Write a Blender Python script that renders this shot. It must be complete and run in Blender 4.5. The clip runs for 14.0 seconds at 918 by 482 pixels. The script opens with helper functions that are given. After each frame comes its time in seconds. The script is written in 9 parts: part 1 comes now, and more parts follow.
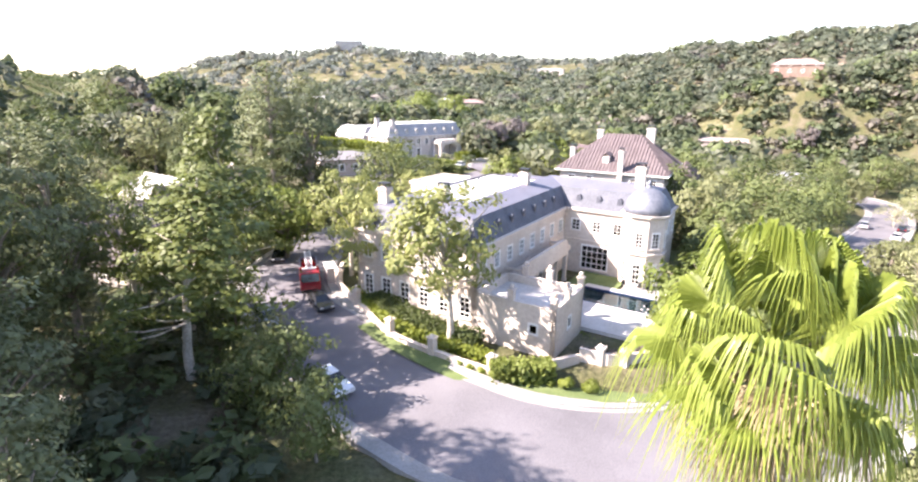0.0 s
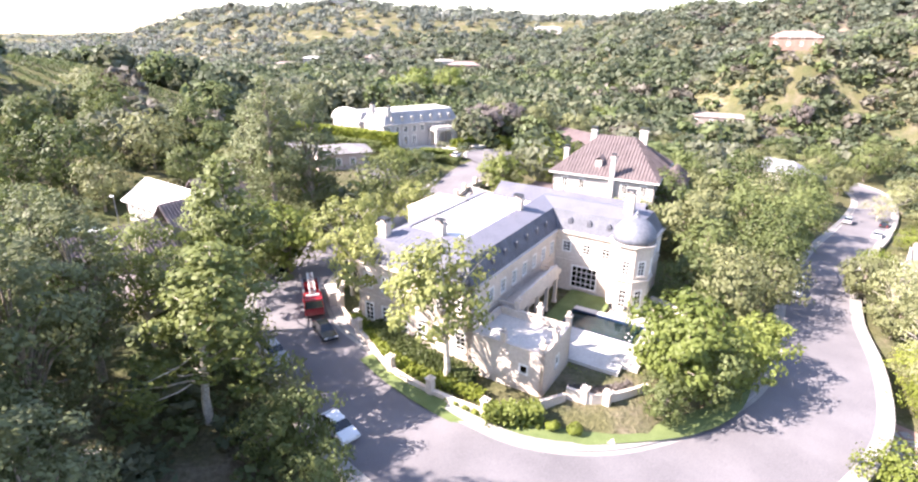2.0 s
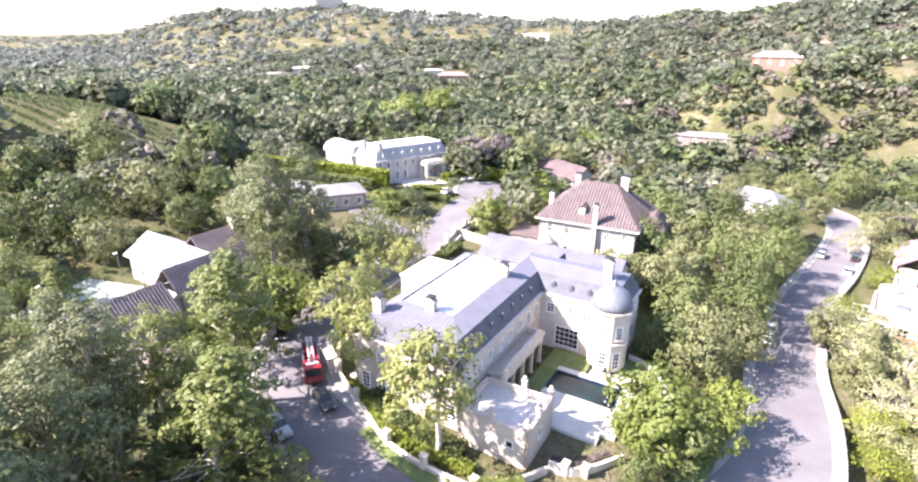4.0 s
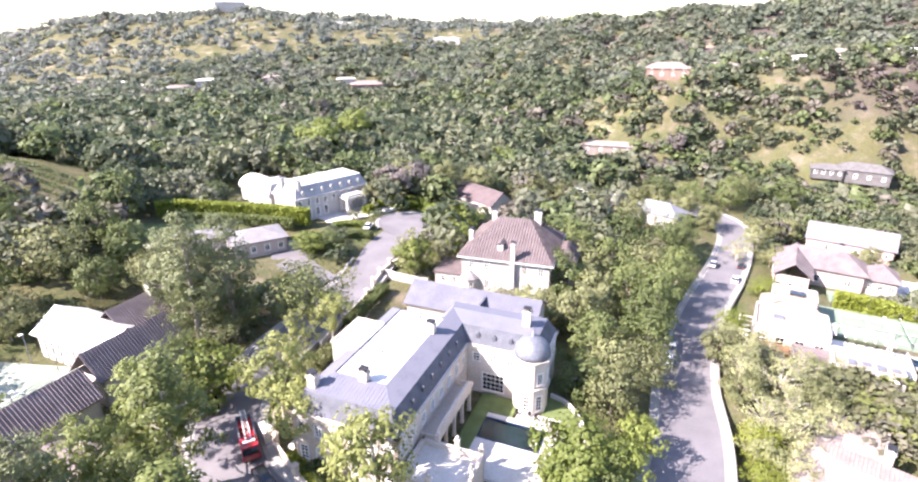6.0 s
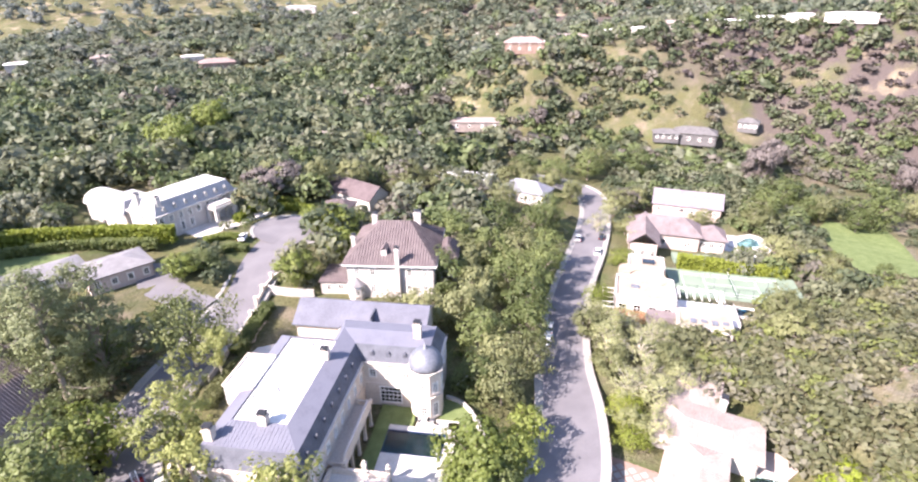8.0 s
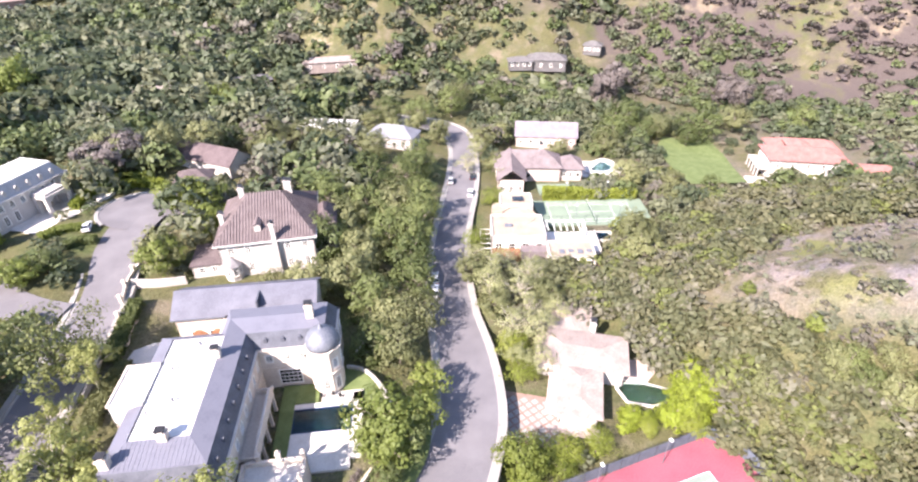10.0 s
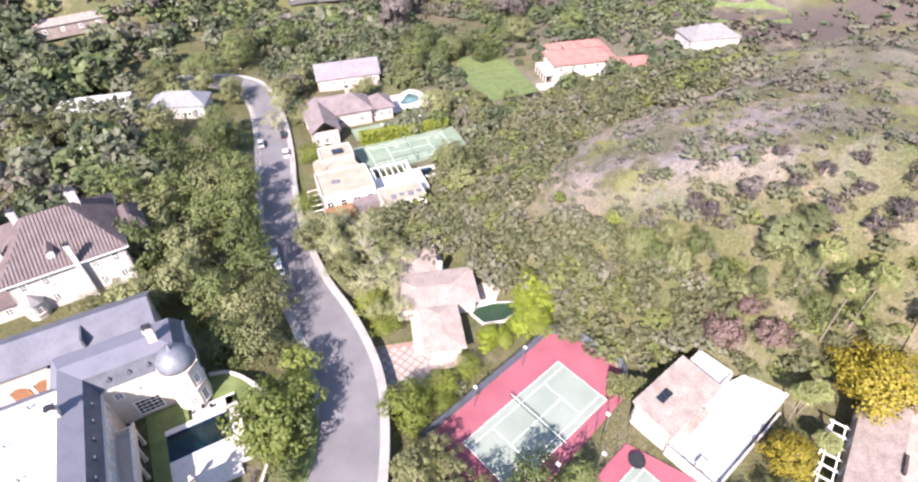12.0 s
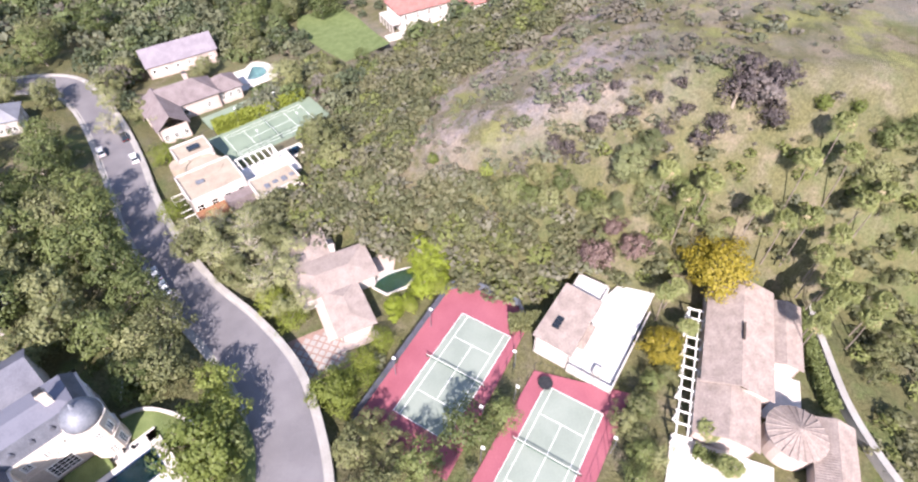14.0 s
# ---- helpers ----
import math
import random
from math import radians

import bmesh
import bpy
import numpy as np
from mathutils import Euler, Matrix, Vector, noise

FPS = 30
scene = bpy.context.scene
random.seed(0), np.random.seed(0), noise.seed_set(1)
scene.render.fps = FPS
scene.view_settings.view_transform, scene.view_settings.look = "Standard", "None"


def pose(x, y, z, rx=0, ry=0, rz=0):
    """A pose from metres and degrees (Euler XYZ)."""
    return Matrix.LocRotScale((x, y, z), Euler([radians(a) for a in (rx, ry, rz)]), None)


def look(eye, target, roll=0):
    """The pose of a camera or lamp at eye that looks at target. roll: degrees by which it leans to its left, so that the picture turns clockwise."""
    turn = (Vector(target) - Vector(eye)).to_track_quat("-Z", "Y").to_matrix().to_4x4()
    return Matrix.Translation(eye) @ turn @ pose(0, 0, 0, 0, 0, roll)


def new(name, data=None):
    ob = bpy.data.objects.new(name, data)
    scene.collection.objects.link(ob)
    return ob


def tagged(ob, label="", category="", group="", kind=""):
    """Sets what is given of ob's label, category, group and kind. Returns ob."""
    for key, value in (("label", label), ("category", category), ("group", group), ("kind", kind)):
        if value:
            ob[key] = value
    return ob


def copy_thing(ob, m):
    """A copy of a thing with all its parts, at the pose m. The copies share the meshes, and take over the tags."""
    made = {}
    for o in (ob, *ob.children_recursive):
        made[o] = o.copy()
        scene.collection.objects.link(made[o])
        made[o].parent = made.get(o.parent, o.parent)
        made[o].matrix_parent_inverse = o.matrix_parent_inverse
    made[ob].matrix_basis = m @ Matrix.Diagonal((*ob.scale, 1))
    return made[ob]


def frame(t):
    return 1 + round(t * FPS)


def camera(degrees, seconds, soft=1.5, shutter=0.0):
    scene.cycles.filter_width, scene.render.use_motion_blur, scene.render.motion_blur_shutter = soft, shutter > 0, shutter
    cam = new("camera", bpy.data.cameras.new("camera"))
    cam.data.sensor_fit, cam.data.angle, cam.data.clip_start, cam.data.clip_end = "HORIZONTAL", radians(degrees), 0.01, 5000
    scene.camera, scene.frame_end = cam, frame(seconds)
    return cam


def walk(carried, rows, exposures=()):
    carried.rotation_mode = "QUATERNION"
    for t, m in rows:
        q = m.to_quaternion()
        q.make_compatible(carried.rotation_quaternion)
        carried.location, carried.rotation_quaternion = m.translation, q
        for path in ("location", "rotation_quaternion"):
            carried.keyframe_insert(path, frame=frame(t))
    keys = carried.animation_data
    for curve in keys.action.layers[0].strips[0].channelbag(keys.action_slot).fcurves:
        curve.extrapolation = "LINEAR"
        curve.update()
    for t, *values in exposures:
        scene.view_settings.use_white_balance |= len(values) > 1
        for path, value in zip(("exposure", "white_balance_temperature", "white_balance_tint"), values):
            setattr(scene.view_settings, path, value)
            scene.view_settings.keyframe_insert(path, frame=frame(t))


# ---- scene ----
cam = camera(80.66, 14.0, soft=2.25)
# seconds, x, y, z, yaw, pitch, roll
PATH_ROWS = [
    (0.0, -0.60, -0.49, 29.88, -3.40, -16.02, 0.49),
    (0.5, -0.73, -0.54, 32.18, -3.67, -18.17, 0.67),
    (1.0, -0.82, -0.57, 34.53, -3.87, -20.28, 0.67),
    (1.5, -0.86, -0.58, 36.94, -3.98, -20.56, 0.78),
    (2.0, -0.86, -0.63, 39.41, -4.05, -20.77, 0.87),
    (2.5, -0.85, -0.79, 41.95, -4.09, -20.83, 0.89),
    (4.8, -0.78, -1.91, 54.32, -7.30, -21.10, 0.24),
    (5.0, -0.78, -1.96, 55.37, -8.27, -21.12, 0.16),
    (5.5, -0.74, -1.99, 57.97, -11.01, -21.16, 0.02),
    (6.0, -0.70, -1.99, 60.51, -13.56, -21.35, -0.14),
    (6.5, -0.63, -1.93, 63.00, -16.11, -22.33, -0.30),
    (7.0, -0.61, -1.91, 65.33, -20.23, -22.54, -0.46),
    (7.5, -0.60, -1.75, 67.49, -23.96, -24.35, -0.62),
    (7.7, -0.61, -1.61, 68.26, -25.36, -24.50, -0.60),
    (9.8, -0.61, 0.40, 75.25, -39.74, -32.91, -0.57),
    (10.0, -0.61, 0.56, 75.93, -42.24, -32.91, -0.54),
    (10.5, -0.64, 0.89, 77.69, -48.12, -32.94, -0.57),
    (11.0, -0.59, 1.30, 79.35, -53.67, -33.83, -0.63),
    (11.5, -0.37, 1.78, 80.94, -59.05, -37.40, -0.71),
    (12.0, -0.02, 2.29, 82.63, -64.19, -41.21, -0.80),
    (12.5, 0.20, 2.65, 84.50, -68.75, -42.89, -0.84),
    (13.0, 0.42, 2.89, 86.34, -72.97, -44.58, -0.82),
    (13.5, 0.63, 3.07, 88.17, -77.15, -46.23, -0.84),
    (14.0, 0.78, 3.19, 90.05, -81.09, -47.88, -0.93),
]
# seconds, stops, kelvin, tint
EXPOSURES = [(0.0, 2.12, 6800, 22), (2.5, 2.22, 6760, 23), (5.0, 2.14, 6560, 24), (7.5, 1.92, 6580, 25), (10.0, 1.78, 6660, 23), (12.0, 1.58, 6550, 23), (14.0, 1.42, 6500, 23)]
walk(cam, [(t, pose(x, y, z, 90 + p, 0, yaw) @ pose(0, 0, 0, 0, 0, r)) for t, x, y, z, yaw, p, r in PATH_ROWS], EXPOSURES)

# ---- light ----
SUN_AZ, SUN_EL = 96.0, 40.0  # where the sun stands: degrees from +y towards -x, and its height
world = bpy.data.worlds.new("sky")
scene.world = world
world.use_nodes = True
wn, wl = world.node_tree.nodes, world.node_tree.links
sky = wn.new("ShaderNodeTexSky")
sky.sky_type = "NISHITA"
sky.sun_disc = False
sky.sun_elevation = radians(SUN_EL)
sky.sun_rotation = radians(-SUN_AZ)
sky.air_density, sky.dust_density, sky.ozone_density = 1.0, 0.7, 1.0
wl.new(sky.outputs[0], wn["Background"].inputs[0])
wn["Background"].inputs[1].default_value = 0.12
sun = new("sun", bpy.data.lights.new("sun", "SUN"))
sun.data.energy, sun.data.angle, sun.data.color = 5.0, radians(0.55), (1.0, 0.95, 0.87)
SUN_WAY = Vector((-math.sin(radians(SUN_AZ)) * math.cos(radians(SUN_EL)), math.cos(radians(SUN_AZ)) * math.cos(radians(SUN_EL)), math.sin(radians(SUN_EL))))
sun.matrix_world = look(SUN_WAY * 300, (0, 0, 0))


# ---- materials ----
def surface(name, a, b, rough=0.85, scale=0.4, fine=6.0, bump=0.15, metal=0.0, third=None, obj_var=0.0, spec=0.3):
    """A weathered surface: two colours mixed by broad stains and fine grain at world size, with fine relief."""
    m = bpy.data.materials.new(name)
    m.use_nodes = True
    n, l = m.node_tree.nodes, m.node_tree.links
    p = n["Principled BSDF"]
    g = n.new("ShaderNodeNewGeometry")
    big, small = n.new("ShaderNodeTexNoise"), n.new("ShaderNodeTexNoise")
    big.inputs["Scale"].default_value, small.inputs["Scale"].default_value = scale, fine
    big.inputs["Detail"].default_value, small.inputs["Detail"].default_value = 5, 3
    l.new(g.outputs["Position"], big.inputs["Vector"])
    l.new(g.outputs["Position"], small.inputs["Vector"])
    add = n.new("ShaderNodeMath")
    add.operation = "ADD"
    l.new(big.outputs["Fac"], add.inputs[0])
    l.new(small.outputs["Fac"], add.inputs[1])
    ramp = n.new("ShaderNodeValToRGB")
    half = n.new("ShaderNodeMath")
    half.operation = "MULTIPLY"
    half.inputs[1].default_value = 0.5
    l.new(add.outputs[0], half.inputs[0])
    src = half.outputs[0]
    if obj_var:
        o = n.new("ShaderNodeObjectInfo")
        v = n.new("ShaderNodeMath")
        v.operation = "MULTIPLY_ADD"
        v.inputs[1].default_value, v.inputs[2].default_value = obj_var, -obj_var / 2
        l.new(o.outputs["Random"], v.inputs[0])
        s2 = n.new("ShaderNodeMath")
        s2.operation = "ADD"
        l.new(src, s2.inputs[0])
        l.new(v.outputs[0], s2.inputs[1])
        src = s2.outputs[0]
    l.new(src, ramp.inputs[0])
    e = ramp.color_ramp.elements
    e[0].position, e[1].position = 0.36, 0.64
    e[0].color, e[1].color = (*a, 1), (*b, 1)
    if third:
        x = e.new(0.5)
        x.color = (*third, 1)
    l.new(ramp.outputs[0], p.inputs["Base Color"])
    p.inputs["Roughness"].default_value, p.inputs["Metallic"].default_value = rough, metal
    p.inputs["Specular IOR Level"].default_value = spec
    if bump:
        bn = n.new("ShaderNodeBump")
        bn.inputs["Strength"].default_value, bn.inputs["Distance"].default_value = bump, 0.05
        l.new(small.outputs["Fac"], bn.inputs["Height"])
        l.new(bn.outputs[0], p.inputs["Normal"])
    return m


def leafy(name, dark, light, trans=0.35, obj_var=0.5, rough=0.55):
    """Leaves: colour varies from leaf to leaf and from plant to plant, and light passes through them."""
    m = bpy.data.materials.new(name)
    m.use_nodes = True
    n, l = m.node_tree.nodes, m.node_tree.links
    p = n["Principled BSDF"]
    g, o = n.new("ShaderNodeNewGeometry"), n.new("ShaderNodeObjectInfo")
    drift = n.new("ShaderNodeTexNoise")
    drift.inputs["Scale"].default_value, drift.inputs["Detail"].default_value = 0.45, 2
    l.new(g.outputs["Position"], drift.inputs["Vector"])
    soft = n.new("ShaderNodeMix")
    soft.inputs["Factor"].default_value = 0.6
    l.new(g.outputs["Random Per Island"], soft.inputs["A"])
    l.new(drift.outputs["Fac"], soft.inputs["B"])
    mix = n.new("ShaderNodeMath")
    mix.operation = "MULTIPLY_ADD"
    mix.inputs[1].default_value = 1 - obj_var
    half = n.new("ShaderNodeMath")
    half.operation = "MULTIPLY"
    half.inputs[1].default_value = obj_var
    l.new(o.outputs["Random"], half.inputs[0])
    l.new(soft.outputs["Result"], mix.inputs[0])
    l.new(half.outputs[0], mix.inputs[2])
    ramp = n.new("ShaderNodeValToRGB")
    e = ramp.color_ramp.elements
    e[0].position, e[1].position = 0.1, 0.9
    e[0].color, e[1].color = (*dark, 1), (*light, 1)
    l.new(mix.outputs[0], ramp.inputs[0])
    l.new(ramp.outputs[0], p.inputs["Base Color"])
    p.inputs["Roughness"].default_value = rough
    p.inputs["Specular IOR Level"].default_value = 0.35
    t = n.new("ShaderNodeBsdfTranslucent")
    l.new(ramp.outputs[0], t.inputs["Color"])
    s = n.new("ShaderNodeMixShader")
    s.inputs[0].default_value = trans
    l.new(p.outputs[0], s.inputs[1])
    l.new(t.outputs[0], s.inputs[2])
    l.new(s.outputs[0], n["Material Output"].inputs["Surface"])
    return m


def glassy(name, tint=(0.85, 0.92, 0.95), rough=0.02):
    m = bpy.data.materials.new(name)
    m.use_nodes = True
    p = m.node_tree.nodes["Principled BSDF"]
    p.inputs["Base Color"].default_value = (*tint, 1)
    p.inputs["Roughness"].default_value = rough
    p.inputs["Transmission Weight"].default_value = 1.0
    p.inputs["IOR"].default_value = 1.3
    return m


ASPHALT = surface("asphalt", (0.118, 0.111, 0.119), (0.185, 0.175, 0.184), 0.9, 0.16, 9.0, 0.06)
CONCRETE = surface("concrete", (0.23, 0.218, 0.205), (0.34, 0.324, 0.305), 0.9, 0.3, 5.0, 0.1)
PAVING = surface("pale_paving", (0.44, 0.41, 0.375), (0.58, 0.55, 0.51), 0.85, 0.5, 4.0, 0.1)
LIMESTONE = surface("limestone", (0.46, 0.39, 0.33), (0.60, 0.53, 0.46), 0.85, 0.3, 3.0, 0.12)
STUCCO = surface("white_stucco", (0.39, 0.355, 0.33), (0.49, 0.457, 0.43), 0.85, 0.25, 5.0, 0.08)
PINK_STUCCO = surface("rosy_stucco", (0.38, 0.30, 0.27), (0.48, 0.40, 0.365), 0.85, 0.25, 5.0, 0.08)
SLATE = surface("violet_slate", (0.088, 0.09, 0.114), (0.14, 0.142, 0.174), 0.6, 0.4, 5.0, 0.2, obj_var=0.3)
DARK_SLATE = surface("dark_slate", (0.06, 0.065, 0.08), (0.12, 0.125, 0.15), 0.6, 0.6, 6.0, 0.3)
LEAD = surface("lead_sheet", (0.12, 0.13, 0.155), (0.20, 0.21, 0.24), 0.58, 0.7, 3.0, 0.1, metal=0.3)
WHITE_ROOF = surface("white_membrane", (0.50, 0.48, 0.46), (0.64, 0.62, 0.60), 0.8, 0.25, 2.0, 0.05)
BROWN_TILE = surface("brown_roof_tile", (0.085, 0.065, 0.066), (0.15, 0.12, 0.12), 0.8, 0.5, 4.0, 0.3, obj_var=0.3)
RED_TILE = surface("red_roof_tile", (0.22, 0.095, 0.085), (0.33, 0.165, 0.145), 0.8, 0.5, 4.0, 0.3)
GREY_SHINGLE = surface("grey_shingle", (0.145, 0.138, 0.142), (0.235, 0.225, 0.23), 0.85, 0.5, 5.0, 0.2)
PALE_SHINGLE = surface("pale_grey_slate", (0.26, 0.255, 0.26), (0.37, 0.365, 0.37), 0.8, 0.5, 5.0, 0.2)
MAUVE_SHINGLE = surface("mauve_shingle", (0.125, 0.10, 0.102), (0.20, 0.168, 0.17), 0.85, 0.5, 5.0, 0.2)
PALE_TILE = surface("pale_clay_tile", (0.19, 0.152, 0.136), (0.31, 0.258, 0.232), 0.85, 0.6, 3.0, 0.25)
BLEACHED_TILE = surface("bleached_clay_tile", (0.22, 0.178, 0.158), (0.32, 0.266, 0.24), 0.85, 0.5, 3.0, 0.25)
DARK_TIMBER = surface("dark_timber", (0.04, 0.03, 0.025), (0.09, 0.07, 0.06), 0.8, 1.0, 8.0, 0.2)
DOOR_WOOD = surface("orange_oak", (0.19, 0.085, 0.045), (0.29, 0.145, 0.08), 0.6, 1.0, 9.0, 0.2)
COURT_RED = surface("red_court_paint", (0.225, 0.062, 0.085), (0.29, 0.095, 0.12), 0.8, 0.2, 4.0, 0.03)
COURT_GREEN = surface("grey_green_court_paint", (0.18, 0.215, 0.185), (0.235, 0.27, 0.235), 0.8, 0.2, 4.0, 0.03)
LINE_WHITE = surface("white_line_paint", (0.70, 0.70, 0.68), (0.82, 0.82, 0.80), 0.7, 1.0, 5.0, 0.0)
IRON = surface("black_iron", (0.02, 0.02, 0.022), (0.05, 0.05, 0.055), 0.5, 2.0, 9.0, 0.1, metal=0.3)
WHITE_WOOD = surface("white_painted_wood", (0.66, 0.64, 0.60), (0.80, 0.78, 0.75), 0.6, 1.0, 8.0, 0.05)
LAWN = surface("lawn_grass", (0.08, 0.11, 0.035), (0.155, 0.19, 0.075), 0.95, 0.5, 12.0, 0.4, third=(0.115, 0.15, 0.055))
BARK = surface("grey_bark", (0.16, 0.13, 0.10), (0.36, 0.31, 0.26), 0.9, 1.5, 9.0, 0.4)
PALM_BARK = surface("palm_bark", (0.11, 0.09, 0.075), (0.22, 0.185, 0.155), 0.9, 1.5, 9.0, 0.4)
PALE_BARK = surface("pale_mottled_bark", (0.30, 0.26, 0.21), (0.58, 0.54, 0.47), 0.9, 1.5, 6.0, 0.3)
GLASS = glassy("window_glass", (0.22, 0.25, 0.28))
POOL_TILE = surface("dark_blue_pool_tile", (0.006, 0.022, 0.06), (0.012, 0.042, 0.10), 0.5, 0.5, 4.0, 0.05)
TEAL_TILE = surface("teal_pool_plaster", (0.008, 0.13, 0.12), (0.03, 0.25, 0.22), 0.5, 0.5, 4.0, 0.05)
BLUE_TILE = surface("blue_pool_plaster", (0.02, 0.22, 0.42), (0.05, 0.32, 0.52), 0.5, 0.5, 4.0, 0.05)
WATER = glassy("pool_water", (0.24, 0.48, 0.70), 0.03)
CLEAR_WATER = glassy("clear_pool_water", (0.62, 0.86, 0.90), 0.04)
WINDCLOTH = surface("blue_grey_windscreen_cloth", (0.075, 0.09, 0.115), (0.115, 0.13, 0.16), 0.9, 0.8, 6.0, 0.05)
FABRIC = surface("green_fence_mesh", (0.03, 0.08, 0.05), (0.06, 0.13, 0.08), 0.9, 1.0, 8.0, 0.1)

LEAF_OAK = leafy("oak_leaves", (0.06, 0.083, 0.027), (0.21, 0.247, 0.088), 0.42)
LEAF_BRIGHT = leafy("bright_leaves", (0.105, 0.14, 0.032), (0.27, 0.315, 0.08), 0.45)
LEAF_SYC = leafy("sycamore_leaves", (0.15, 0.175, 0.052), (0.36, 0.38, 0.135), 0.45)
LEAF_OLIVE = leafy("olive_grey_leaves", (0.11, 0.122, 0.052), (0.275, 0.285, 0.13), 0.38)
LEAF_PINE = leafy("pine_needles", (0.085, 0.105, 0.048), (0.265, 0.29, 0.14), 0.4)
LEAF_YELLOW = leafy("yellow_blossom", (0.17, 0.145, 0.014), (0.42, 0.34, 0.045), 0.4, 0.1)
LEAF_RUST = leafy("rusty_leaves", (0.11, 0.092, 0.084), (0.22, 0.19, 0.175), 0.3, 0.3)
LEAF_PALM = leafy("palm_fronds", (0.105, 0.15, 0.024), (0.36, 0.42, 0.095), 0.45, 0.2, 0.4)
LEAF_DRY = leafy("dry_fronds", (0.28, 0.22, 0.12), (0.48, 0.40, 0.25), 0.3, 0.2)
LEAF_HEDGE = leafy("hedge_leaves", (0.10, 0.135, 0.02), (0.29, 0.33, 0.055), 0.38)
LEAF_LIME = leafy("lime_hedge_leaves", (0.17, 0.22, 0.02), (0.36, 0.43, 0.06), 0.45)


# ---- the lie of the land ----
def ss(a, b, v):
    t = np.clip((v - a) / (b - a), 0, 1)
    return t * t * (3 - 2 * t)


def bends(v, *pairs):
    """A line bent at the given (place, value) pairs."""
    return np.interp(v, pairs[0::2], pairs[1::2])


def rough_noise(x, y, size, seed=0.0):
    """Soft bumps about 1 high, of the given size, cheap enough for arrays."""
    x, y = x / size + seed, y / size - seed
    return (np.sin(1.7 * x + 1.3 * np.sin(0.9 * y)) + np.sin(1.4 * y + 1.1 * np.sin(1.2 * x + 2)) + 0.6 * np.sin(2.9 * x - 2.3 * y + 1)) / 2.6


def land(x, y):
    """Height of the natural ground."""
    x, y = np.asarray(x, float), np.asarray(y, float)
    b = 6 - 0.07 * np.clip(x, 0, 190)
    b = b + 4.0 * ss(85, 150, y) * (1 - ss(20, 90, x)) * (1 - ss(220, 330, y))
    d = 0.636 * (x - 25) - 0.772 * (y - 28.5)
    k = ss(1, 9, d)
    b = b * (1 - k) + np.minimum(b, 0.2) * k
    spur = ss(68, 102, x) * (1 - ss(150, 240, x)) * 38 * (1 - ss(-40, 70, y))
    knoll = 22 * np.exp(-((x + 125) / 60) ** 2 - ((y - 165) / 55) ** 2)
    bank = 5 * ss(-14, -45, x) * ss(75, 30, y)
    r = np.hypot(x, y)
    az = np.degrees(np.arctan2(x, y))
    top = bends(az, -180, 60, -60, 30, -34, 0, -27, 16, -20, 74, -14, 80, -4, 82, 6, 67, 14, 62, 22, 60, 32, 62, 40, 70, 50, 84, 70, 112, 110, 120, 180, 60)
    start = bends(az, -180, 300, -60, 500, -30, 900, -10, 480, 8, 400, 22, 260, 35, 215, 50, 240, 75, 265, 110, 280, 180, 300)
    reach = bends(az, -180, 500, -30, 700, 0, 550, 14, 540, 28, 420, 45, 420, 70, 460, 180, 500)
    rise = ss(0, 1, (r - start) / reach)
    crest = bends(az, 23, 0, 29, 33, 34, 41, 45, 47, 52, 54, 61, 59, 80, 62, 110, 60, 150, 0)
    foot = bends(az, 23, 270, 33, 258, 46, 258, 58, 280, 75, 288, 110, 290)
    depth = bends(az, 23, 70, 33, 72, 46, 88, 58, 100, 75, 120, 110, 130)
    gully = 1 + 0.16 * rough_noise(az * 1.6, r * 0.05, 6, 2.0)
    bench = crest * ss(0, 1, (r - foot) / depth * gully)
    hills = np.maximum((top - b) * rise, bench)
    folds = rough_noise(x, y, 60, 3.0) * 9 * ss(200, 420, r) * (0.25 + rise) + rough_noise(x, y, 23, 1.0) * 2.0 * ss(170, 300, r)
    small = rough_noise(x, y, 7, 5.0) * 0.5 * ss(72, 90, x + 0 * y) * ss(60, 30, y)
    return b + spur + knoll + bank + hills + folds + small


def height(x, y):
    return float(land(x, y))


def spline(points, step=1.5):
    """A smooth line through (x, y, half_width) points."""
    p = np.array(points, float)
    p = np.vstack([2 * p[0] - p[1], p, 2 * p[-1] - p[-2]])
    out = []
    for i in range(1, len(p) - 2):
        n = max(2, int(np.linalg.norm(p[i + 1, :2] - p[i, :2]) / step))
        for k in range(n):
            t = k / n
            a, b, c, d = p[i - 1:i + 3]
            out.append(0.5 * (2 * b + (c - a) * t + (2 * a - 5 * b + 4 * c - d) * t * t + (3 * b - a - 3 * c + d) * t ** 3))
    out.append(p[-2])
    return np.array(out)


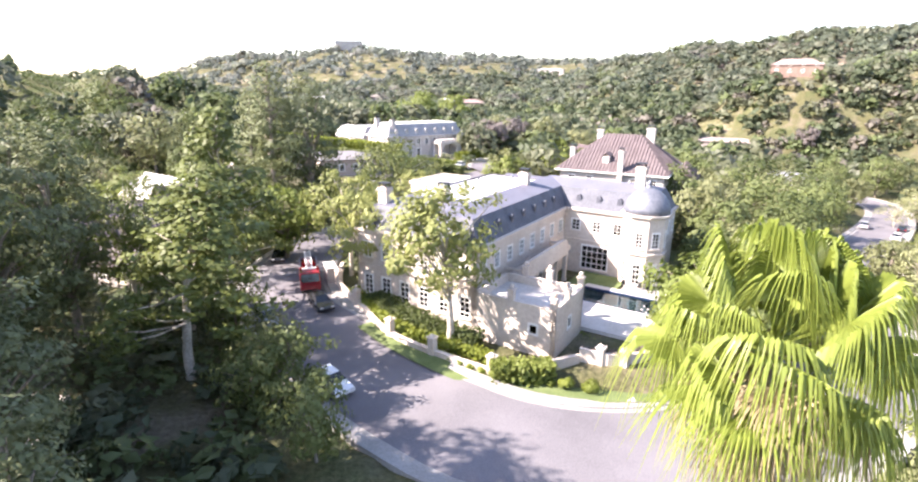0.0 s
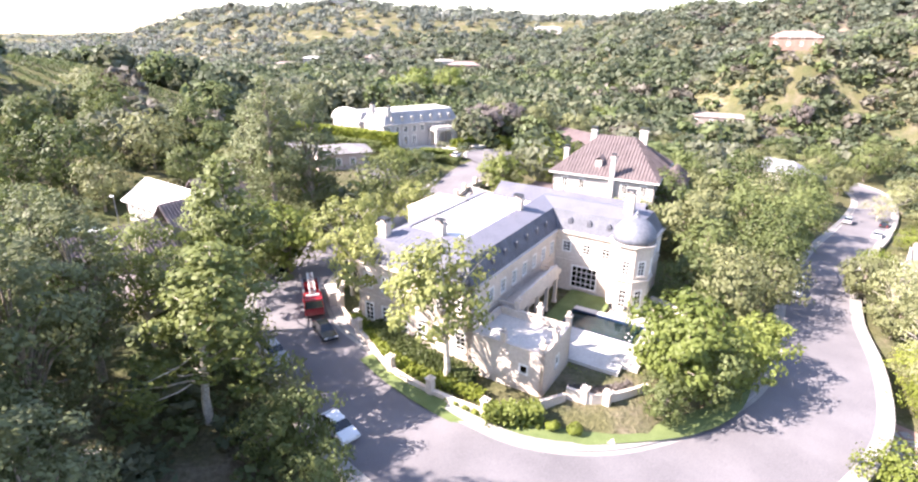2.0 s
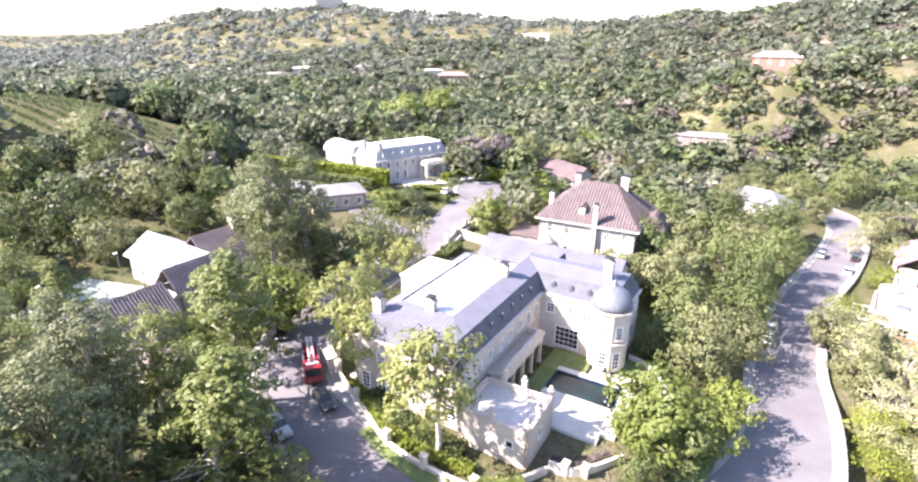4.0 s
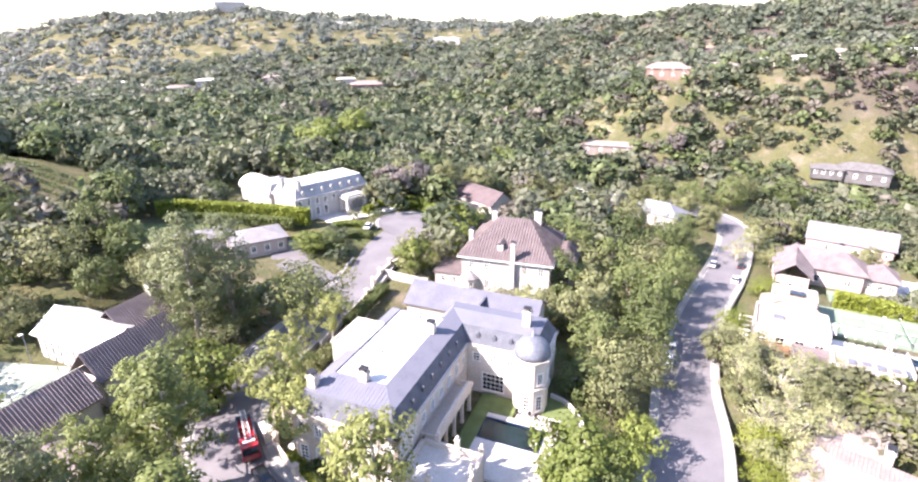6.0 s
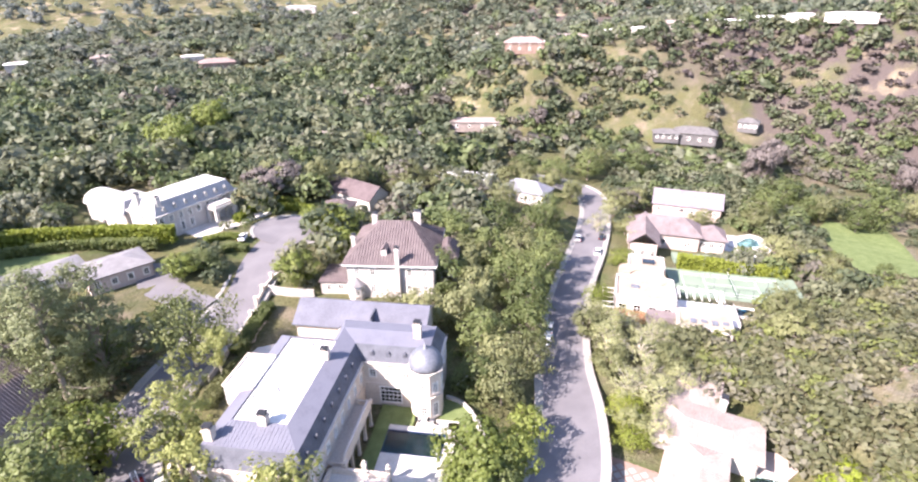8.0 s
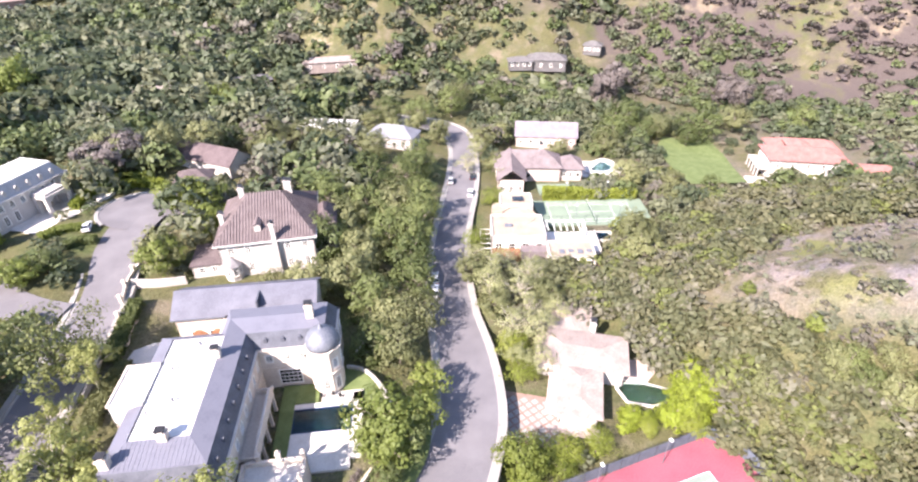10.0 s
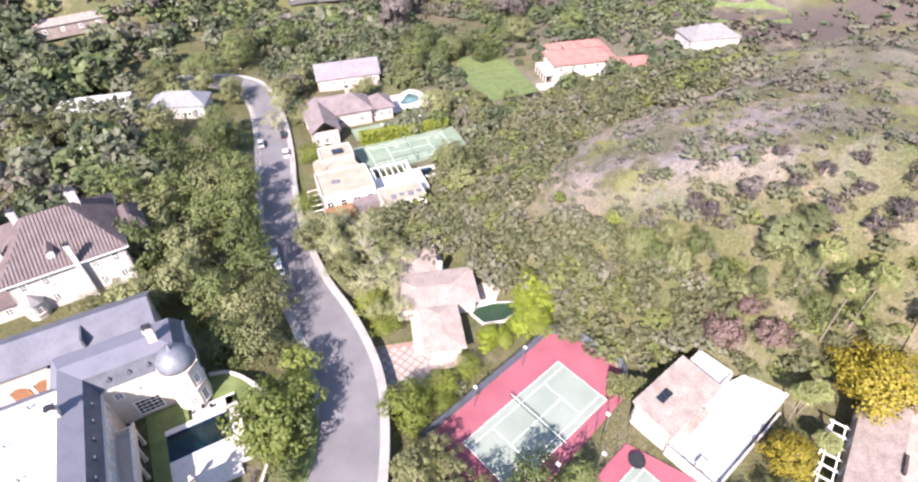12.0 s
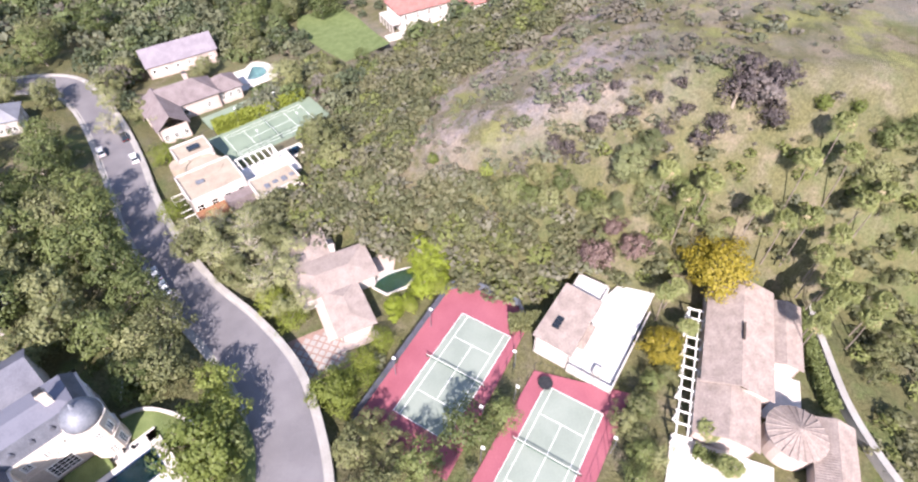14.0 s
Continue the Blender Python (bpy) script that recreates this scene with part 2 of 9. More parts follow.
STREET = spline([(19, 141, 6.5), (11.5, 131, 5.2), (6.5, 119, 4.5), (1.5, 109, 4.3), (-4.8, 99.5, 4.2), (-11.5, 90.5, 4.2), (-17, 80, 4.2), (-19, 69, 4.3), (-16.2, 57.5, 4.4), (-11.3, 50, 4.6), (-6.2, 42, 4.8), (-1, 36.3, 5),
                 (5, 32.3, 5.2), (13, 31, 5.2), (21.5, 32.5, 5.2), (31, 37, 5), (40.5, 43.8, 4.9), (49, 54, 4.6), (57.5, 67, 4.1), (70, 82, 3.8), (83, 95, 3.8), (97, 107.5, 4.0), (113, 123, 3.9),
                 (126, 138, 3.8), (133, 151, 4.6), (132, 164, 4.4), (124, 178, 4.0)])
CIRCLE = (21.0, 143.5, 10.0)  # the turning place at the street's end


def street_distance(x, y):
    """Metres from the street's edge, below zero on the street."""
    x, y = np.asarray(x, float), np.asarray(y, float)
    best = np.hypot(x - CIRCLE[0], y - CIRCLE[1]) - CIRCLE[2]
    for cx, cy, hw in STREET:
        best = np.minimum(best, np.hypot(x - cx, y - cy) - hw)
    return best


def mesh_object(name, verts, faces, mats, parent=None, smooth=False, index=None):
    me = bpy.data.meshes.new(name)
    me.from_pydata([tuple(v) for v in verts], [], [tuple(f) for f in faces])
    for m in mats if isinstance(mats, (list, tuple)) else [mats]:
        me.materials.append(m)
    if index is not None:
        me.polygons.foreach_set("material_index", np.asarray(index, np.int32))
    if smooth:
        me.polygons.foreach_set("use_smooth", np.ones(len(me.polygons), bool))
    me.update()
    ob = new(name, me)
    if parent is not None:
        ob.parent = parent
    return ob


def axis(fine_from, fine_to, step, far, grow=1.13):
    mid = list(np.arange(fine_from, fine_to + 0.01, step))
    out, s = [], step
    v = mid[-1]
    while v < far:
        s *= grow
        v += s
        out.append(v)
    low, s, v = [], step, mid[0]
    while v > -far:
        s *= grow
        v -= s
        low.append(v)
    return np.array(low[::-1] + mid + out)


def ground_material():
    """Earth with drifts of grass, dry straw and grey burnt patches."""
    m = bpy.data.materials.new("canyon_ground")
    m.use_nodes = True
    n, l = m.node_tree.nodes, m.node_tree.links
    p = n["Principled BSDF"]
    g = n.new("ShaderNodeNewGeometry")

    def field(scale, detail, a, b):
        t = n.new("ShaderNodeTexNoise")
        t.inputs["Scale"].default_value, t.inputs["Detail"].default_value = scale, detail
        t.inputs["Roughness"].default_value = 0.65
        l.new(g.outputs["Position"], t.inputs["Vector"])
        r = n.new("ShaderNodeMapRange")
        r.inputs["From Min"].default_value, r.inputs["From Max"].default_value = a, b
        l.new(t.outputs["Fac"], r.inputs["Value"])
        return r.outputs["Result"], t

    def blend(fac, a, b):
        x = n.new("ShaderNodeMix")
        x.data_type = "RGBA"
        l.new(fac, x.inputs["Factor"])
        for v, s in ((a, "A"), (b, "B")):
            if isinstance(v, tuple):
                x.inputs[[i for i, k in enumerate(x.inputs) if k.name == s and k.type == "RGBA"][0]].default_value = (*v, 1)
            else:
                l.new(v, x.inputs[[i for i, k in enumerate(x.inputs) if k.name == s and k.type == "RGBA"][0]])
        return [o for o in x.outputs if o.type == "RGBA"][0]

    fine, ft = field(2.2, 4, 0.3, 0.7)
    mid, _ = field(0.16, 6, 0.42, 0.58)
    burn, _ = field(0.030, 6, 0.44, 0.54)
    straw, _ = field(0.07, 6, 0.44, 0.60)
    grass = blend(fine, (0.05, 0.056, 0.025), (0.115, 0.118, 0.06))
    earth = blend(fine, (0.115, 0.097, 0.066), (0.225, 0.19, 0.135))
    ash = blend(fine, (0.125, 0.11, 0.112), (0.265, 0.232, 0.23))
    rosy, _ = field(0.13, 6, 0.45, 0.57)
    ash = blend(rosy, ash, blend(fine, (0.17, 0.135, 0.115), (0.345, 0.285, 0.25)))
    green, _ = field(0.045, 5, 0.47, 0.60)
    lush = blend(fine, (0.06, 0.078, 0.028), (0.12, 0.138, 0.058))
    c = blend(straw, grass, earth)
    c = blend(green, c, lush)
    c = blend(mid, c, blend(fine, (0.065, 0.065, 0.03), (0.15, 0.14, 0.07)))
    sep = n.new("ShaderNodeSeparateXYZ")
    l.new(g.outputs["Position"], sep.inputs[0])
    east = n.new("ShaderNodeMapRange")
    east.inputs["From Min"].default_value, east.inputs["From Max"].default_value = 92, 125
    l.new(sep.outputs["X"], east.inputs["Value"])
    both = n.new("ShaderNodeMath")
    both.operation = "MULTIPLY"
    l.new(east.outputs["Result"], both.inputs[0])
    l.new(burn, both.inputs[1])
    south = n.new("ShaderNodeMapRange")
    south.inputs["From Min"].default_value, south.inputs["From Max"].default_value = 110, 50
    l.new(sep.outputs["Y"], south.inputs["Value"])
    third = n.new("ShaderNodeMath")
    third.operation = "MULTIPLY"
    l.new(both.outputs[0], third.inputs[0])
    l.new(south.outputs["Result"], third.inputs[1])
    scar = n.new("ShaderNodeMapRange")
    scar.inputs["From Min"].default_value, scar.inputs["From Max"].default_value = 89, 99
    l.new(sep.outputs["X"], scar.inputs["Value"])
    low = n.new("ShaderNodeMapRange")
    low.inputs["From Min"].default_value, low.inputs["From Max"].default_value = -34, -10
    l.new(sep.outputs["Y"], low.inputs["Value"])
    high = n.new("ShaderNodeMapRange")
    high.inputs["From Min"].default_value, high.inputs["From Max"].default_value = 48, 30
    l.new(sep.outputs["Y"], high.inputs["Value"])
    edge, _ = field(0.085, 7, 0.42, 0.52)
    burnt = scar.outputs["Result"]
    for f in (low.outputs["Result"], high.outputs["Result"], edge):
        q = n.new("ShaderNodeMath")
        q.operation = "MULTIPLY"
        l.new(burnt, q.inputs[0])
        l.new(f, q.inputs[1])
        burnt = q.outputs[0]
    top = n.new("ShaderNodeMath")
    top.operation = "MAXIMUM"
    half = n.new("ShaderNodeMath")
    half.operation = "MULTIPLY"
    half.inputs[1].default_value = 0.5
    l.new(third.outputs[0], half.inputs[0])
    l.new(half.outputs[0], top.inputs[0])
    l.new(burnt, top.inputs[1])
    c = blend(top.outputs[0], c, ash)
    # fresh yellow-green growth in broad drifts over the ash
    sprout, _ = field(0.055, 6, 0.53, 0.60)
    q = n.new("ShaderNodeMath")
    q.operation = "MULTIPLY"
    l.new(scar.outputs["Result"], q.inputs[0])
    l.new(sprout, q.inputs[1])
    near = n.new("ShaderNodeMath")
    near.operation = "MULTIPLY"
    l.new(q.outputs[0], near.inputs[0])
    l.new(high.outputs["Result"], near.inputs[1])
    c = blend(near.outputs[0], c, blend(fine, (0.115, 0.12, 0.045), (0.235, 0.23, 0.10)))
    # the bare canyon wall: mauve-brown burnt brush ground with pale slips of earth
    wall = n.new("ShaderNodeMapRange")
    wall.inputs["From Min"].default_value, wall.inputs["From Max"].default_value = 214, 262
    l.new(sep.outputs["X"], wall.inputs["Value"])
    ragged, _ = field(0.03, 6, 0.38, 0.5)
    q = n.new("ShaderNodeMath")
    q.operation = "MULTIPLY"
    l.new(wall.outputs["Result"], q.inputs[0])
    l.new(ragged, q.inputs[1])
    slips, _ = field(0.026, 7, 0.575, 0.65)
    bare = blend(slips, blend(fine, (0.062, 0.05, 0.046), (0.122, 0.10, 0.092)), blend(fine, (0.15, 0.12, 0.085), (0.25, 0.205, 0.15)))
    c = blend(q.outputs[0], c, bare)
    away = n.new("ShaderNodeMapRange")
    away.inputs["From Min"].default_value, away.inputs["From Max"].default_value = 215, 250
    l.new(sep.outputs["Y"], away.inputs["Value"])
    tan, _ = field(0.045, 7, 0.55, 0.63)
    q = n.new("ShaderNodeMath")
    q.operation = "MULTIPLY"
    l.new(away.outputs["Result"], q.inputs[0])
    l.new(tan, q.inputs[1])
    c = blend(q.outputs[0], c, blend(fine, (0.19, 0.155, 0.11), (0.31, 0.26, 0.19)))
    l.new(c, p.inputs["Base Color"])
    p.inputs["Roughness"].default_value = 0.95
    p.inputs["Specular IOR Level"].default_value = 0.1
    b = n.new("ShaderNodeBump")
    b.inputs["Strength"].default_value, b.inputs["Distance"].default_value = 0.8, 0.5
    l.new(ft.outputs["Fac"], b.inputs["Height"])
    l.new(b.outputs[0], p.inputs["Normal"])
    return m


def build_ground():
    gx, gy = axis(-90, 170, 2.5, 4200), axis(-80, 190, 2.5, 4200)
    X, Y = np.meshgrid(gx, gy)
    Z = land(X, Y)
    for (cx, cy, ang, hu, hv, z) in PADS:
        c, s = math.cos(radians(ang)), math.sin(radians(ang))
        u, v = (X - cx) * c + (Y - cy) * s, -(X - cx) * s + (Y - cy) * c
        out = np.maximum(np.abs(u) - hu, np.abs(v) - hv)
        k = 1 - ss(0.0, 5.0, out)
        Z = Z * (1 - k) + (z - 0.35) * k
    near = street_distance(X, Y)
    Z = np.where(near < 2.2, np.minimum(Z, land(X, Y) - 0.45), Z)
    w, h = len(gx), len(gy)
    verts = np.stack([X, Y, Z], -1).reshape(-1, 3)
    i = (np.arange(h - 1)[:, None] * w + np.arange(w - 1)[None, :]).ravel()
    faces = np.stack([i, i + 1, i + w + 1, i + w], 1)
    ob = mesh_object("ground", verts, faces, ground_material(), smooth=True)
    return tagged(ob, "dry canyon ground with brown earth and patchy green grass", "ground", kind="structure")


def ground_height(x, y):
    """Height of the built ground, level places included."""
    z = height(x, y)
    for (cx, cy, ang, hu, hv, pz) in PADS:
        c, s = math.cos(radians(ang)), math.sin(radians(ang))
        u, v = (x - cx) * c + (y - cy) * s, -(x - cx) * s + (y - cy) * c
        k = 1 - float(ss(0.0, 5.0, max(abs(u) - hu, abs(v) - hv)))
        z = z * (1 - k) + (pz - 0.35) * k
    return z


# level places cut into the ground: x, y, degrees, half length, half width, height
PADS = [
    (15.8, 66.6, -35.5, 17, 22, 6.0),
    (48.2, 12.2, -22.7, 17, 9.5, 0.0),
    (62, -14, -22.7, 9, 9, 0.3),
    (53, -42, -12.5, 24, 16, 0.6),
    (36.5, -8.0, -22.7, 17, 9.5, 0.0),
    (61, 38, -35, 14, 12, 0.5),
    (95, 75, -42, 17, 14, -0.6),
    (120, 74, -42, 15, 7, -2.2),
    (133, 103, -42, 16, 16, -2.8),
    (-42, 92, 55, 18, 16, 7.0),
    (38, 107, -31, 14, 13, 6.4),
    (-4, 160, 37, 20, 11, 9.6),
    (-20, 133, 30, 11, 9, 9.6),
    (202, 48, -40, 26, 14, -7.5),
    (108, 65.5, -43, 4.5, 3.2, -1.2),
    (149, 94.5, -42, 11, 7.5, -4.2),
    (-18, 171, 33, 9, 15, 9.8),
]


def ribbon(name, line, left, right, mats, lift=0.0, cols=6, label="", category="road", follow=False):
    """A strip along a line, from left to right of it, lying on the land."""
    c = line[:, :2]
    t = np.gradient(c, axis=0)
    t /= np.linalg.norm(t, axis=1)[:, None]
    nrm = np.stack([t[:, 1], -t[:, 0]], 1)
    verts, faces = [], []
    L, Rr = (np.full(len(c), v) if np.isscalar(v) else v for v in (left, right))
    for k in range(cols + 1):
        p = c + nrm * (L + (Rr - L) * k / cols)[:, None]
        z = (land(p[:, 0], p[:, 1]) if follow else land(c[:, 0], c[:, 1])) + lift
        verts.append(np.column_stack([p, z]))
    verts = np.concatenate(verts)
    n = len(c)
    for k in range(cols):
        for j in range(n - 1):
            a = k * n + j
            faces.append((a, a + 1, a + n + 1, a + n))
    ob = mesh_object(name, verts, [f[::-1] for f in faces], mats, smooth=True)
    return tagged(ob, label, category, kind="structure")


def kerb(name, line, side, label):
    """Gutter, upright kerb, footway top and the slope behind it, as one swept profile."""
    hw = line[:, 2]
    c = line[:, :2]
    t = np.gradient(c, axis=0)
    t /= np.linalg.norm(t, axis=1)[:, None]
    nrm = np.stack([t[:, 1], -t[:, 0]], 1) * side
    prof = [(-0.02, 0.02), (0.45, 0.03), (0.5, 0.17), (0.68, 0.18), (1.5, 0.19), (1.55, -0.6)]
    z0 = land(c[:, 0], c[:, 1])
    n = len(c)
    verts = np.concatenate([np.column_stack([c + nrm * (hw + d)[:, None], z0 + h]) for d, h in prof])
    faces = []
    for k in range(len(prof) - 1):
        for j in range(n - 1):
            a = k * n + j
            f = (a, a + 1, a + n + 1, a + n)
            faces.append(f if side < 0 else f[::-1])
    ob = mesh_object(name, verts, faces, CONCRETE)
    return tagged(ob, label, "kerb", kind="structure")


ground = build_ground()
ribbon("road", STREET, -STREET[:, 2], STREET[:, 2], ASPHALT, 0.0, 6, "worn grey asphalt street curving round the mansion")
bm = bmesh.new()
centre = bm.verts.new((CIRCLE[0], CIRCLE[1], height(CIRCLE[0], CIRCLE[1]) + 0.03))
rings = []
for r in (3.4, 6.8, 10.0, 10.05, 10.9, 10.95):
    ring = []
    for k in range(48):
        x, y = CIRCLE[0] + r * math.cos(k * math.pi / 24), CIRCLE[1] + r * math.sin(k * math.pi / 24)
        ring.append(bm.verts.new((x, y, height(x, y) + (0.03 if r <= 10 else 0.15 if r < 10.92 else -0.6))))
    rings.append(ring)
for k in range(48):
    bm.faces.new((centre, rings[0][k], rings[0][(k + 1) % 48]))
    for a, b in zip(rings, rings[1:]):
        if a in rings[2:] and np.min(np.hypot(STREET[:, 0] - a[k].co.x, STREET[:, 1] - a[k].co.y) - STREET[:, 2]) < 0.6:
            continue
        f = bm.faces.new((a[k], b[k], b[(k + 1) % 48], a[(k + 1) % 48]))
        f.material_index = 1 if a is rings[2] or a is rings[3] or a is rings[4] else 0
me = bpy.data.meshes.new("turning_circle")
bm.to_mesh(me)
bm.free()
me.materials.append(ASPHALT), me.materials.append(CONCRETE)
tagged(new("turning_circle", me), "round asphalt turning place at the street's end", "road", kind="structure")
kerb("kerb_inner", STREET[14:], -1, "pale concrete kerb and gutter along the street")
kerb("kerb_outer", STREET[14:], 1, "pale concrete kerb and gutter along the street")


# ---- building kit ----
def part(name, bm, material, parent, label="", smooth=False):
    """Links a bmesh as one mesh object under a thing or a part."""
    me = bpy.data.meshes.new(name)
    bm.normal_update()
    bm.to_mesh(me)
    bm.free()
    for m in material if isinstance(material, (list, tuple)) else [material]:
        me.materials.append(m)
    if smooth:
        me.polygons.foreach_set("use_smooth", np.ones(len(me.polygons), bool))
    ob = new(name, me)
    ob.parent = parent
    return tagged(ob, label) if label else ob


def thing(name, x, y, z, turn=0.0, label="", category="", group="", kind=""):
    ob = new(name)
    ob.empty_display_size = 0.5
    ob.matrix_world = pose(x, y, z, 0, 0, turn)
    return tagged(ob, label, category, group, kind)


def box(bm, x0, x1, y0, y1, z0, z1, m=None):
    vs = [bm.verts.new((x, y, z)) for z in (z0, z1) for y in (y0, y1) for x in (x0, x1)]
    fs = [bm.faces.new([vs[i] for i in q]) for q in ((0, 2, 3, 1), (4, 5, 7, 6), (0, 1, 5, 4), (1, 3, 7, 5), (3, 2, 6, 7), (2, 0, 4, 6))]
    if m is not None:
        bmesh.ops.transform(bm, matrix=m, verts=vs)
    return vs, fs


def bevel_all(bm, width=0.03):
    bmesh.ops.bevel(bm, geom=bm.edges[:], offset=width, segments=1, affect="EDGES")


def lathe(bm, profile, sides=16, cx=0.0, cy=0.0, start=0.0, sweep=360.0):
    """A turned shape from (radius, height) pairs."""
    full = sweep >= 359
    n = sides if full else sides + 1
    rings = []
    for r, z in profile:
        rings.append([bm.verts.new((cx + r * math.cos(radians(start + sweep * k / sides)), cy + r * math.sin(radians(start + sweep * k / sides)), z)) for k in range(n)])
    for a, b in zip(rings, rings[1:]):
        for k in range(sides):
            j = (k + 1) % n
            bm.faces.new((a[k], a[j], b[j], b[k]))
    if full:
        bm.faces.new(rings[0][::-1])
        bm.faces.new(rings[-1])


def tube(bm, points, radii, sides=6):
    """A bent tapering tube."""
    rings = []
    pts = [Vector(p) for p in points]
    for i, (p, r) in enumerate(zip(pts, radii)):
        d = (pts[min(i + 1, len(pts) - 1)] - pts[max(i - 1, 0)]).normalized()
        a = d.orthogonal().normalized()
        b = d.cross(a)
        rings.append([bm.verts.new(p + (a * math.cos(2 * math.pi * k / sides) + b * math.sin(2 * math.pi * k / sides)) * r) for k in range(sides)])
    for i in range(len(rings) - 1):
        a, b = rings[i], rings[i + 1]
        da, best = 0, 1e9
        for s in range(sides):
            v = (a[0].co - b[s].co).length
            if v < best:
                best, da = v, s
        for k in range(sides):
            bm.faces.new((a[k], a[(k + 1) % sides], b[(k + 1 + da) % sides], b[(k + da) % sides]))
    bm.faces.new(rings[-1])


def wall_cells(bm, length, z0, z1, thick, holes, m):
    """A wall from (0,0) along x, with holes (x0, x1, z0, z1) that go through it; its outer face is y = 0."""
    xs = sorted({0.0, length, *[h[0] for h in holes], *[h[1] for h in holes]})
    for a, b in zip(xs, xs[1:]):
        if b - a < 1e-4:
            continue
        mid = (a + b) / 2
        cuts = sorted((h[2], h[3]) for h in holes if h[0] < mid < h[1])
        z = z0
        for c0, c1 in cuts:
            if c0 > z + 1e-4:
                box(bm, a, b, 0, thick, z, c0, m)
            z = c1
        if z1 > z + 1e-4:
            box(bm, a, b, 0, thick, z, z1, m)


WIN_CACHE = {}


def window_meshes(w, h, cols, rows, arch):
    """Frame and pane of a window, as two shared meshes about its lower left corner; the outer face is y = 0."""
    key = (round(w, 2), round(h, 2), cols, rows, arch)
    if key in WIN_CACHE:
        return WIN_CACHE[key]
    bm = bmesh.new()
    f, b, d0, d1 = 0.09, 0.05, -0.04, 0.16
    xs, zs = [-0.1, f], [-0.05, f]
    for c in range(1, cols):
        xs += [w * c / cols - b / 2, w * c / cols + b / 2]
    for r in range(1, rows):
        zs += [h * r / rows - b / 2, h * r / rows + b / 2]
    xs, zs = xs + [w - f, w + 0.1], zs + [h - f, h + 0.14]
    vv = {(i, j, k): bm.verts.new((x, y, z)) for i, x in enumerate(xs) for j, z in enumerate(zs) for k, y in enumerate((d0, d1))}

    def solid(i, j):
        return 0 <= i < len(xs) - 1 and 0 <= j < len(zs) - 1 and (i % 2 == 0 or j % 2 == 0)
    for i in range(len(xs) - 1):
        for j in range(len(zs) - 1):
            if solid(i, j):
                bm.faces.new([vv[q] for q in ((i, j, 0), (i + 1, j, 0), (i + 1, j + 1, 0), (i, j + 1, 0))])
                bm.faces.new([vv[q] for q in ((i, j + 1, 1), (i + 1, j + 1, 1), (i + 1, j, 1), (i, j, 1))])
                for (di, dj), (p, q) in (((-1, 0), ((i, j), (i, j + 1))), ((1, 0), ((i + 1, j + 1), (i + 1, j))), ((0, -1), ((i + 1, j), (i, j))), ((0, 1), ((i, j + 1), (i + 1, j + 1)))):
                    if not solid(i + di, j + dj):
                        bm.faces.new([vv[(*p, 0)], vv[(*q, 0)], vv[(*q, 1)], vv[(*p, 1)]])
    fr = bpy.data.meshes.new("window")
    bm.to_mesh(fr)
    bm.free()
    fr.materials.append(WHITE_WOOD)
    bm = bmesh.new()
    box(bm, f, w - f, 0.105, 0.115, f, h - f)
    pa = bpy.data.meshes.new("pane")
    bm.to_mesh(pa)
    bm.free()
    pa.materials.append(GLASS)
    bm = bmesh.new()
    box(bm, -0.18, w + 0.18, -0.16, 0.0, -0.2, -0.06)
    si = bpy.data.meshes.new("sill")
    bm.to_mesh(si)
    bm.free()
    si.materials.append(LIMESTONE)
    WIN_CACHE[key] = (fr, pa, si)
    return WIN_CACHE[key]


def put_window(parent, m, w, h, cols=2, rows=3, arch=False):
    fr, pa, si = window_meshes(w, h, cols, rows, arch)
    a = new("window", fr)
    a.parent = parent
    a.matrix_local = m
    p = new("pane", pa)
    p.parent = a
    p.visible_shadow = False
    new("sill", si).parent = a
    return a


def walls(parent, name, outline, z0, z1, material, openings=(), thick=0.35, label=""):
    """Walls along an outline (counter-clockwise, local). openings: (side, along, sill, width, height, cols, rows)."""
    n = len(outline)
    for i in range(n):
        p, q = Vector((*outline[i], 0)), Vector((*outline[(i + 1) % n], 0))
        d = q - p
        length = d.length
        ang = math.degrees(math.atan2(d.y, d.x))
        m = pose(p.x, p.y, 0, 0, 0, ang)
        mine = [o for o in openings if o[0] == i]
        holes = [(o[1] * length - o[3] / 2, o[1] * length + o[3] / 2, z0 + o[2], z0 + o[2] + o[4]) for o in mine]
        bm = bmesh.new()
        wall_cells(bm, length, z0, z1, thick, holes, m)
        bmesh.ops.remove_doubles(bm, verts=bm.verts[:], dist=0.002)
        ob = part(name, bm, material, parent, label)
        for o, hle in zip(mine, holes):
            put_window(parent, m @ pose(hle[0], 0, hle[2]), o[3], o[4], o[5], o[6])


def slab(parent, name, outline, z0, z1, material, label=""):
    bm = bmesh.new()
    lo = [bm.verts.new((x, y, z0)) for x, y in outline]
    hi = [bm.verts.new((x, y, z1)) for x, y in outline]
    bm.faces.new(lo[::-1])
    bm.faces.new(hi)
    n = len(outline)
    for i in range(n):
        bm.faces.new((lo[i], lo[(i + 1) % n], hi[(i + 1) % n], hi[i]))
    return part(name, bm, material, parent, label)


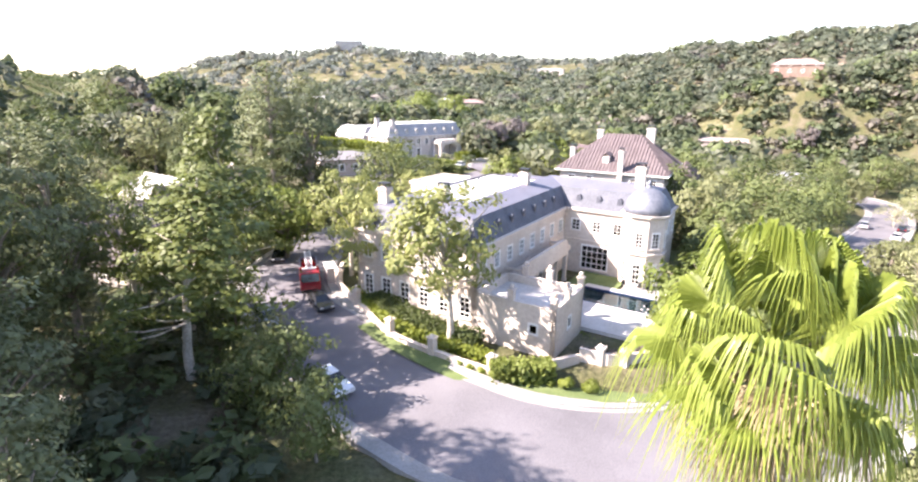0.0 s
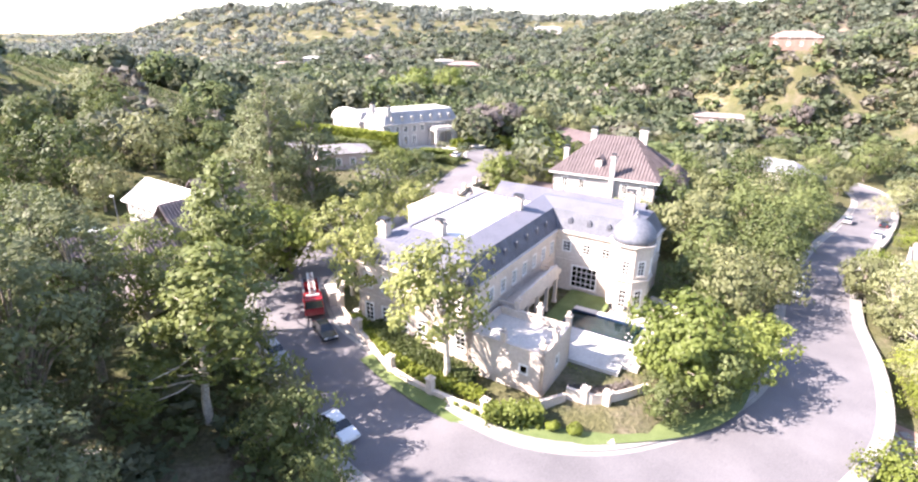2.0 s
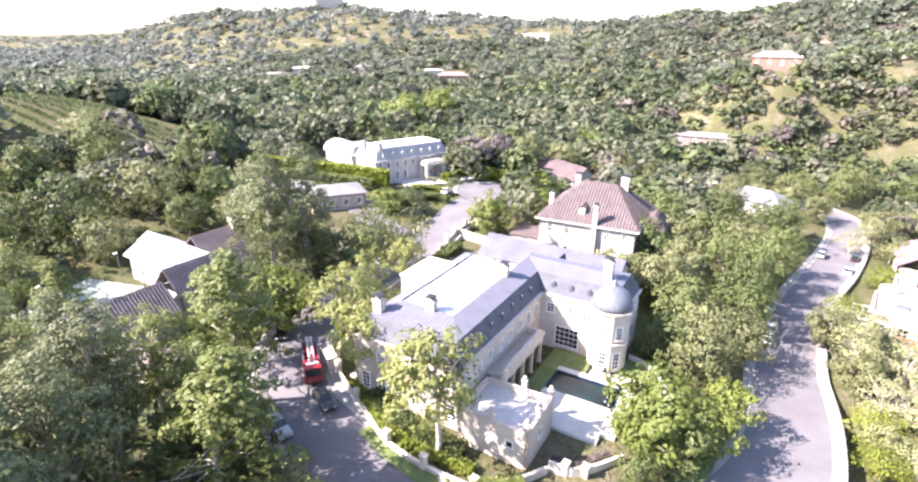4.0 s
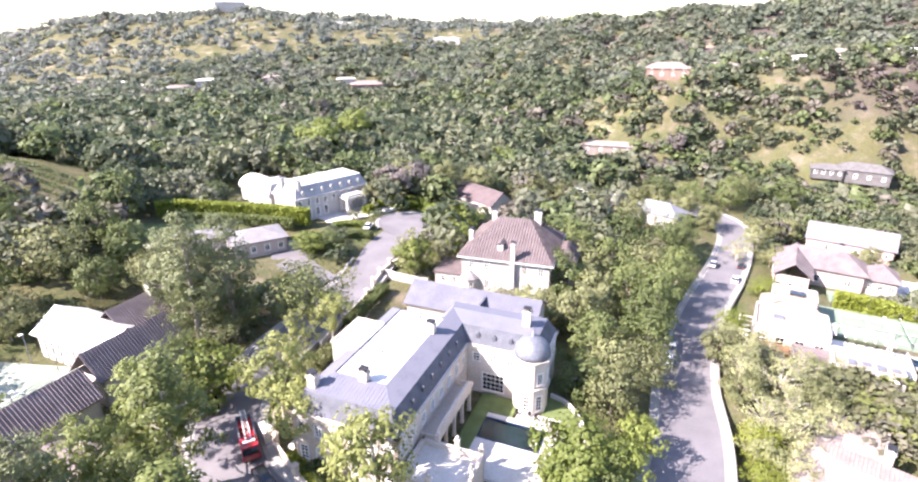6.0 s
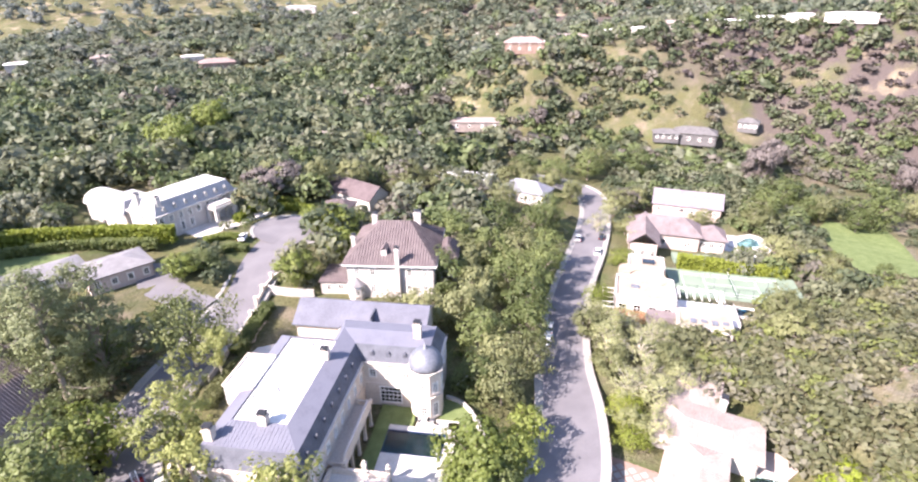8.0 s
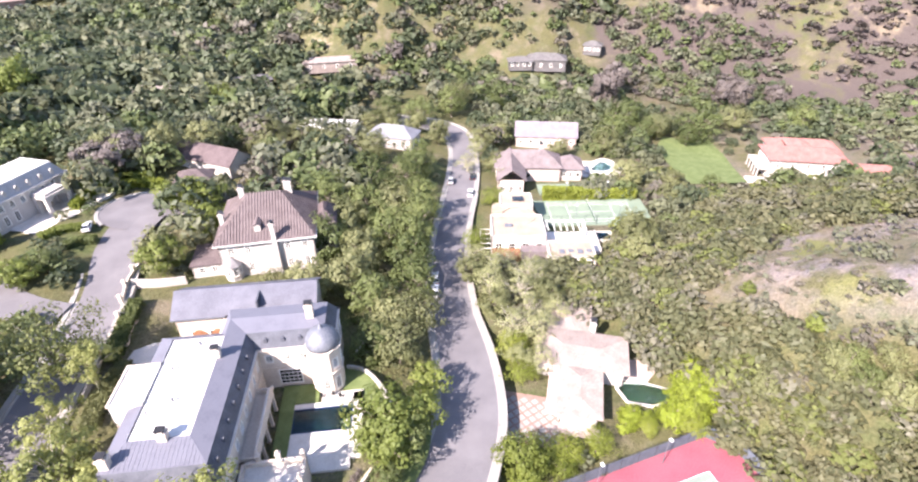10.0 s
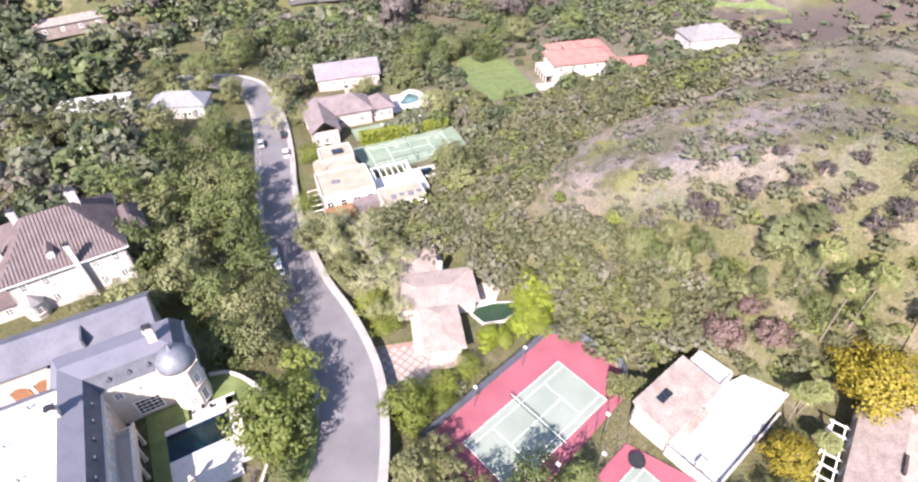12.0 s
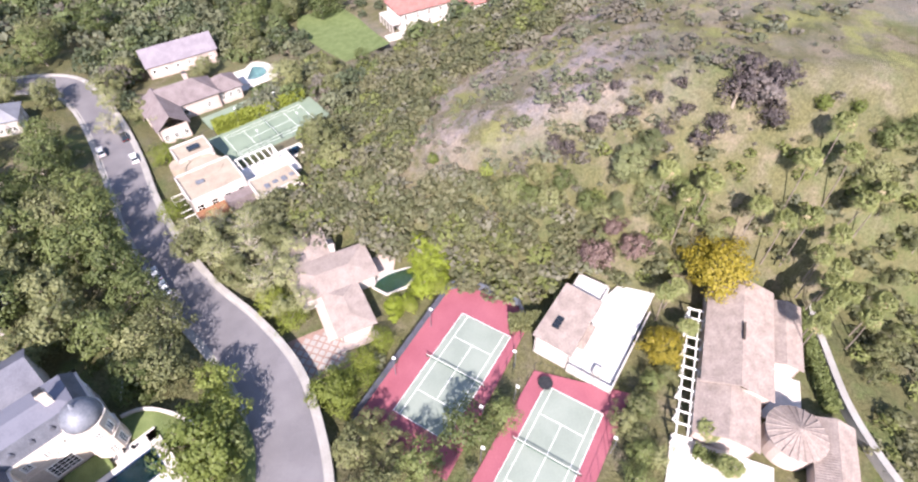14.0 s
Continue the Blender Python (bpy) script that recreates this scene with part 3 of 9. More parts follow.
def roof_surface(parent, name, quads, material, thick=0.18, label=""):
    """Sloping roof planes with thickness; each is a list of points."""
    bm = bmesh.new()
    for q in quads:
        top = [bm.verts.new(p) for p in q]
        bot = [bm.verts.new((p[0], p[1], p[2] - thick)) for p in q]
        bm.faces.new(top)
        bm.faces.new(bot[::-1])
        for i in range(len(q)):
            j = (i + 1) % len(q)
            bm.faces.new((top[j], top[i], bot[i], bot[j]))
    bmesh.ops.remove_doubles(bm, verts=bm.verts[:], dist=0.002)
    return part(name, bm, material, parent, label)


def hip_quads(x0, x1, y0, y1, z0, z1, over=0.5):
    x0, x1, y0, y1 = x0 - over, x1 + over, y0 - over, y1 + over
    w, d = x1 - x0, y1 - y0
    if w >= d:
        a, b = (x0 + d / 2, (y0 + y1) / 2, z1), (x1 - d / 2, (y0 + y1) / 2, z1)
        return [[(x0, y0, z0), (x1, y0, z0), b, a], [(x1, y1, z0), (x0, y1, z0), a, b], [(x0, y1, z0), (x0, y0, z0), a], [(x1, y0, z0), (x1, y1, z0), b]]
    a, b = ((x0 + x1) / 2, y0 + w / 2, z1), ((x0 + x1) / 2, y1 - w / 2, z1)
    return [[(x0, y0, z0), (x1, y0, z0), a], [(x1, y1, z0), (x0, y1, z0), b], [(x1, y0, z0), (x1, y1, z0), b, a], [(x0, y1, z0), (x0, y0, z0), a, b]]


def gable_quads(x0, x1, y0, y1, z0, z1, over=0.4, along="x"):
    x0, x1, y0, y1 = x0 - over, x1 + over, y0 - over, y1 + over
    if along == "x":
        m = (y0 + y1) / 2
        return [[(x0, y0, z0), (x1, y0, z0), (x1, m, z1), (x0, m, z1)], [(x1, y1, z0), (x0, y1, z0), (x0, m, z1), (x1, m, z1)]]
    m = (x0 + x1) / 2
    return [[(x0, y1, z0), (x0, y0, z0), (m, y0, z1), (m, y1, z1)], [(x1, y0, z0), (x1, y1, z0), (m, y1, z1), (m, y0, z1)]]


def chimney(parent, x, y, z0, z1, w=1.1, d=1.1, material=None):
    material = material or LIMESTONE
    bm = bmesh.new()
    box(bm, x - w / 2, x + w / 2, y - d / 2, y + d / 2, z0, z1 - 0.45)
    box(bm, x - w / 2 - 0.12, x + w / 2 + 0.12, y - d / 2 - 0.12, y + d / 2 + 0.12, z1 - 0.45, z1 - 0.25)
    box(bm, x - w / 2 - 0.04, x + w / 2 + 0.04, y - d / 2 - 0.04, y + d / 2 + 0.04, z1 - 0.25, z1 - 0.1)
    ob = part("chimney", bm, material, parent)
    bm = bmesh.new()
    for sx in (-1, 1):
        for sy in (-1, 1):
            box(bm, x + sx * (w / 2 - 0.15) - 0.06, x + sx * (w / 2 - 0.15) + 0.06, y + sy * (d / 2 - 0.15) - 0.06, y + sy * (d / 2 - 0.15) + 0.06, z1 - 0.1, z1 + 0.3)
    box(bm, x - w / 2 - 0.02, x + w / 2 + 0.02, y - d / 2 - 0.02, y + d / 2 + 0.02, z1 + 0.3, z1 + 0.4)
    c = part("cap", bm, IRON, ob, "dark metal chimney cap")
    return ob


def rect(x0, x1, y0, y1):
    return [(x0, y0), (x1, y0), (x1, y1), (x0, y1)]


def simple_house(name, x, y, z, turn, w, d, h, roof, roof_z, wall_mat, roof_mat, label, wins=((0, 4), (1, 2), (3, 2)), storeys=1, along="x", category="house"):
    """A house with walls, windows in rows, and a hipped or gabled roof."""
    t = thing(name, x, y, z, turn, label, category)
    ops = []
    for side, n in wins:
        for s in range(storeys):
            for k in range(n):
                ops.append((side, (k + 0.5) / n, 0.9 + s * 3.0, 1.2, 1.5, 2, 3))
    walls(t, "wall", rect(-w / 2, w / 2, -d / 2, d / 2), -1.5, h, wall_mat, [(a, b, c + 1.5, e, f, g, i) for a, b, c, e, f, g, i in ops])
    q = hip_quads(-w / 2, w / 2, -d / 2, d / 2, h, roof_z) if roof == "hip" else gable_quads(-w / 2, w / 2, -d / 2, d / 2, h, roof_z, 0.5, along)
    roof_surface(t, "roof", q, roof_mat)
    if roof != "hip":
        if along == "x":
            for sx in (-w / 2 + 0.02, w / 2 - 0.32):
                bm = bmesh.new()
                vs = [bm.verts.new((sx + o, yy, zz)) for o in (0, 0.3) for yy, zz in ((-d / 2, h), (d / 2, h), (0, roof_z - 0.25))]
                bm.faces.new(vs[:3][::-1]), bm.faces.new(vs[3:])
                for i in range(3):
                    bm.faces.new((vs[i], vs[(i + 1) % 3], vs[3 + (i + 1) % 3], vs[3 + i]))
                bmesh.ops.recalc_face_normals(bm, faces=bm.faces[:])
                part("gable", bm, wall_mat, t)
        else:
            for sy in (-d / 2 + 0.02, d / 2 - 0.32):
                bm = bmesh.new()
                vs = [bm.verts.new((xx, sy + o, zz)) for o in (0, 0.3) for xx, zz in ((-w / 2, h), (w / 2, h), (0, roof_z - 0.25))]
                bm.faces.new(vs[:3]), bm.faces.new(vs[3:][::-1])
                for i in range(3):
                    bm.faces.new((vs[(i + 1) % 3], vs[i], vs[3 + i], vs[3 + (i + 1) % 3]))
                bmesh.ops.recalc_face_normals(bm, faces=bm.faces[:])
                part("gable", bm, wall_mat, t)
    return t


def tile_ribs(parent, quads, material, spacing=0.45, radius=0.09, name="tile_ribs"):
    """Rows of half-round roof tiles running down each roof plane."""
    bm = bmesh.new()
    for q in quads:
        p = [Vector(v) for v in q]
        e = (p[1] - p[0]).normalized()
        nrm = e.cross(p[-1] - p[0]).normalized()
        if nrm.z < 0:
            nrm = -nrm
        up = nrm.cross(e)
        if up.z < 0:
            up = -up
        flat = [((v - p[0]).dot(e), (v - p[0]).dot(up)) for v in p]
        width = max(f[0] for f in flat)
        low = min(f[0] for f in flat)
        s = low + spacing / 2
        while s < width:
            ys = []
            for i in range(len(flat)):
                (xa, ya), (xb, yb) = flat[i], flat[(i + 1) % len(flat)]
                if (xa - s) * (xb - s) < 0:
                    ys.append(ya + (yb - ya) * (s - xa) / (xb - xa))
            if len(ys) >= 2 and max(ys) - min(ys) > 0.3:
                a, b = p[0] + e * s + up * min(ys), p[0] + e * s + up * max(ys)
                vs = []
                for c in (a, b):
                    vs.append([bm.verts.new(c + e * (radius * math.cos(t)) + nrm * (radius * math.sin(t))) for t in (0, math.pi / 3, 2 * math.pi / 3, math.pi)])
                for k in range(3):
                    bm.faces.new((vs[0][k], vs[1][k], vs[1][k + 1], vs[0][k + 1]))
                bm.faces.new(vs[0])
            s += spacing
    ob = part(name, bm, material, parent)
    return tagged(ob, kind="stuff")


# ---- plants ----
def leaf_mesh(rng, centres, radii, per, size, flat=0.6, droop=0.0, heart=None):
    """Many small folded leaf sprays scattered round the given clump centres."""
    c = np.repeat(centres, per, axis=0)
    r = np.repeat(radii, per)
    d = rng.normal(size=(len(c), 3))
    d /= np.linalg.norm(d, axis=1)[:, None]
    d *= (rng.random(len(c)) ** 0.45)[:, None] * r[:, None]
    d[:, 2] *= flat
    p = c + d
    if 8 < len(centres) < 250:
        deep = np.zeros(len(p))
        for q, s in zip(centres, radii):
            deep += np.sum(((p - q) / np.array([1, 1, flat])) ** 2, axis=1) < (0.72 * s) ** 2
        keep = (deep < 2) | (rng.random(len(p)) < 0.12)
        p, d, r = p[keep], d[keep], r[keep]
    n = len(p)
    out = d / (r[:, None] + 1e-6)
    if heart is not None:
        far = p - heart
        out = 0.8 * out + far / (np.linalg.norm(far, axis=1)[:, None] + 1e-6)
    out = out + 0.42 * rng.normal(size=(n, 3)) + np.array([0, 0, 0.35])
    out /= np.linalg.norm(out, axis=1)[:, None] + 1e-9
    a = np.cross(out, rng.normal(size=(n, 3)))
    a /= np.linalg.norm(a, axis=1)[:, None] + 1e-9
    b = np.cross(out, a)
    s = size * (0.6 + 0.8 * rng.random(n))[:, None]
    up = -out * s * 0.25
    v = np.stack([p - a * s, p - b * s * 0.62 + up, p + a * s, p + b * s * 0.62 + up], 1).reshape(-1, 3)
    i = np.arange(n) * 4
    f = np.concatenate([np.stack([i, i + 1, i + 2], 1), np.stack([i, i + 2, i + 3], 1)])
    return v, f


def raw_mesh(name, v, f, material):
    me = bpy.data.meshes.new(name)
    me.vertices.add(len(v))
    me.vertices.foreach_set("co", np.asarray(v, np.float32).ravel())
    me.loops.add(len(f) * 3)
    me.loops.foreach_set("vertex_index", np.asarray(f, np.int32).ravel())
    me.polygons.add(len(f))
    me.polygons.foreach_set("loop_start", np.arange(len(f), dtype=np.int32) * 3)
    for m in material if isinstance(material, (list, tuple)) else [material]:
        me.materials.append(m)
    me.update(calc_edges=True)
    return me


def make_tree(name, seed, h, r, leaf, bark, clumps=60, per=45, size=0.28, base=0.3, shape="round", trunk_r=0.22, limbs=7, flat=0.7, clump_r=0.28, label="", category="tree"):
    """A tree: tapered trunk and limbs, and a crown of leaf sprays in uneven clumps. h: height, r: crown radius."""
    rng = np.random.default_rng(seed)
    t = new(name)
    t.empty_display_size = 0.5
    tagged(t, label, category)
    bm = bmesh.new()
    lean = rng.normal(size=2) * 0.03 * h
    top = h * (0.95 if shape == "cone" else 0.72)
    pts = [(lean[0] * k * k + rng.normal() * 0.08, lean[1] * k * k + rng.normal() * 0.08, top * k - (0.4 if k == 0 else 0)) for k in np.linspace(0, 1, 7)]
    tube(bm, pts, [trunk_r * (1.25 - 1.05 * k) for k in np.linspace(0, 1, 7)], 7)
    cs, rs = [], []
    for i in range(clumps):
        while True:
            q = rng.uniform(-1, 1, 3)
            rr = np.linalg.norm(q)
            if shape == "round" and 0.35 < rr < 1:
                break
            if shape == "cone" and np.hypot(q[0], q[1]) < 1:
                break
            if shape == "tall" and 0.3 < rr < 1:
                break
            if shape == "open" and 0.2 < rr < 1:
                break
        z = base + (1 - base) * (q[2] + 1) / 2
        if shape == "cone":
            w = (1 - (z - base) / (1 - base)) ** 0.75 * 0.95 + 0.06
        elif shape == "tall":
            w = 0.85
        else:
            w = 1.0
        ang = math.atan2(q[1], q[0])
        bump = 1 + 0.18 * math.sin(3 * ang + seed) + 0.12 * math.sin(5 * ang - 2 * seed + 4 * z)
        cs.append((q[0] * r * w * bump + lean[0] * z, q[1] * r * w * bump + lean[1] * z, z * h))
        rs.append(r * clump_r * (0.7 + 0.6 * rng.random()))
    cs, rs = np.array(cs), np.array(rs)
    for i in rng.permutation(len(cs))[:limbs * 2]:
        c = cs[i]
        z0 = min(max(c[2] * (0.55 if shape != "cone" else 0.9), base * h * 0.75), top * 0.95)
        k = z0 / top
        s = Vector((lean[0] * k * k, lean[1] * k * k, z0))
        e = Vector(c)
        mid = s.lerp(e, 0.5) + Vector((0, 0, 0.06 * h * (1 if shape != "cone" else -0.3)))
        tube(bm, [s, mid, e], [trunk_r * 0.42, trunk_r * 0.26, trunk_r * 0.08], 5)
    part("trunk", bm, bark, t, smooth=True)
    v, f = leaf_mesh(rng, cs, rs, int(per * 1.25), size * 0.9, flat, heart=np.array([lean[0] * 0.6, lean[1] * 0.6, h * (0.5 + 0.4 * base)]))
    crown = new("crown", raw_mesh("crown", v, f, leaf))
    crown.parent = t
    return t


def bush_mesh(seed, leaf, r=1.0, h=1.0, count=500, size=0.16, box_like=False):
    rng = np.random.default_rng(seed)
    k = 14
    q = rng.normal(size=(k, 3))
    q /= np.linalg.norm(q, axis=1)[:, None]
    c = q * np.array([r, r, h]) * 0.55
    c[:, 2] = np.abs(c[:, 2]) + 0.25 * h
    if box_like:
        c = rng.uniform(-1, 1, (k * 2, 3)) * np.array([r, r, h * 0.5]) * 0.9
        c[:, 2] += h * 0.5
    v, f = leaf_mesh(rng, c, np.full(len(c), 0.5 * r), count // len(c), size, 0.8, heart=np.array([0, 0, 0.35 * h]))
    return raw_mesh("shrub", v, f, leaf)


# ---- the mansion and its garden ----
MX, MY, MZ, MT = 17.8, 69.4, 6.0, -35.5
MANSION_FRAME = pose(MX, MY, MZ, 0, 0, MT)


def at_mansion(u, v, z=0.0):
    p = MANSION_FRAME @ Vector((u, v, z))
    return p.x, p.y, p.z


def mansard(parent, edges, z0, z1, inset, material):
    """Steep roof faces standing along the given wall edges (outer, counter-clockwise)."""
    bm = bmesh.new()
    for (a, b, c, d) in edges:
        bm.faces.new([bm.verts.new((*a, z0)), bm.verts.new((*b, z0)), bm.verts.new((*c, z1)), bm.verts.new((*d, z1))])
    return part("mansard", bm, material, parent, "steep dark slate mansard slope")


def dormer(parent, m):
    """A small round-headed dormer on a mansard face; its front is y = 0."""
    bm = bmesh.new()
    pts = [(-0.5, 0), (0.5, 0), (0.5, 0.9)] + [(0.5 * math.cos(a), 0.9 + 0.5 * math.sin(a)) for a in np.linspace(0.3, math.pi - 0.3, 6)] + [(-0.5, 0.9)]
    fr = [bm.verts.new(m @ Vector((x, -0.15, z))) for x, z in pts]
    bk = [bm.verts.new(m @ Vector((x, 1.2, z))) for x, z in pts]
    bm.faces.new(fr)
    for i in range(len(pts)):
        j = (i + 1) % len(pts)
        bm.faces.new((fr[j], fr[i], bk[i], bk[j]))
    d = part("dormer", bm, DARK_SLATE, parent)
    bm = bmesh.new()
    lathe(bm, [(0.28, -0.02), (0.28, 0.02)], 12)
    bmesh.ops.transform(bm, matrix=m @ pose(0, -0.17, 0.85, 90), verts=bm.verts[:])
    part("pane", bm, DARK_SLATE, d, "dark round dormer pane")


def balustrade(parent, p, q, z, h=0.95, gap=0.35):
    p, q = Vector((*p, 0)), Vector((*q, 0))
    d = q - p
    m = pose(p.x, p.y, z, 0, 0, math.degrees(math.atan2(d.y, d.x)))
    bm = bmesh.new()
    box(bm, 0, d.length, -0.14, 0.14, h - 0.16, h, m)
    box(bm, 0, d.length, -0.13, 0.13, 0.0, 0.16, m)
    b = part("balustrade", bm, LIMESTONE, parent)
    n = int(d.length / gap)
    for k in range(n):
        bm = bmesh.new()
        lathe(bm, [(0.05, 0.16), (0.11, 0.36), (0.05, 0.6), (0.08, h - 0.16)], 6)
        bmesh.ops.transform(bm, matrix=m @ pose((k + 0.5) * d.length / n, 0, 0), verts=bm.verts[:])
        part("baluster", bm, LIMESTONE, b)


def build_mansion():
    t = thing("mansion", MX, MY, MZ, MT, "large pale limestone French mansion with violet slate mansard roof", "mansion")
    out = [(-15.5, -23.5), (0, -23.5), (0, 0), (12.3, 0), (12.3, 9), (-6.5, 9), (-6.5, 3.2), (-15.5, 3.2)]
    ops = []
    for k in range(6):
        ops += [(0, (k + 0.5) / 6, 6.6, 1.15, 1.9, 2, 4), (0, (k + 0.5) / 6, 2.3, 1.25, 2.3, 2, 4)]
    for k in range(8):
        ops += [(1, (k + 0.5) / 8, 6.8, 1.1, 1.7, 2, 3)]
        ops += [(7, (k + 0.5) / 9, 6.6, 1.15, 1.9, 2, 4), (7, (k + 0.5) / 9, 2.3, 1.25, 2.4, 2, 4)]
    for k in (1, 3, 5, 6):
        ops += [(1, (k + 0.5) / 8, 2.0, 1.5, 2.7, 2, 4)]
    for k in (0.13, 0.36, 0.58):
        ops += [(2, k, 7.0, 1.15, 1.5, 2, 3)]
    ops += [(2, 0.36, 1.9, 3.6, 3.2, 5, 4)]
    for k in range(4):
        ops += [(3, (k + 0.5) / 4, 6.8, 1.1, 1.7, 2, 3)]
    for k in range(9):
        ops += [(4, (k + 0.5) / 9, 6.8, 1.1, 1.7, 2, 3)]
    walls(t, "wall", out, -1.5, 8.2, LIMESTONE, ops, 0.45)
    # string course and cornice
    for z, o, h in ((8.2, 0.35, 0.32), (4.1, 0.14, 0.22)):
        bm = bmesh.new()
        n = len(out)
        for i in range(n):
            p, q = Vector((*out[i], 0)), Vector((*out[(i + 1) % n], 0))
            d = q - p
            box(bm, -o if i not in (2, 6) else o, d.length + (o if i not in (1, 5) else -o), -o, 0.45, z, z + h, pose(p.x, p.y, 0, 0, 0, math.degrees(math.atan2(d.y, d.x))))
        part("cornice", bm, LIMESTONE, t)
    i = 1.3
    inn = [(-15.5 + i, -23.5 + i), (-i, -23.5 + i), (-i, i), (12.3 - i, i), (12.3 - i, 9 - i), (-6.5 + i, 9 - i), (-6.5 + i, 3.2 - i), (-15.5 + i, 3.2 - i)]
    mansard(t, [(out[k], out[(k + 1) % 8], inn[(k + 1) % 8], inn[k]) for k in range(8)], 8.5, 11.0, i, DARK_SLATE)
    for k in range(7):
        dormer(t, pose(-0.55, -20.8 + 3.0 * k, 9.2, 0, 0, 90) @ Matrix.Diagonal((0.62, 0.8, 0.75, 1)))
    for k in range(3):
        dormer(t, pose(1.6 + 2.7 * k, 0.55, 9.2, 0, 0, 0) @ Matrix.Diagonal((0.62, 0.8, 0.75, 1)))
    # low slate slopes and the flat white roof
    a, b = 11.0, 11.75
    slopes = [
        [(-1.3, -22.2, a), (-1.3, 1.3, a), (-4.2, 4.4, b), (-4.2, -18.2, b)],
        [(-14.2, -22.2, a), (-1.3, -22.2, a), (-4.2, -18.2, b), (-12.0, -18.2, b)],
        [(-14.2, 1.9, a), (-14.2, -22.2, a), (-12.0, -18.2, b), (-12.0, 0.6, b)],
        [(-5.2, 1.9, a), (-14.2, 1.9, a), (-12.0, 0.6, b), (-4.2, 0.6, b)],
        [(-1.3, 1.3, a), (11.0, 1.3, a), (8.5, 4.4, b), (-4.2, 4.4, b)],
        [(11.0, 7.7, a), (-5.2, 7.7, a), (-4.2, 4.4, b), (8.5, 4.4, b)],
        [(-5.2, 7.7, a), (-5.2, 1.9, a), (-4.2, 0.6, b), (-4.2, 4.4, b)],
        [(11.0, 1.3, a), (11.0, 7.7, a), (8.5, 4.4, b)],
    ]
    r = roof_surface(t, "roof", slopes, SLATE, 0.14)
    tile_ribs(r, slopes[1:2], SLATE, 0.55, 0.035, "standing_seams")
    slab(r, "flat_roof", rect(-11.95, -4.25, -18.15, 0.55), 11.2, 11.55, WHITE_ROOF, "white flat roof membrane")
    slab(t, "bay_roof", rect(-16.6, -12.02, -12.2, -4.8), 8.6, 11.85, WHITE_ROOF, "white flat roof over the side bay")
    bm = bmesh.new()
    for x0, x1, y0, y1 in ((-16.75, -12.03, -12.35, -12.05), (-16.75, -12.03, -4.95, -4.65), (-16.75, -16.45, -12.05, -4.95)):
        box(bm, x0, x1, y0, y1, 11.7, 12.05)
    bmesh.ops.remove_doubles(bm, verts=bm.verts[:], dist=0.002)
    part("parapet", bm, LIMESTONE, t)
    walls(t, "bay_wall", [(-16.6, -12.2), (-15.52, -12.2), (-15.52, -4.8), (-16.6, -4.8)], -1.5, 8.6, LIMESTONE, [(3, (k + 0.5) / 3, s, 1.3, 2.2, 2, 4) for k in range(3) for s in (2.3, 6.5)], 0.3)
    for x, y, z in ((-4.3, -4.0, 13.3), (-7.4, -18.3, 13.2), (-13.4, -21.2, 13.0), (8.6, 3.6, 14.2)):
        chimney(t, x, y, 8.6, z, 1.2, 1.0)
    bm = bmesh.new()
    for x, y, r0 in ((-7.5, -1.0, 0.16), (-10, -6, 0.12), (-8.2, -12, 0.12), (-11, -14, 0.1)):
        lathe(bm, [(r0, 11.5), (r0, 12.0), (r0 * 1.6, 12.05), (r0 * 1.6, 12.2)], 8, x, y)
    part("vent_pipe", bm, LEAD, t, "grey metal roof vents")
    # the corner tower with its lead dome
    tw = [(10.6 + 2.7 * math.cos(radians(22.5 + 45 * k)), -0.2 + 2.7 * math.sin(radians(22.5 + 45 * k))) for k in range(8)]
    ops = [(s, 0.5, z, 0.95, h, 2, r) for s in (3, 4, 5, 6, 7) for z, h, r in ((6.6, 1.9, 4),)] + [(s, 0.5, 1.9, 1.0, 2.6, 2, 4) for s in (4, 5, 6)]
    walls(t, "tower_wall", tw, -1.5, 8.9, LIMESTONE, ops, 0.3, "octagonal limestone corner tower")
    bm = bmesh.new()
    lathe(bm, [(2.75, 8.7), (3.1, 8.9), (3.1, 9.15), (2.85, 9.2)], 8, 10.6, -0.2, 22.5)
    part("tower_cornice", bm, LIMESTONE, t)
    bm = bmesh.new()
    lathe(bm, [(2.75, 4.1), (2.95, 4.2), (2.95, 4.4), (2.75, 4.45)], 8, 10.6, -0.2, 22.5)
    part("tower_cornice", bm, LIMESTONE, t)
    bm = bmesh.new()
    lathe(bm, [(2.8, 9.2), (2.75, 9.8), (2.5, 10.6), (2.0, 11.3), (1.2, 11.9), (0.45, 12.2)], 16, 10.6, -0.2)
    dome = part("dome", bm, LEAD, t, "rounded lead dome", smooth=True)
    bm = bmesh.new()
    lathe(bm, [(0.45, 12.15), (0.2, 12.5), (0.28, 12.7), (0.06, 13.0), (0.03, 13.8)], 8, 10.6, -0.2)
    part("finial", bm, LEAD, dome)
    # raised gallery along the court
    slab(t, "gallery_floor", rect(0.02, 2.6, -17.5, -5.0), 3.6, 4.0, LIMESTONE)
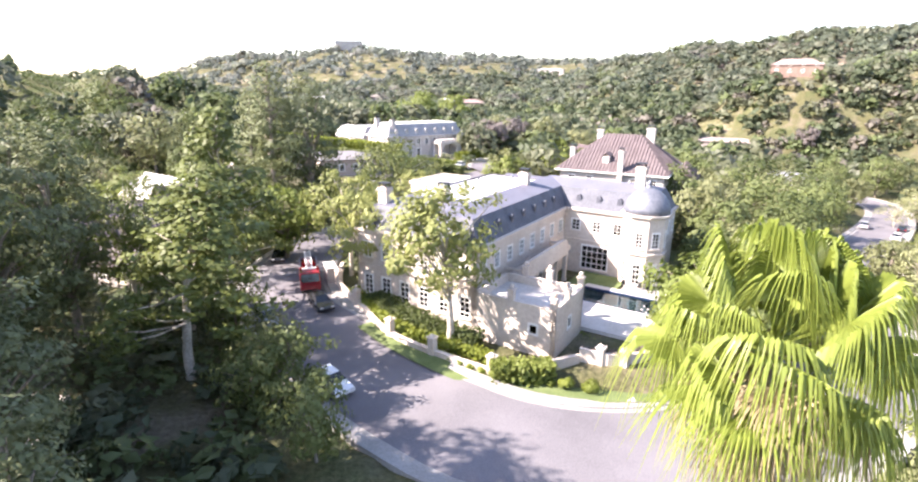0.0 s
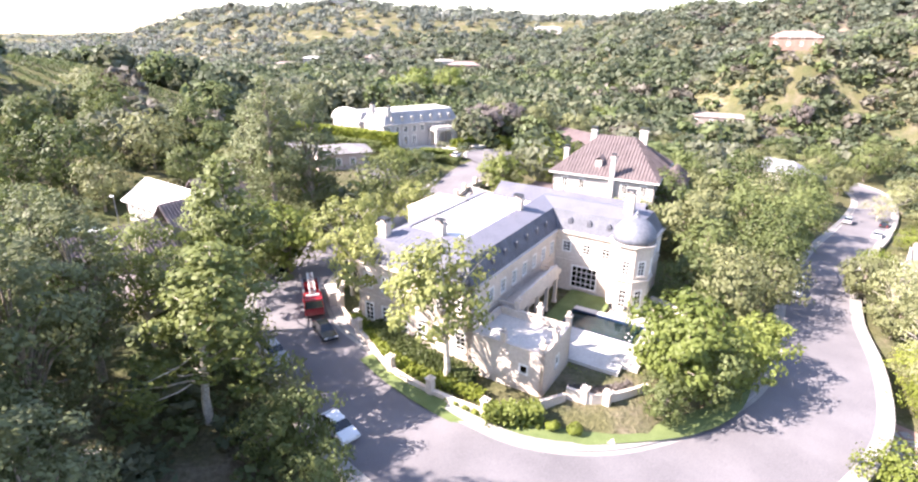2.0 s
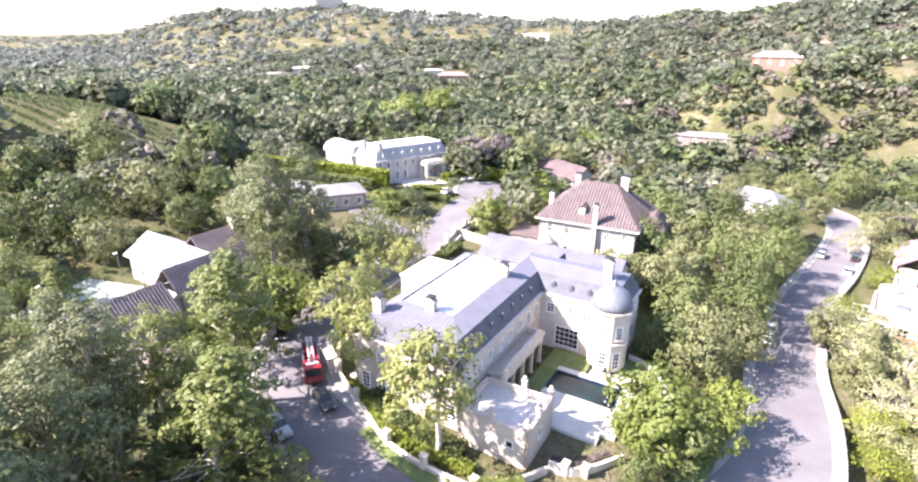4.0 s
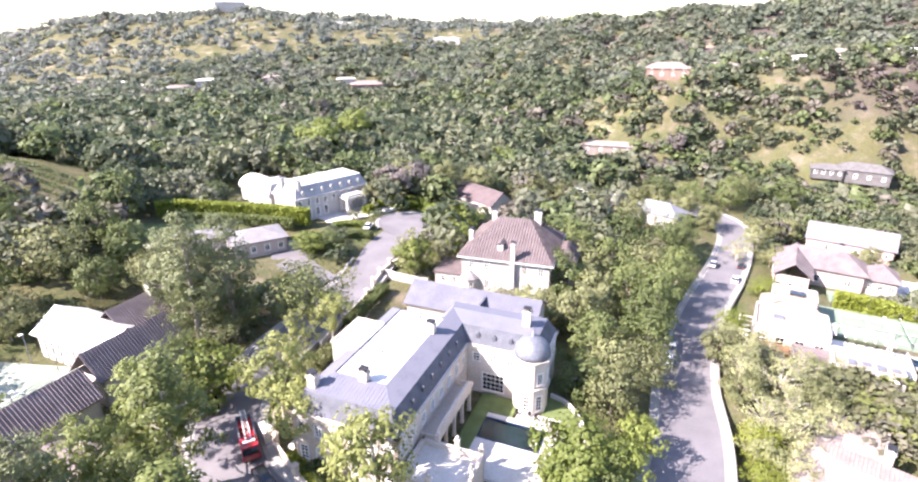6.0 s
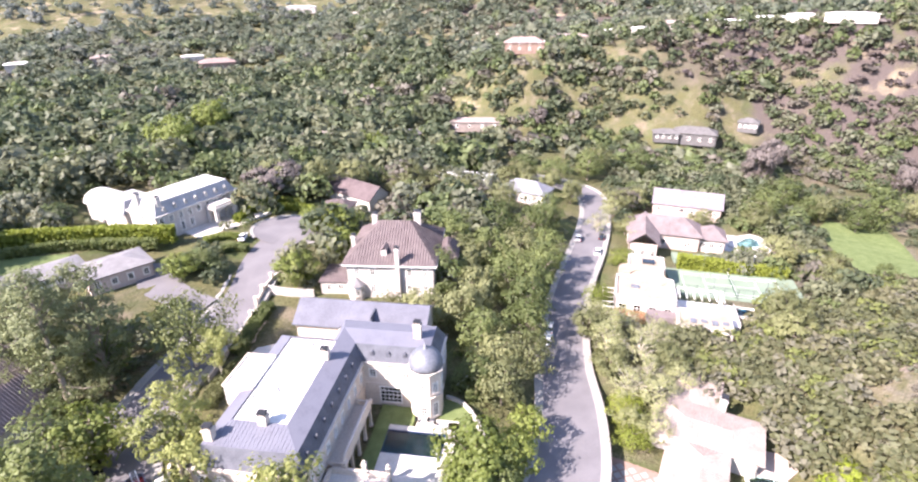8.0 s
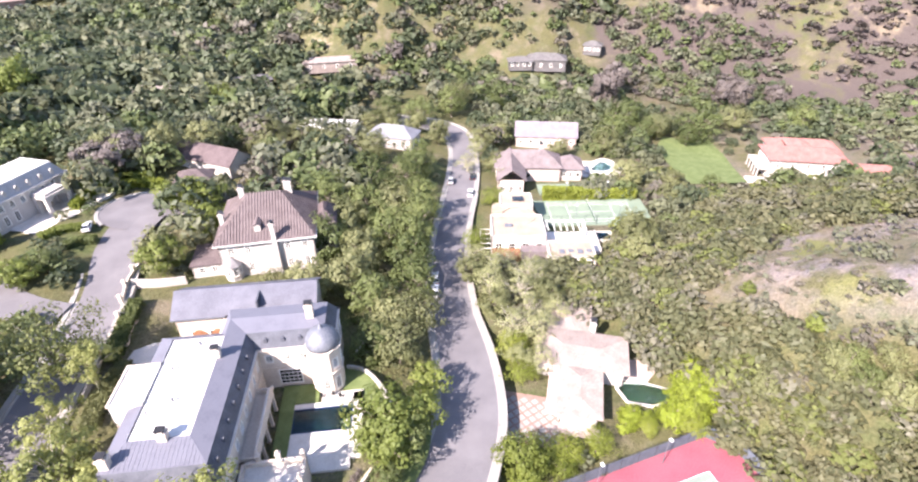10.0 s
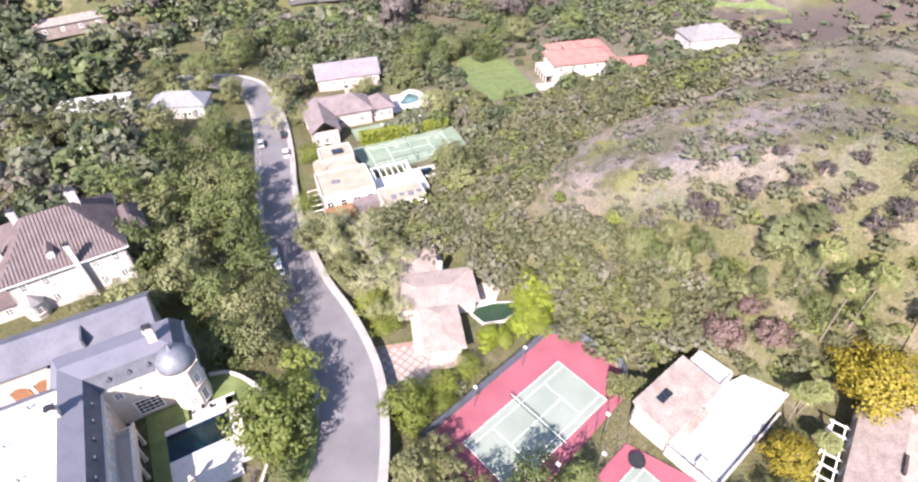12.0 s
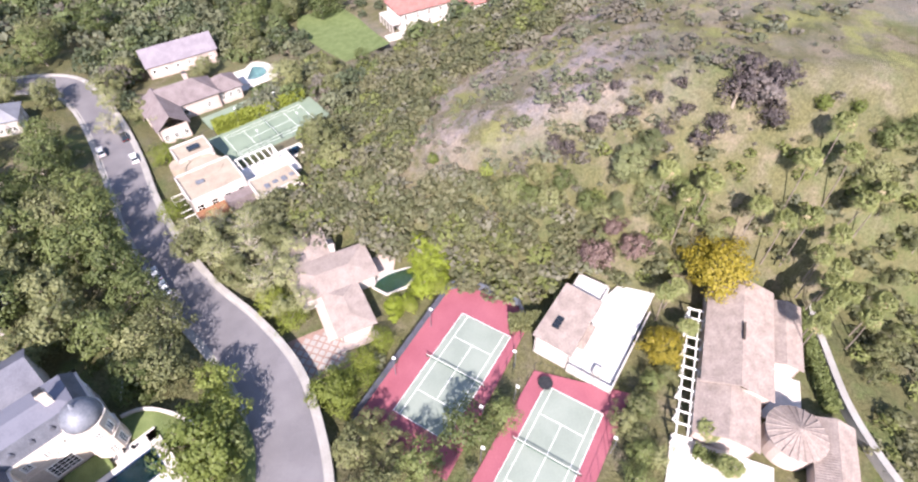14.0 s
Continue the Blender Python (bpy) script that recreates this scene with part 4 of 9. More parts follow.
    for k in range(5):
        y = -17.2 + 3.0 * k
        bm = bmesh.new()
        box(bm, 2.15, 2.55, y - 0.2, y + 0.2, 0.0, 3.6)
        box(bm, 2.08, 2.62, y - 0.27, y + 0.27, 3.3, 3.6)
        box(bm, 2.08, 2.62, y - 0.27, y + 0.27, 0.0, 0.3)
        bmesh.ops.remove_doubles(bm, verts=bm.verts[:], dist=0.001)
        part("pier", bm, LIMESTONE, t)
    bm = bmesh.new()
    side = [(-17.5, 4.0), (-4.2, 4.0), (-4.2, 4.6), (-5.2, 4.9), (-5.6, 5.6), (-6.6, 5.7), (-16.4, 5.7), (-17.0, 5.4), (-17.5, 5.2)]
    fa = [bm.verts.new((2.6, y, z)) for y, z in side]
    fb = [bm.verts.new((2.25, y, z)) for y, z in side]
    bm.faces.new(fa), bm.faces.new(fb[::-1])
    for k in range(len(side)):
        bm.faces.new((fa[k], fb[k], fb[(k + 1) % len(side)], fa[(k + 1) % len(side)]))
    bmesh.ops.recalc_face_normals(bm, faces=bm.faces[:])
    part("gallery_parapet", bm, LIMESTONE, t, "solid limestone gallery parapet with scrolled end")
    balustrade(t, (0.1, -17.4), (2.3, -17.4), 4.0)
    balustrade(t, (0.1, -5.1), (2.3, -5.1), 4.0)
    # the rear range with arched doors
    go = [(-17, 12.3), (7.6, 12.3), (7.6, 21), (-17, 21)]
    walls(t, "rear_wall", go, -1.0, 6.4, LIMESTONE, [(0, 0.14, 1.0, 2.6, 3.0, 1, 1), (0, 0.27, 1.0, 2.6, 3.0, 1, 1)] + [(0, 0.45 + 0.12 * k, 2.2, 1.2, 1.8, 2, 3) for k in range(4)] + [(2, (k + 0.5) / 7, 2.0, 1.1, 1.6, 2, 3) for k in range(7)], 0.35)
    for u in (-13.43, -10.11):
        bm = bmesh.new()
        pts = [(-1.3, 0), (1.3, 0), (1.3, 2.2)] + [(1.3 * math.cos(a), 2.2 + 1.1 * math.sin(a)) for a in np.linspace(0.25, math.pi - 0.25, 7)] + [(-1.3, 2.2)]
        f = [bm.verts.new((u + x, 12.18, z)) for x, z in pts]
        k = [bm.verts.new((u + x, 12.42, z)) for x, z in pts]
        bm.faces.new(f)
        for j in range(len(pts)):
            bm.faces.new((f[(j + 1) % len(pts)], f[j], k[j], k[(j + 1) % len(pts)]))
        part("garage_door", bm, DOOR_WOOD, t, "arched orange wooden garage door")
    q = gable_quads(-17, 7.6, 12.3, 21, 6.4, 9.3, 0.5)
    roof_surface(t, "rear_roof", q, SLATE, 0.2)
    bm = bmesh.new()
    box(bm, -2.4, -2.1, 12.2, 15.6, 6.55, 8.75)
    part("roof_step", bm, DARK_SLATE, t)
    bm = bmesh.new()
    box(bm, -17.5, 8.1, 11.62, 11.78, 6.2, 6.45)
    part("gutter", bm, LEAD, t)
    for u in (-16.95, 7.25):
        bm = bmesh.new()
        vs = [bm.verts.new((u + o, y, z)) for o in (0, 0.3) for y, z in ((12.3, 6.4), (21, 6.4), (16.65, 9.1))]
        bm.faces.new(vs[:3]), bm.faces.new(vs[3:][::-1])
        for k in range(3):
            bm.faces.new((vs[k], vs[3 + k], vs[3 + (k + 1) % 3], vs[(k + 1) % 3]))
        bmesh.ops.recalc_face_normals(bm, faces=bm.faces[:])
        part("gable", bm, LIMESTONE, t)
    return t


def build_garden():
    # terrace with parapet and posts in front of the court
    t = thing("garden_terrace", *at_mansion(0, 0, 0), MT, "pale stone raised terrace with parapet posts above the street", "terrace")
    walls(t, "terrace_wall", rect(0.6, 9.2, -25.0, -17.8), -1.9, 4.6, LIMESTONE, [(0, 0.75, 3.6, 0.9, 1.0, 1, 1), (1, 0.5, 3.4, 0.9, 1.2, 1, 1)], 0.4)
    slab(t, "terrace_floor", rect(1.0, 8.8, -24.6, -18.2), 3.3, 3.7, PAVING)
    for x, y in ((2.8, -17.7), (5.5, -17.7), (8.9, -17.9), (8.9, -21.5), (8.9, -24.7), (4.6, -24.7)):
        bm = bmesh.new()
        box(bm, x - 0.28, x + 0.28, y - 0.28, y + 0.28, 3.7, 5.5)
        box(bm, x - 0.36, x + 0.36, y - 0.36, y + 0.36, 5.5, 5.68)
        lathe(bm, [(0.1, 5.68), (0.24, 5.9), (0.2, 6.1), (0.02, 6.2)], 8, x, y)
        part("post", bm, LIMESTONE, t)
    # front wall of the main block continues as a court wall
    p = thing("court_paving", *at_mansion(0, 0, 0), MT, "pale stone paving round the dark swimming pool", "patio")
    pool = (5.2, 14.6, -10.4, -5.6)
    x0, x1, y0, y1 = pool
    bm = bmesh.new()
    for a in (rect(3.2, x0, -17.3, -4.6), rect(x0, x1, -17.3, y0), rect(x0, x1, y1, -4.6), rect(x1, 16.2, -15.5, -3.0), rect(9.5, 16.2, -4.6, -2.6)):
        (ax, ay), (bx, by) = a[0], a[2]
        box(bm, ax, bx, ay, by, -0.6, 0.06)
    bmesh.ops.remove_doubles(bm, verts=bm.verts[:], dist=0.001)
    part("slab", bm, PAVING, p)
    # paving stones next to the pool
    me = {}
    for i in range(12):
        for j in range(3):
            for (sx, sy, lx, ly) in ((x0, y1, (x1 - x0) / 12, 0.33), ):
                key = (round(lx, 2), ly)
                if key not in me:
                    bm = bmesh.new()
                    box(bm, 0.01, lx - 0.01, 0.01, ly - 0.01, 0.06, 0.085)
                    m2 = bpy.data.meshes.new("paving_stone")
                    bm.to_mesh(m2)
                    bm.free()
                    m2.materials.append(PAVING)
                    me[key] = m2
                o = new("paving_stone", me[key])
                o.parent = p
                o.location = (sx + i * lx, sy + j * ly, 0)
    s = thing("swimming_pool", *at_mansion(0, 0, 0), MT, "dark blue rectangular swimming pool with still water", "pool")
    bm = bmesh.new()
    box(bm, x0, x1, y0, y0 + 0.2, -0.9, 0.04)
    box(bm, x0, x1, y1 - 0.2, y1, -0.9, 0.04)
    box(bm, x0, x0 + 0.2, y0 + 0.2, y1 - 0.2, -0.9, 0.04)
    box(bm, x1 - 0.2, x1, y0 + 0.2, y1 - 0.2, -0.9, 0.04)
    box(bm, x0 + 0.2, x1 - 0.2, y0 + 0.2, y1 - 0.2, -0.9, -0.75)
    bmesh.ops.remove_doubles(bm, verts=bm.verts[:], dist=0.001)
    part("basin", bm, POOL_TILE, s)
    slab(s, "water", rect(x0 + 0.2, x1 - 0.2, y0 + 0.2, y1 - 0.2), -0.3, -0.12, WATER)
    for k in range(4):
        bm = bmesh.new()
        lathe(bm, [(0.12, -0.13), (0.14, -0.1), (0.08, -0.06)], 8, x1 - 0.9 - 0.55 * (k % 2), y0 + 0.9 + 0.5 * k)
        part("fountain_jet", bm, LINE_WHITE, s)
    g = thing("lawn_strip", *at_mansion(0, 0, 0), MT, "mown green lawn strip beside the mansion", "lawn")
    slab(g, "turf", rect(3.0, 5.3, -16.0, -0.3), -0.2, 0.1, LAWN)
    g2 = thing("lawn_strip", *at_mansion(0, 0, 0), MT, "small green lawn corner in the mansion court", "lawn")
    slab(g2, "turf", rect(3.2, 9.0, -4.4, -0.4), -0.2, 0.05, LAWN)
    for u, v, a in ((9.5, -3.6, 20), (11.3, -3.4, -15), (12.6, -3.9, 40)):
        c = thing("garden_chair", *at_mansion(u, v, 0.06), MT + a, "dark metal garden chair on the pool terrace", "chair", "garden chairs")
        bm = bmesh.new()
        box(bm, -0.25, 0.25, -0.25, 0.25, 0.4, 0.45)
        part("seat", bm, IRON, c)
        bm = bmesh.new()
        box(bm, -0.25, 0.25, 0.2, 0.25, 0.45, 0.95)
        part("backrest", bm, IRON, c)
        for sx in (-0.22, 0.22):
            for sy in (-0.22, 0.22):
                bm = bmesh.new()
                box(bm, sx - 0.02, sx + 0.02, sy - 0.02, sy + 0.02, 0, 0.4)
                part("leg", bm, IRON, c)


def forecourt():
    """Pale paving behind and beside the mansion, down to the street."""
    f = thing("forecourt", *at_mansion(0, 0, 0), MT, "pale paved forecourt beside the mansion garages", "paving")
    slab(f, "slab", [(-20.5, 3.6), (-6.6, 3.6), (-6.6, 12.2), (-20.5, 12.2)], -0.8, 0.05, PAVING)
    slab(f, "slab", [(-18.6, -22.0), (-16.8, -22.0), (-16.8, 3.55), (-18.6, 3.55)], -0.9, 0.04, PAVING)
    slab(f, "slab", [(-20.55, 2.0), (-20.55, 12.2), (-22.5, 13.6), (-25.6, 12.0), (-26.4, 7.5), (-25.2, 2.0), (-22.4, -4.0), (-18.65, -9.5), (-18.65, 2.0)], -1.4, 0.03, PAVING)
    slab(f, "slab", [(-9.5, 12.25), (-9.5, 14.2), (-22.4, 13.6), (-20.5, 12.25)], -1.4, 0.045, PAVING)
    for k, (u, v) in enumerate(((-18.4, -3.0), (-18.4, 2.5), (-19.2, -9.0), (-17.6, -15.0))):
        p = thing("planter", *at_mansion(u, v, 0.05), MT, "small round stone planter with clipped shrub", "planter", "forecourt planters")
        bm = bmesh.new()
        lathe(bm, [(0.25, 0), (0.4, 0.45), (0.42, 0.5), (0.34, 0.5), (0.32, 0.42)], 10)
        part("pot", bm, LIMESTONE, p)
        o = new("shrub", bush_mesh(60 + k, LEAF_OAK, 0.5, 0.9, 300, 0.09))
        o.parent, o.location = p, (0, 0, 0.4)


build_mansion()
build_garden()
forecourt()


# ---- street front: walls, pillars, hedges ----
def wall_run(name, pts, h, thick, material, label, category="wall", sink=0.6, level=None):
    """A low wall that follows the ground through the given points."""
    line = spline([(x, y, 0) for x, y in pts], 1.0)[:, :2]
    t = np.gradient(line, axis=0)
    t /= np.linalg.norm(t, axis=1)[:, None]
    nrm = np.stack([t[:, 1], -t[:, 0]], 1) * thick / 2
    z = land(line[:, 0], line[:, 1]) if level is None else np.full(len(line), float(level))
    k = 1.12
    prof = [(-1, -sink), (-1, h - 0.12), (-k, h - 0.12), (-k, h), (k, h), (k, h - 0.12), (1, h - 0.12), (1, -sink)]
    verts = np.concatenate([np.column_stack([line + nrm * a, z + b]) for a, b in prof])
    n, faces = len(line), []
    for i in range(len(prof) - 1):
        for j in range(n - 1):
            a = i * n + j
            faces.append((a, a + n, a + n + 1, a + 1))
    faces.append([i * n for i in range(len(prof))])
    faces.append([i * n + n - 1 for i in range(len(prof))][::-1])
    ob = mesh_object(name, verts, faces, material)
    return tagged(ob, label, category)


def gate_pillar(x, y, z, h=1.9):
    t = thing("gate_pillar", x, y, z, -40, "square limestone pillar with moulded cap on the front wall", "pillar", "front wall pillars")
    bm = bmesh.new()
    box(bm, -0.33, 0.33, -0.33, 0.33, -0.5, h)
    bevel_all(bm, 0.02)
    part("shaft", bm, LIMESTONE, t)
    bm = bmesh.new()
    box(bm, -0.42, 0.42, -0.42, 0.42, h, h + 0.12)
    lathe(bm, [(0.36, h + 0.12), (0.3, h + 0.25), (0.08, h + 0.36)], 4, 0, 0, 45)
    part("cap", bm, LIMESTONE, t)


FRONT = [(-12.2, 70), (-12.0, 64), (-10.4, 60), (-7.6, 54.5), (-4.6, 48.6), (-0.4, 44.4), (4.6, 41.2)]
wall_run("front_wall", FRONT, 0.75, 0.4, LIMESTONE, "low pale limestone garden wall along the street")
for x, y in ((-11.6, 63), (-8.6, 56.3), (-4.4, 48.4), (-0.3, 44.3), (4.8, 41.1)):
    gate_pillar(x, y, height(x, y))
wall_run("garden_wall", [(4.9, 41.1), (9, 41.6), (13.0, 43.2)], 1.4, 0.35, LIMESTONE, "curved pale limestone wall beside the terrace")
wall_run("garden_wall", [(13.2, 43.6), (15.5, 42.6), (18.2, 43.0), (22, 44.6)], 1.9, 0.35, LIMESTONE, "pale limestone wall with the garden gate")
for x, y in ((14.9, 42.9), (17.0, 42.4)):
    gate_pillar(x, y, height(x, y), 2.3)
CURVE = [(30.2, 64.0), (31.7, 62.0), (32.2, 59.4), (32.0, 56.1), (31.4, 53.3), (30.5, 51.0)]
wall_run("curved_wall", CURVE, 1.2, 0.3, STUCCO, "white curving garden wall beside the lawn", sink=2.6, level=5.3)


def corner_lawn():
    """A sloping lawn inside the curving wall, laid on the ground."""
    outer = spline([(x, y, 0) for x, y in CURVE], 0.8)[:, :2]
    inner = np.column_stack([np.linspace(27.4, 26.6, len(outer)), np.linspace(63.0, 53.0, len(outer))])
    n, verts, faces = len(outer), [], []
    for k in range(7):
        for p in inner + (outer - inner) * k / 6 * 0.96:
            verts.append((p[0], p[1], ground_height(p[0], p[1]) + 0.12))
    for k in range(6):
        for j in range(n - 1):
            a = k * n + j
            faces.append((a, a + 1, a + n + 1, a + n))
    return tagged(mesh_object("lawn_corner", verts, faces, LAWN, smooth=True), "green lawn corner inside the curving white wall", "lawn", kind="structure")


corner_lawn()
wall_run("side_wall", [(34.5, 79), (38.5, 73), (36.5, 68), (33, 66)], 2.2, 0.3, STUCCO, "tall white side wall of the mansion court")
gate = thing("garden_gate", 15.95, 42.65, height(16, 42.6), -13, "black iron garden gate between stone pillars", "gate")
bm = bmesh.new()
for z in (0.15, 1.9):
    box(bm, -0.75, 0.75, -0.03, 0.03, z, z + 0.06)
part("rail", bm, IRON, gate)
for k in range(9):
    bm = bmesh.new()
    box(bm, -0.72 + 0.18 * k - 0.015, -0.72 + 0.18 * k + 0.015, -0.015, 0.015, 0.05, 2.1)
    part("bar", bm, IRON, gate)
path_line = spline([(16, 43.5, 1.0), (15.6, 40, 1.0), (15.2, 37.8, 1.1)], 0.8)
ribbon("garden_path", path_line, -path_line[:, 2], path_line[:, 2], PAVING, 0.16, 2, "pale paved garden path from gate to street", "path")

VERGE = spline([(-6.8, 51.4, 0), (-3.6, 47, 0), (0.6, 42.6, 0), (5.0, 39.6, 0), (10, 38.7, 0), (16, 39, 0), (24, 40.4, 0), (30, 43.5, 0), (34.5, 48.5, 0), (38, 53, 0)], 1.0)


def verge():
    c = VERGE[:, :2]
    v, f = [], []
    t = np.gradient(c, axis=0)
    t /= np.linalg.norm(t, axis=1)[:, None]
    nrm = np.stack([t[:, 1], -t[:, 0]], 1)
    n = len(c)
    for k, (d, h) in enumerate(((-1.3, 0.12), (-0.5, 0.26), (0.4, 0.26), (1.35, 0.16))):
        v.append(np.column_stack([c + nrm * d, land(c[:, 0], c[:, 1]) + h]))
    for k in range(3):
        for j in range(n - 1):
            a = k * n + j
            f.append((a, a + n, a + n + 1, a + 1))
    ob = mesh_object("verge", np.concatenate(v), f, LAWN, smooth=True)
    tagged(ob, "narrow green grass verge between kerb and wall", "verge", kind="structure")


verge()
BALL = bush_mesh(11, LEAF_HEDGE, 0.45, 0.8, 700, 0.07)
for j in range(0, len(VERGE) - 24, 1):
    x, y = VERGE[j, 0] + 0.75, VERGE[j, 1] + 0.75
    if j > 20:
        break
    o = new("box_bush", BALL)
    o.matrix_world = pose(x, y, height(x, y) + 0.1, 0, 0, 37 * j)
    tagged(o, "small clipped round box bush along the front wall", "bush", "front wall box bushes")
BIGBALL = bush_mesh(12, LEAF_HEDGE, 0.8, 1.3, 1500, 0.09)
for x, y in ((10.9, 39.3), (12.9, 38.9)):
    o = new("box_bush", BIGBALL)
    o.matrix_world = pose(x, y, height(x, y) + 0.15, 0, 0, 50 * x)
    tagged(o, "large clipped round box bush beside the path", "bush", "path box bushes")


def hedge(name, pts, h, thick, leaf, label, density=420, size=0.13, seed=5):
    """A clipped hedge: a body of leaf sprays along a line, dense towards its faces."""
    rng = np.random.default_rng(seed)
    line = spline([(x, y, 0) for x, y in pts], 0.5)[:, :2]
    t = np.gradient(line, axis=0)
    t /= np.linalg.norm(t, axis=1)[:, None]
    nrm = np.stack([t[:, 1], -t[:, 0]], 1)
    density, size = density * 0.75, size * 1.12
    n = int(density * len(line) * 0.5 * h * thick / 1.2) + 200
    i = rng.integers(0, len(line), n)
    a = np.clip(rng.normal(size=n) * 0.6, -1, 1)
    z = 1 - rng.random(n) ** 1.6
    p = np.column_stack([line[i] + nrm[i] * (a * thick / 2)[:, None] + rng.normal(size=(n, 2)) * 0.12, land(line[i][:, 0], line[i][:, 1]) + z * h])
    v, f = leaf_mesh(rng, p, np.full(n, 0.05), 1, size)
    ob = new(name, raw_mesh(name, v, f, leaf))
    return tagged(ob, label, "hedge")


hedge("hedge", [(-9.2, 60), (-6.6, 54.8), (-3.6, 50), (0.4, 46.4), (4.8, 43.6)], 1.0, 1.6, LEAF_HEDGE, "loose green shrub border behind the front wall", 170, 0.16)
hedge("hedge", [(-6.4, 57.0), (-3.4, 52.4), (0.2, 48.6), (4.0, 46.0)], 1.5, 2.6, LEAF_OAK, "dark lush shrub bed against the mansion front", 130, 0.17, 46)
hedge("hedge", [(4.8, 40.2), (7.5, 40.2), (9.8, 40.6)], 2.0, 1.7, LEAF_BRIGHT, "bright green shrubs beneath the terrace wall", 300, 0.17, 6)
court_line = spline([(12.6, 47.2, 2.0), (16.0, 46.6, 2.2), (20.0, 47.6, 2.4), (23.0, 49.6, 2.0)], 0.8)
ribbon("lower_court", court_line, -court_line[:, 2], court_line[:, 2], PAVING, 0.2, 3, "pale paved lower court behind the garden wall", "patio")
hedge("hedge", [(13.8, 44.6), (17, 44.4), (20.5, 45.6)], 1.3, 1.0, LEAF_RUST, "brown-green clipped hedge inside the garden wall", 320, 0.12, 7)
hedge("hedge", [(13.4, 51.6), (16.5, 47.6), (19.6, 47.4), (20.6, 48.8), (22.2, 48.6)], 0.75, 0.6, LEAF_HEDGE, "low zigzag clipped hedge on the court", 500, 0.1, 8)


# ---- the street's upper end: pillars, walls and hedges ----
wall_run("street_wall", [(-5.4, 87.5), (-0.8, 95.5), (4.0, 103.0)], 1.1, 0.35, LIMESTONE, "low pale limestone wall along the upper street")
wall_run("street_wall", [(6.6, 109.0), (9.4, 114.6), (13.6, 119.6)], 1.5, 0.35, LIMESTONE, "pale limestone wall beside the mansion gates")
wall_run("side_wall", [(9.4, 113.0), (13.5, 110.2), (18.5, 108.0)], 2.0, 0.35, STUCCO, "white wall between mansion and brown-roofed house")
for x, y in ((-1.0, 95.3), (4.4, 103.4), (6.2, 108.4), (8.2, 112.6), (11.0, 117.0), (14.2, 120.4)):
    gate_pillar(x, y, height(x, y), 2.4)
wall_run("garden_steps_wall", [(0.5, 96.5), (3.2, 96.0), (4.6, 99.0), (7.0, 102.5)], 0.4, 0.5, LIMESTONE, "curving pale edging among the street shrubs")
hedge("hedge", [(0.2, 93.0), (2.6, 97.0), (5.8, 102.8), (8.4, 106.6)], 1.8, 2.6, LEAF_OAK, "dark green shrubs between street wall and forecourt", 150, 0.22, 31)
hedge("hedge", [(-6.2, 80.0), (-4.0, 84.0), (-0.6, 88.0), (2.0, 90.5)], 1.6, 2.6, LEAF_OLIVE, "loose olive shrubs beside the mansion drive", 150, 0.22, 32)
hedge("hedge", [(-47, 151), (-40, 153), (-30, 152), (-20, 150), (-8, 145)], 4.4, 3.0, LEAF_HEDGE, "tall clipped green hedge behind the bungalow", 40, 0.34, 33)
hedge("hedge", [(-44, 147), (-34, 149), (-24, 147.5), (-12, 143.5)], 2.4, 2.2, LEAF_OAK, "dark clipped hedge behind the bungalow lawn", 36, 0.3, 34)
hedge("hedge", [(-1.0, 141.5), (3.5, 142.5), (7.5, 141.0)], 1.4, 2.2, LEAF_BRIGHT, "bright yellow-green hedge before the white house", 160, 0.22, 35)
hedge("hedge", [(2.0, 134.5), (5.5, 135.5), (8.0, 133.8)], 1.5, 2.0, LEAF_OAK, "dark clipped hedge at the kerb", 160, 0.22, 36)
hedge("hedge", [(8.0, 152.5), (11.0, 157.0), (16.0, 159.5), (23.0, 159.0), (29.5, 155.0)], 2.2, 2.2, LEAF_HEDGE, "yellow-green hedge curving round the turning place", 60, 0.28, 37)
hedge("hedge", [(12.0, 163.5), (20.0, 164.5), (29.0, 161.0)], 2.6, 2.0, LEAF_BRIGHT, "tall bright green hedge behind the turning place", 50, 0.3, 38)
ribbon("bungalow_lawn", spline([(-50, 141, 4.5), (-40, 142.5, 5), (-31, 142, 4.0)], 1.5), -4.5, 4.5, LAWN, 0.12, 4, "small mown lawn behind the bungalow", "lawn", True)
drive_line = spline([(-3.5, 112, 3.0), (-8.5, 118, 3.5), (-12.5, 126, 4.2), (-10.5, 134, 4)], 1.2)
ribbon("driveway", drive_line, -drive_line[:, 2], drive_line[:, 2], ASPHALT, 0.14, 4, "shaded asphalt drive beside the bungalow", "driveway", True)


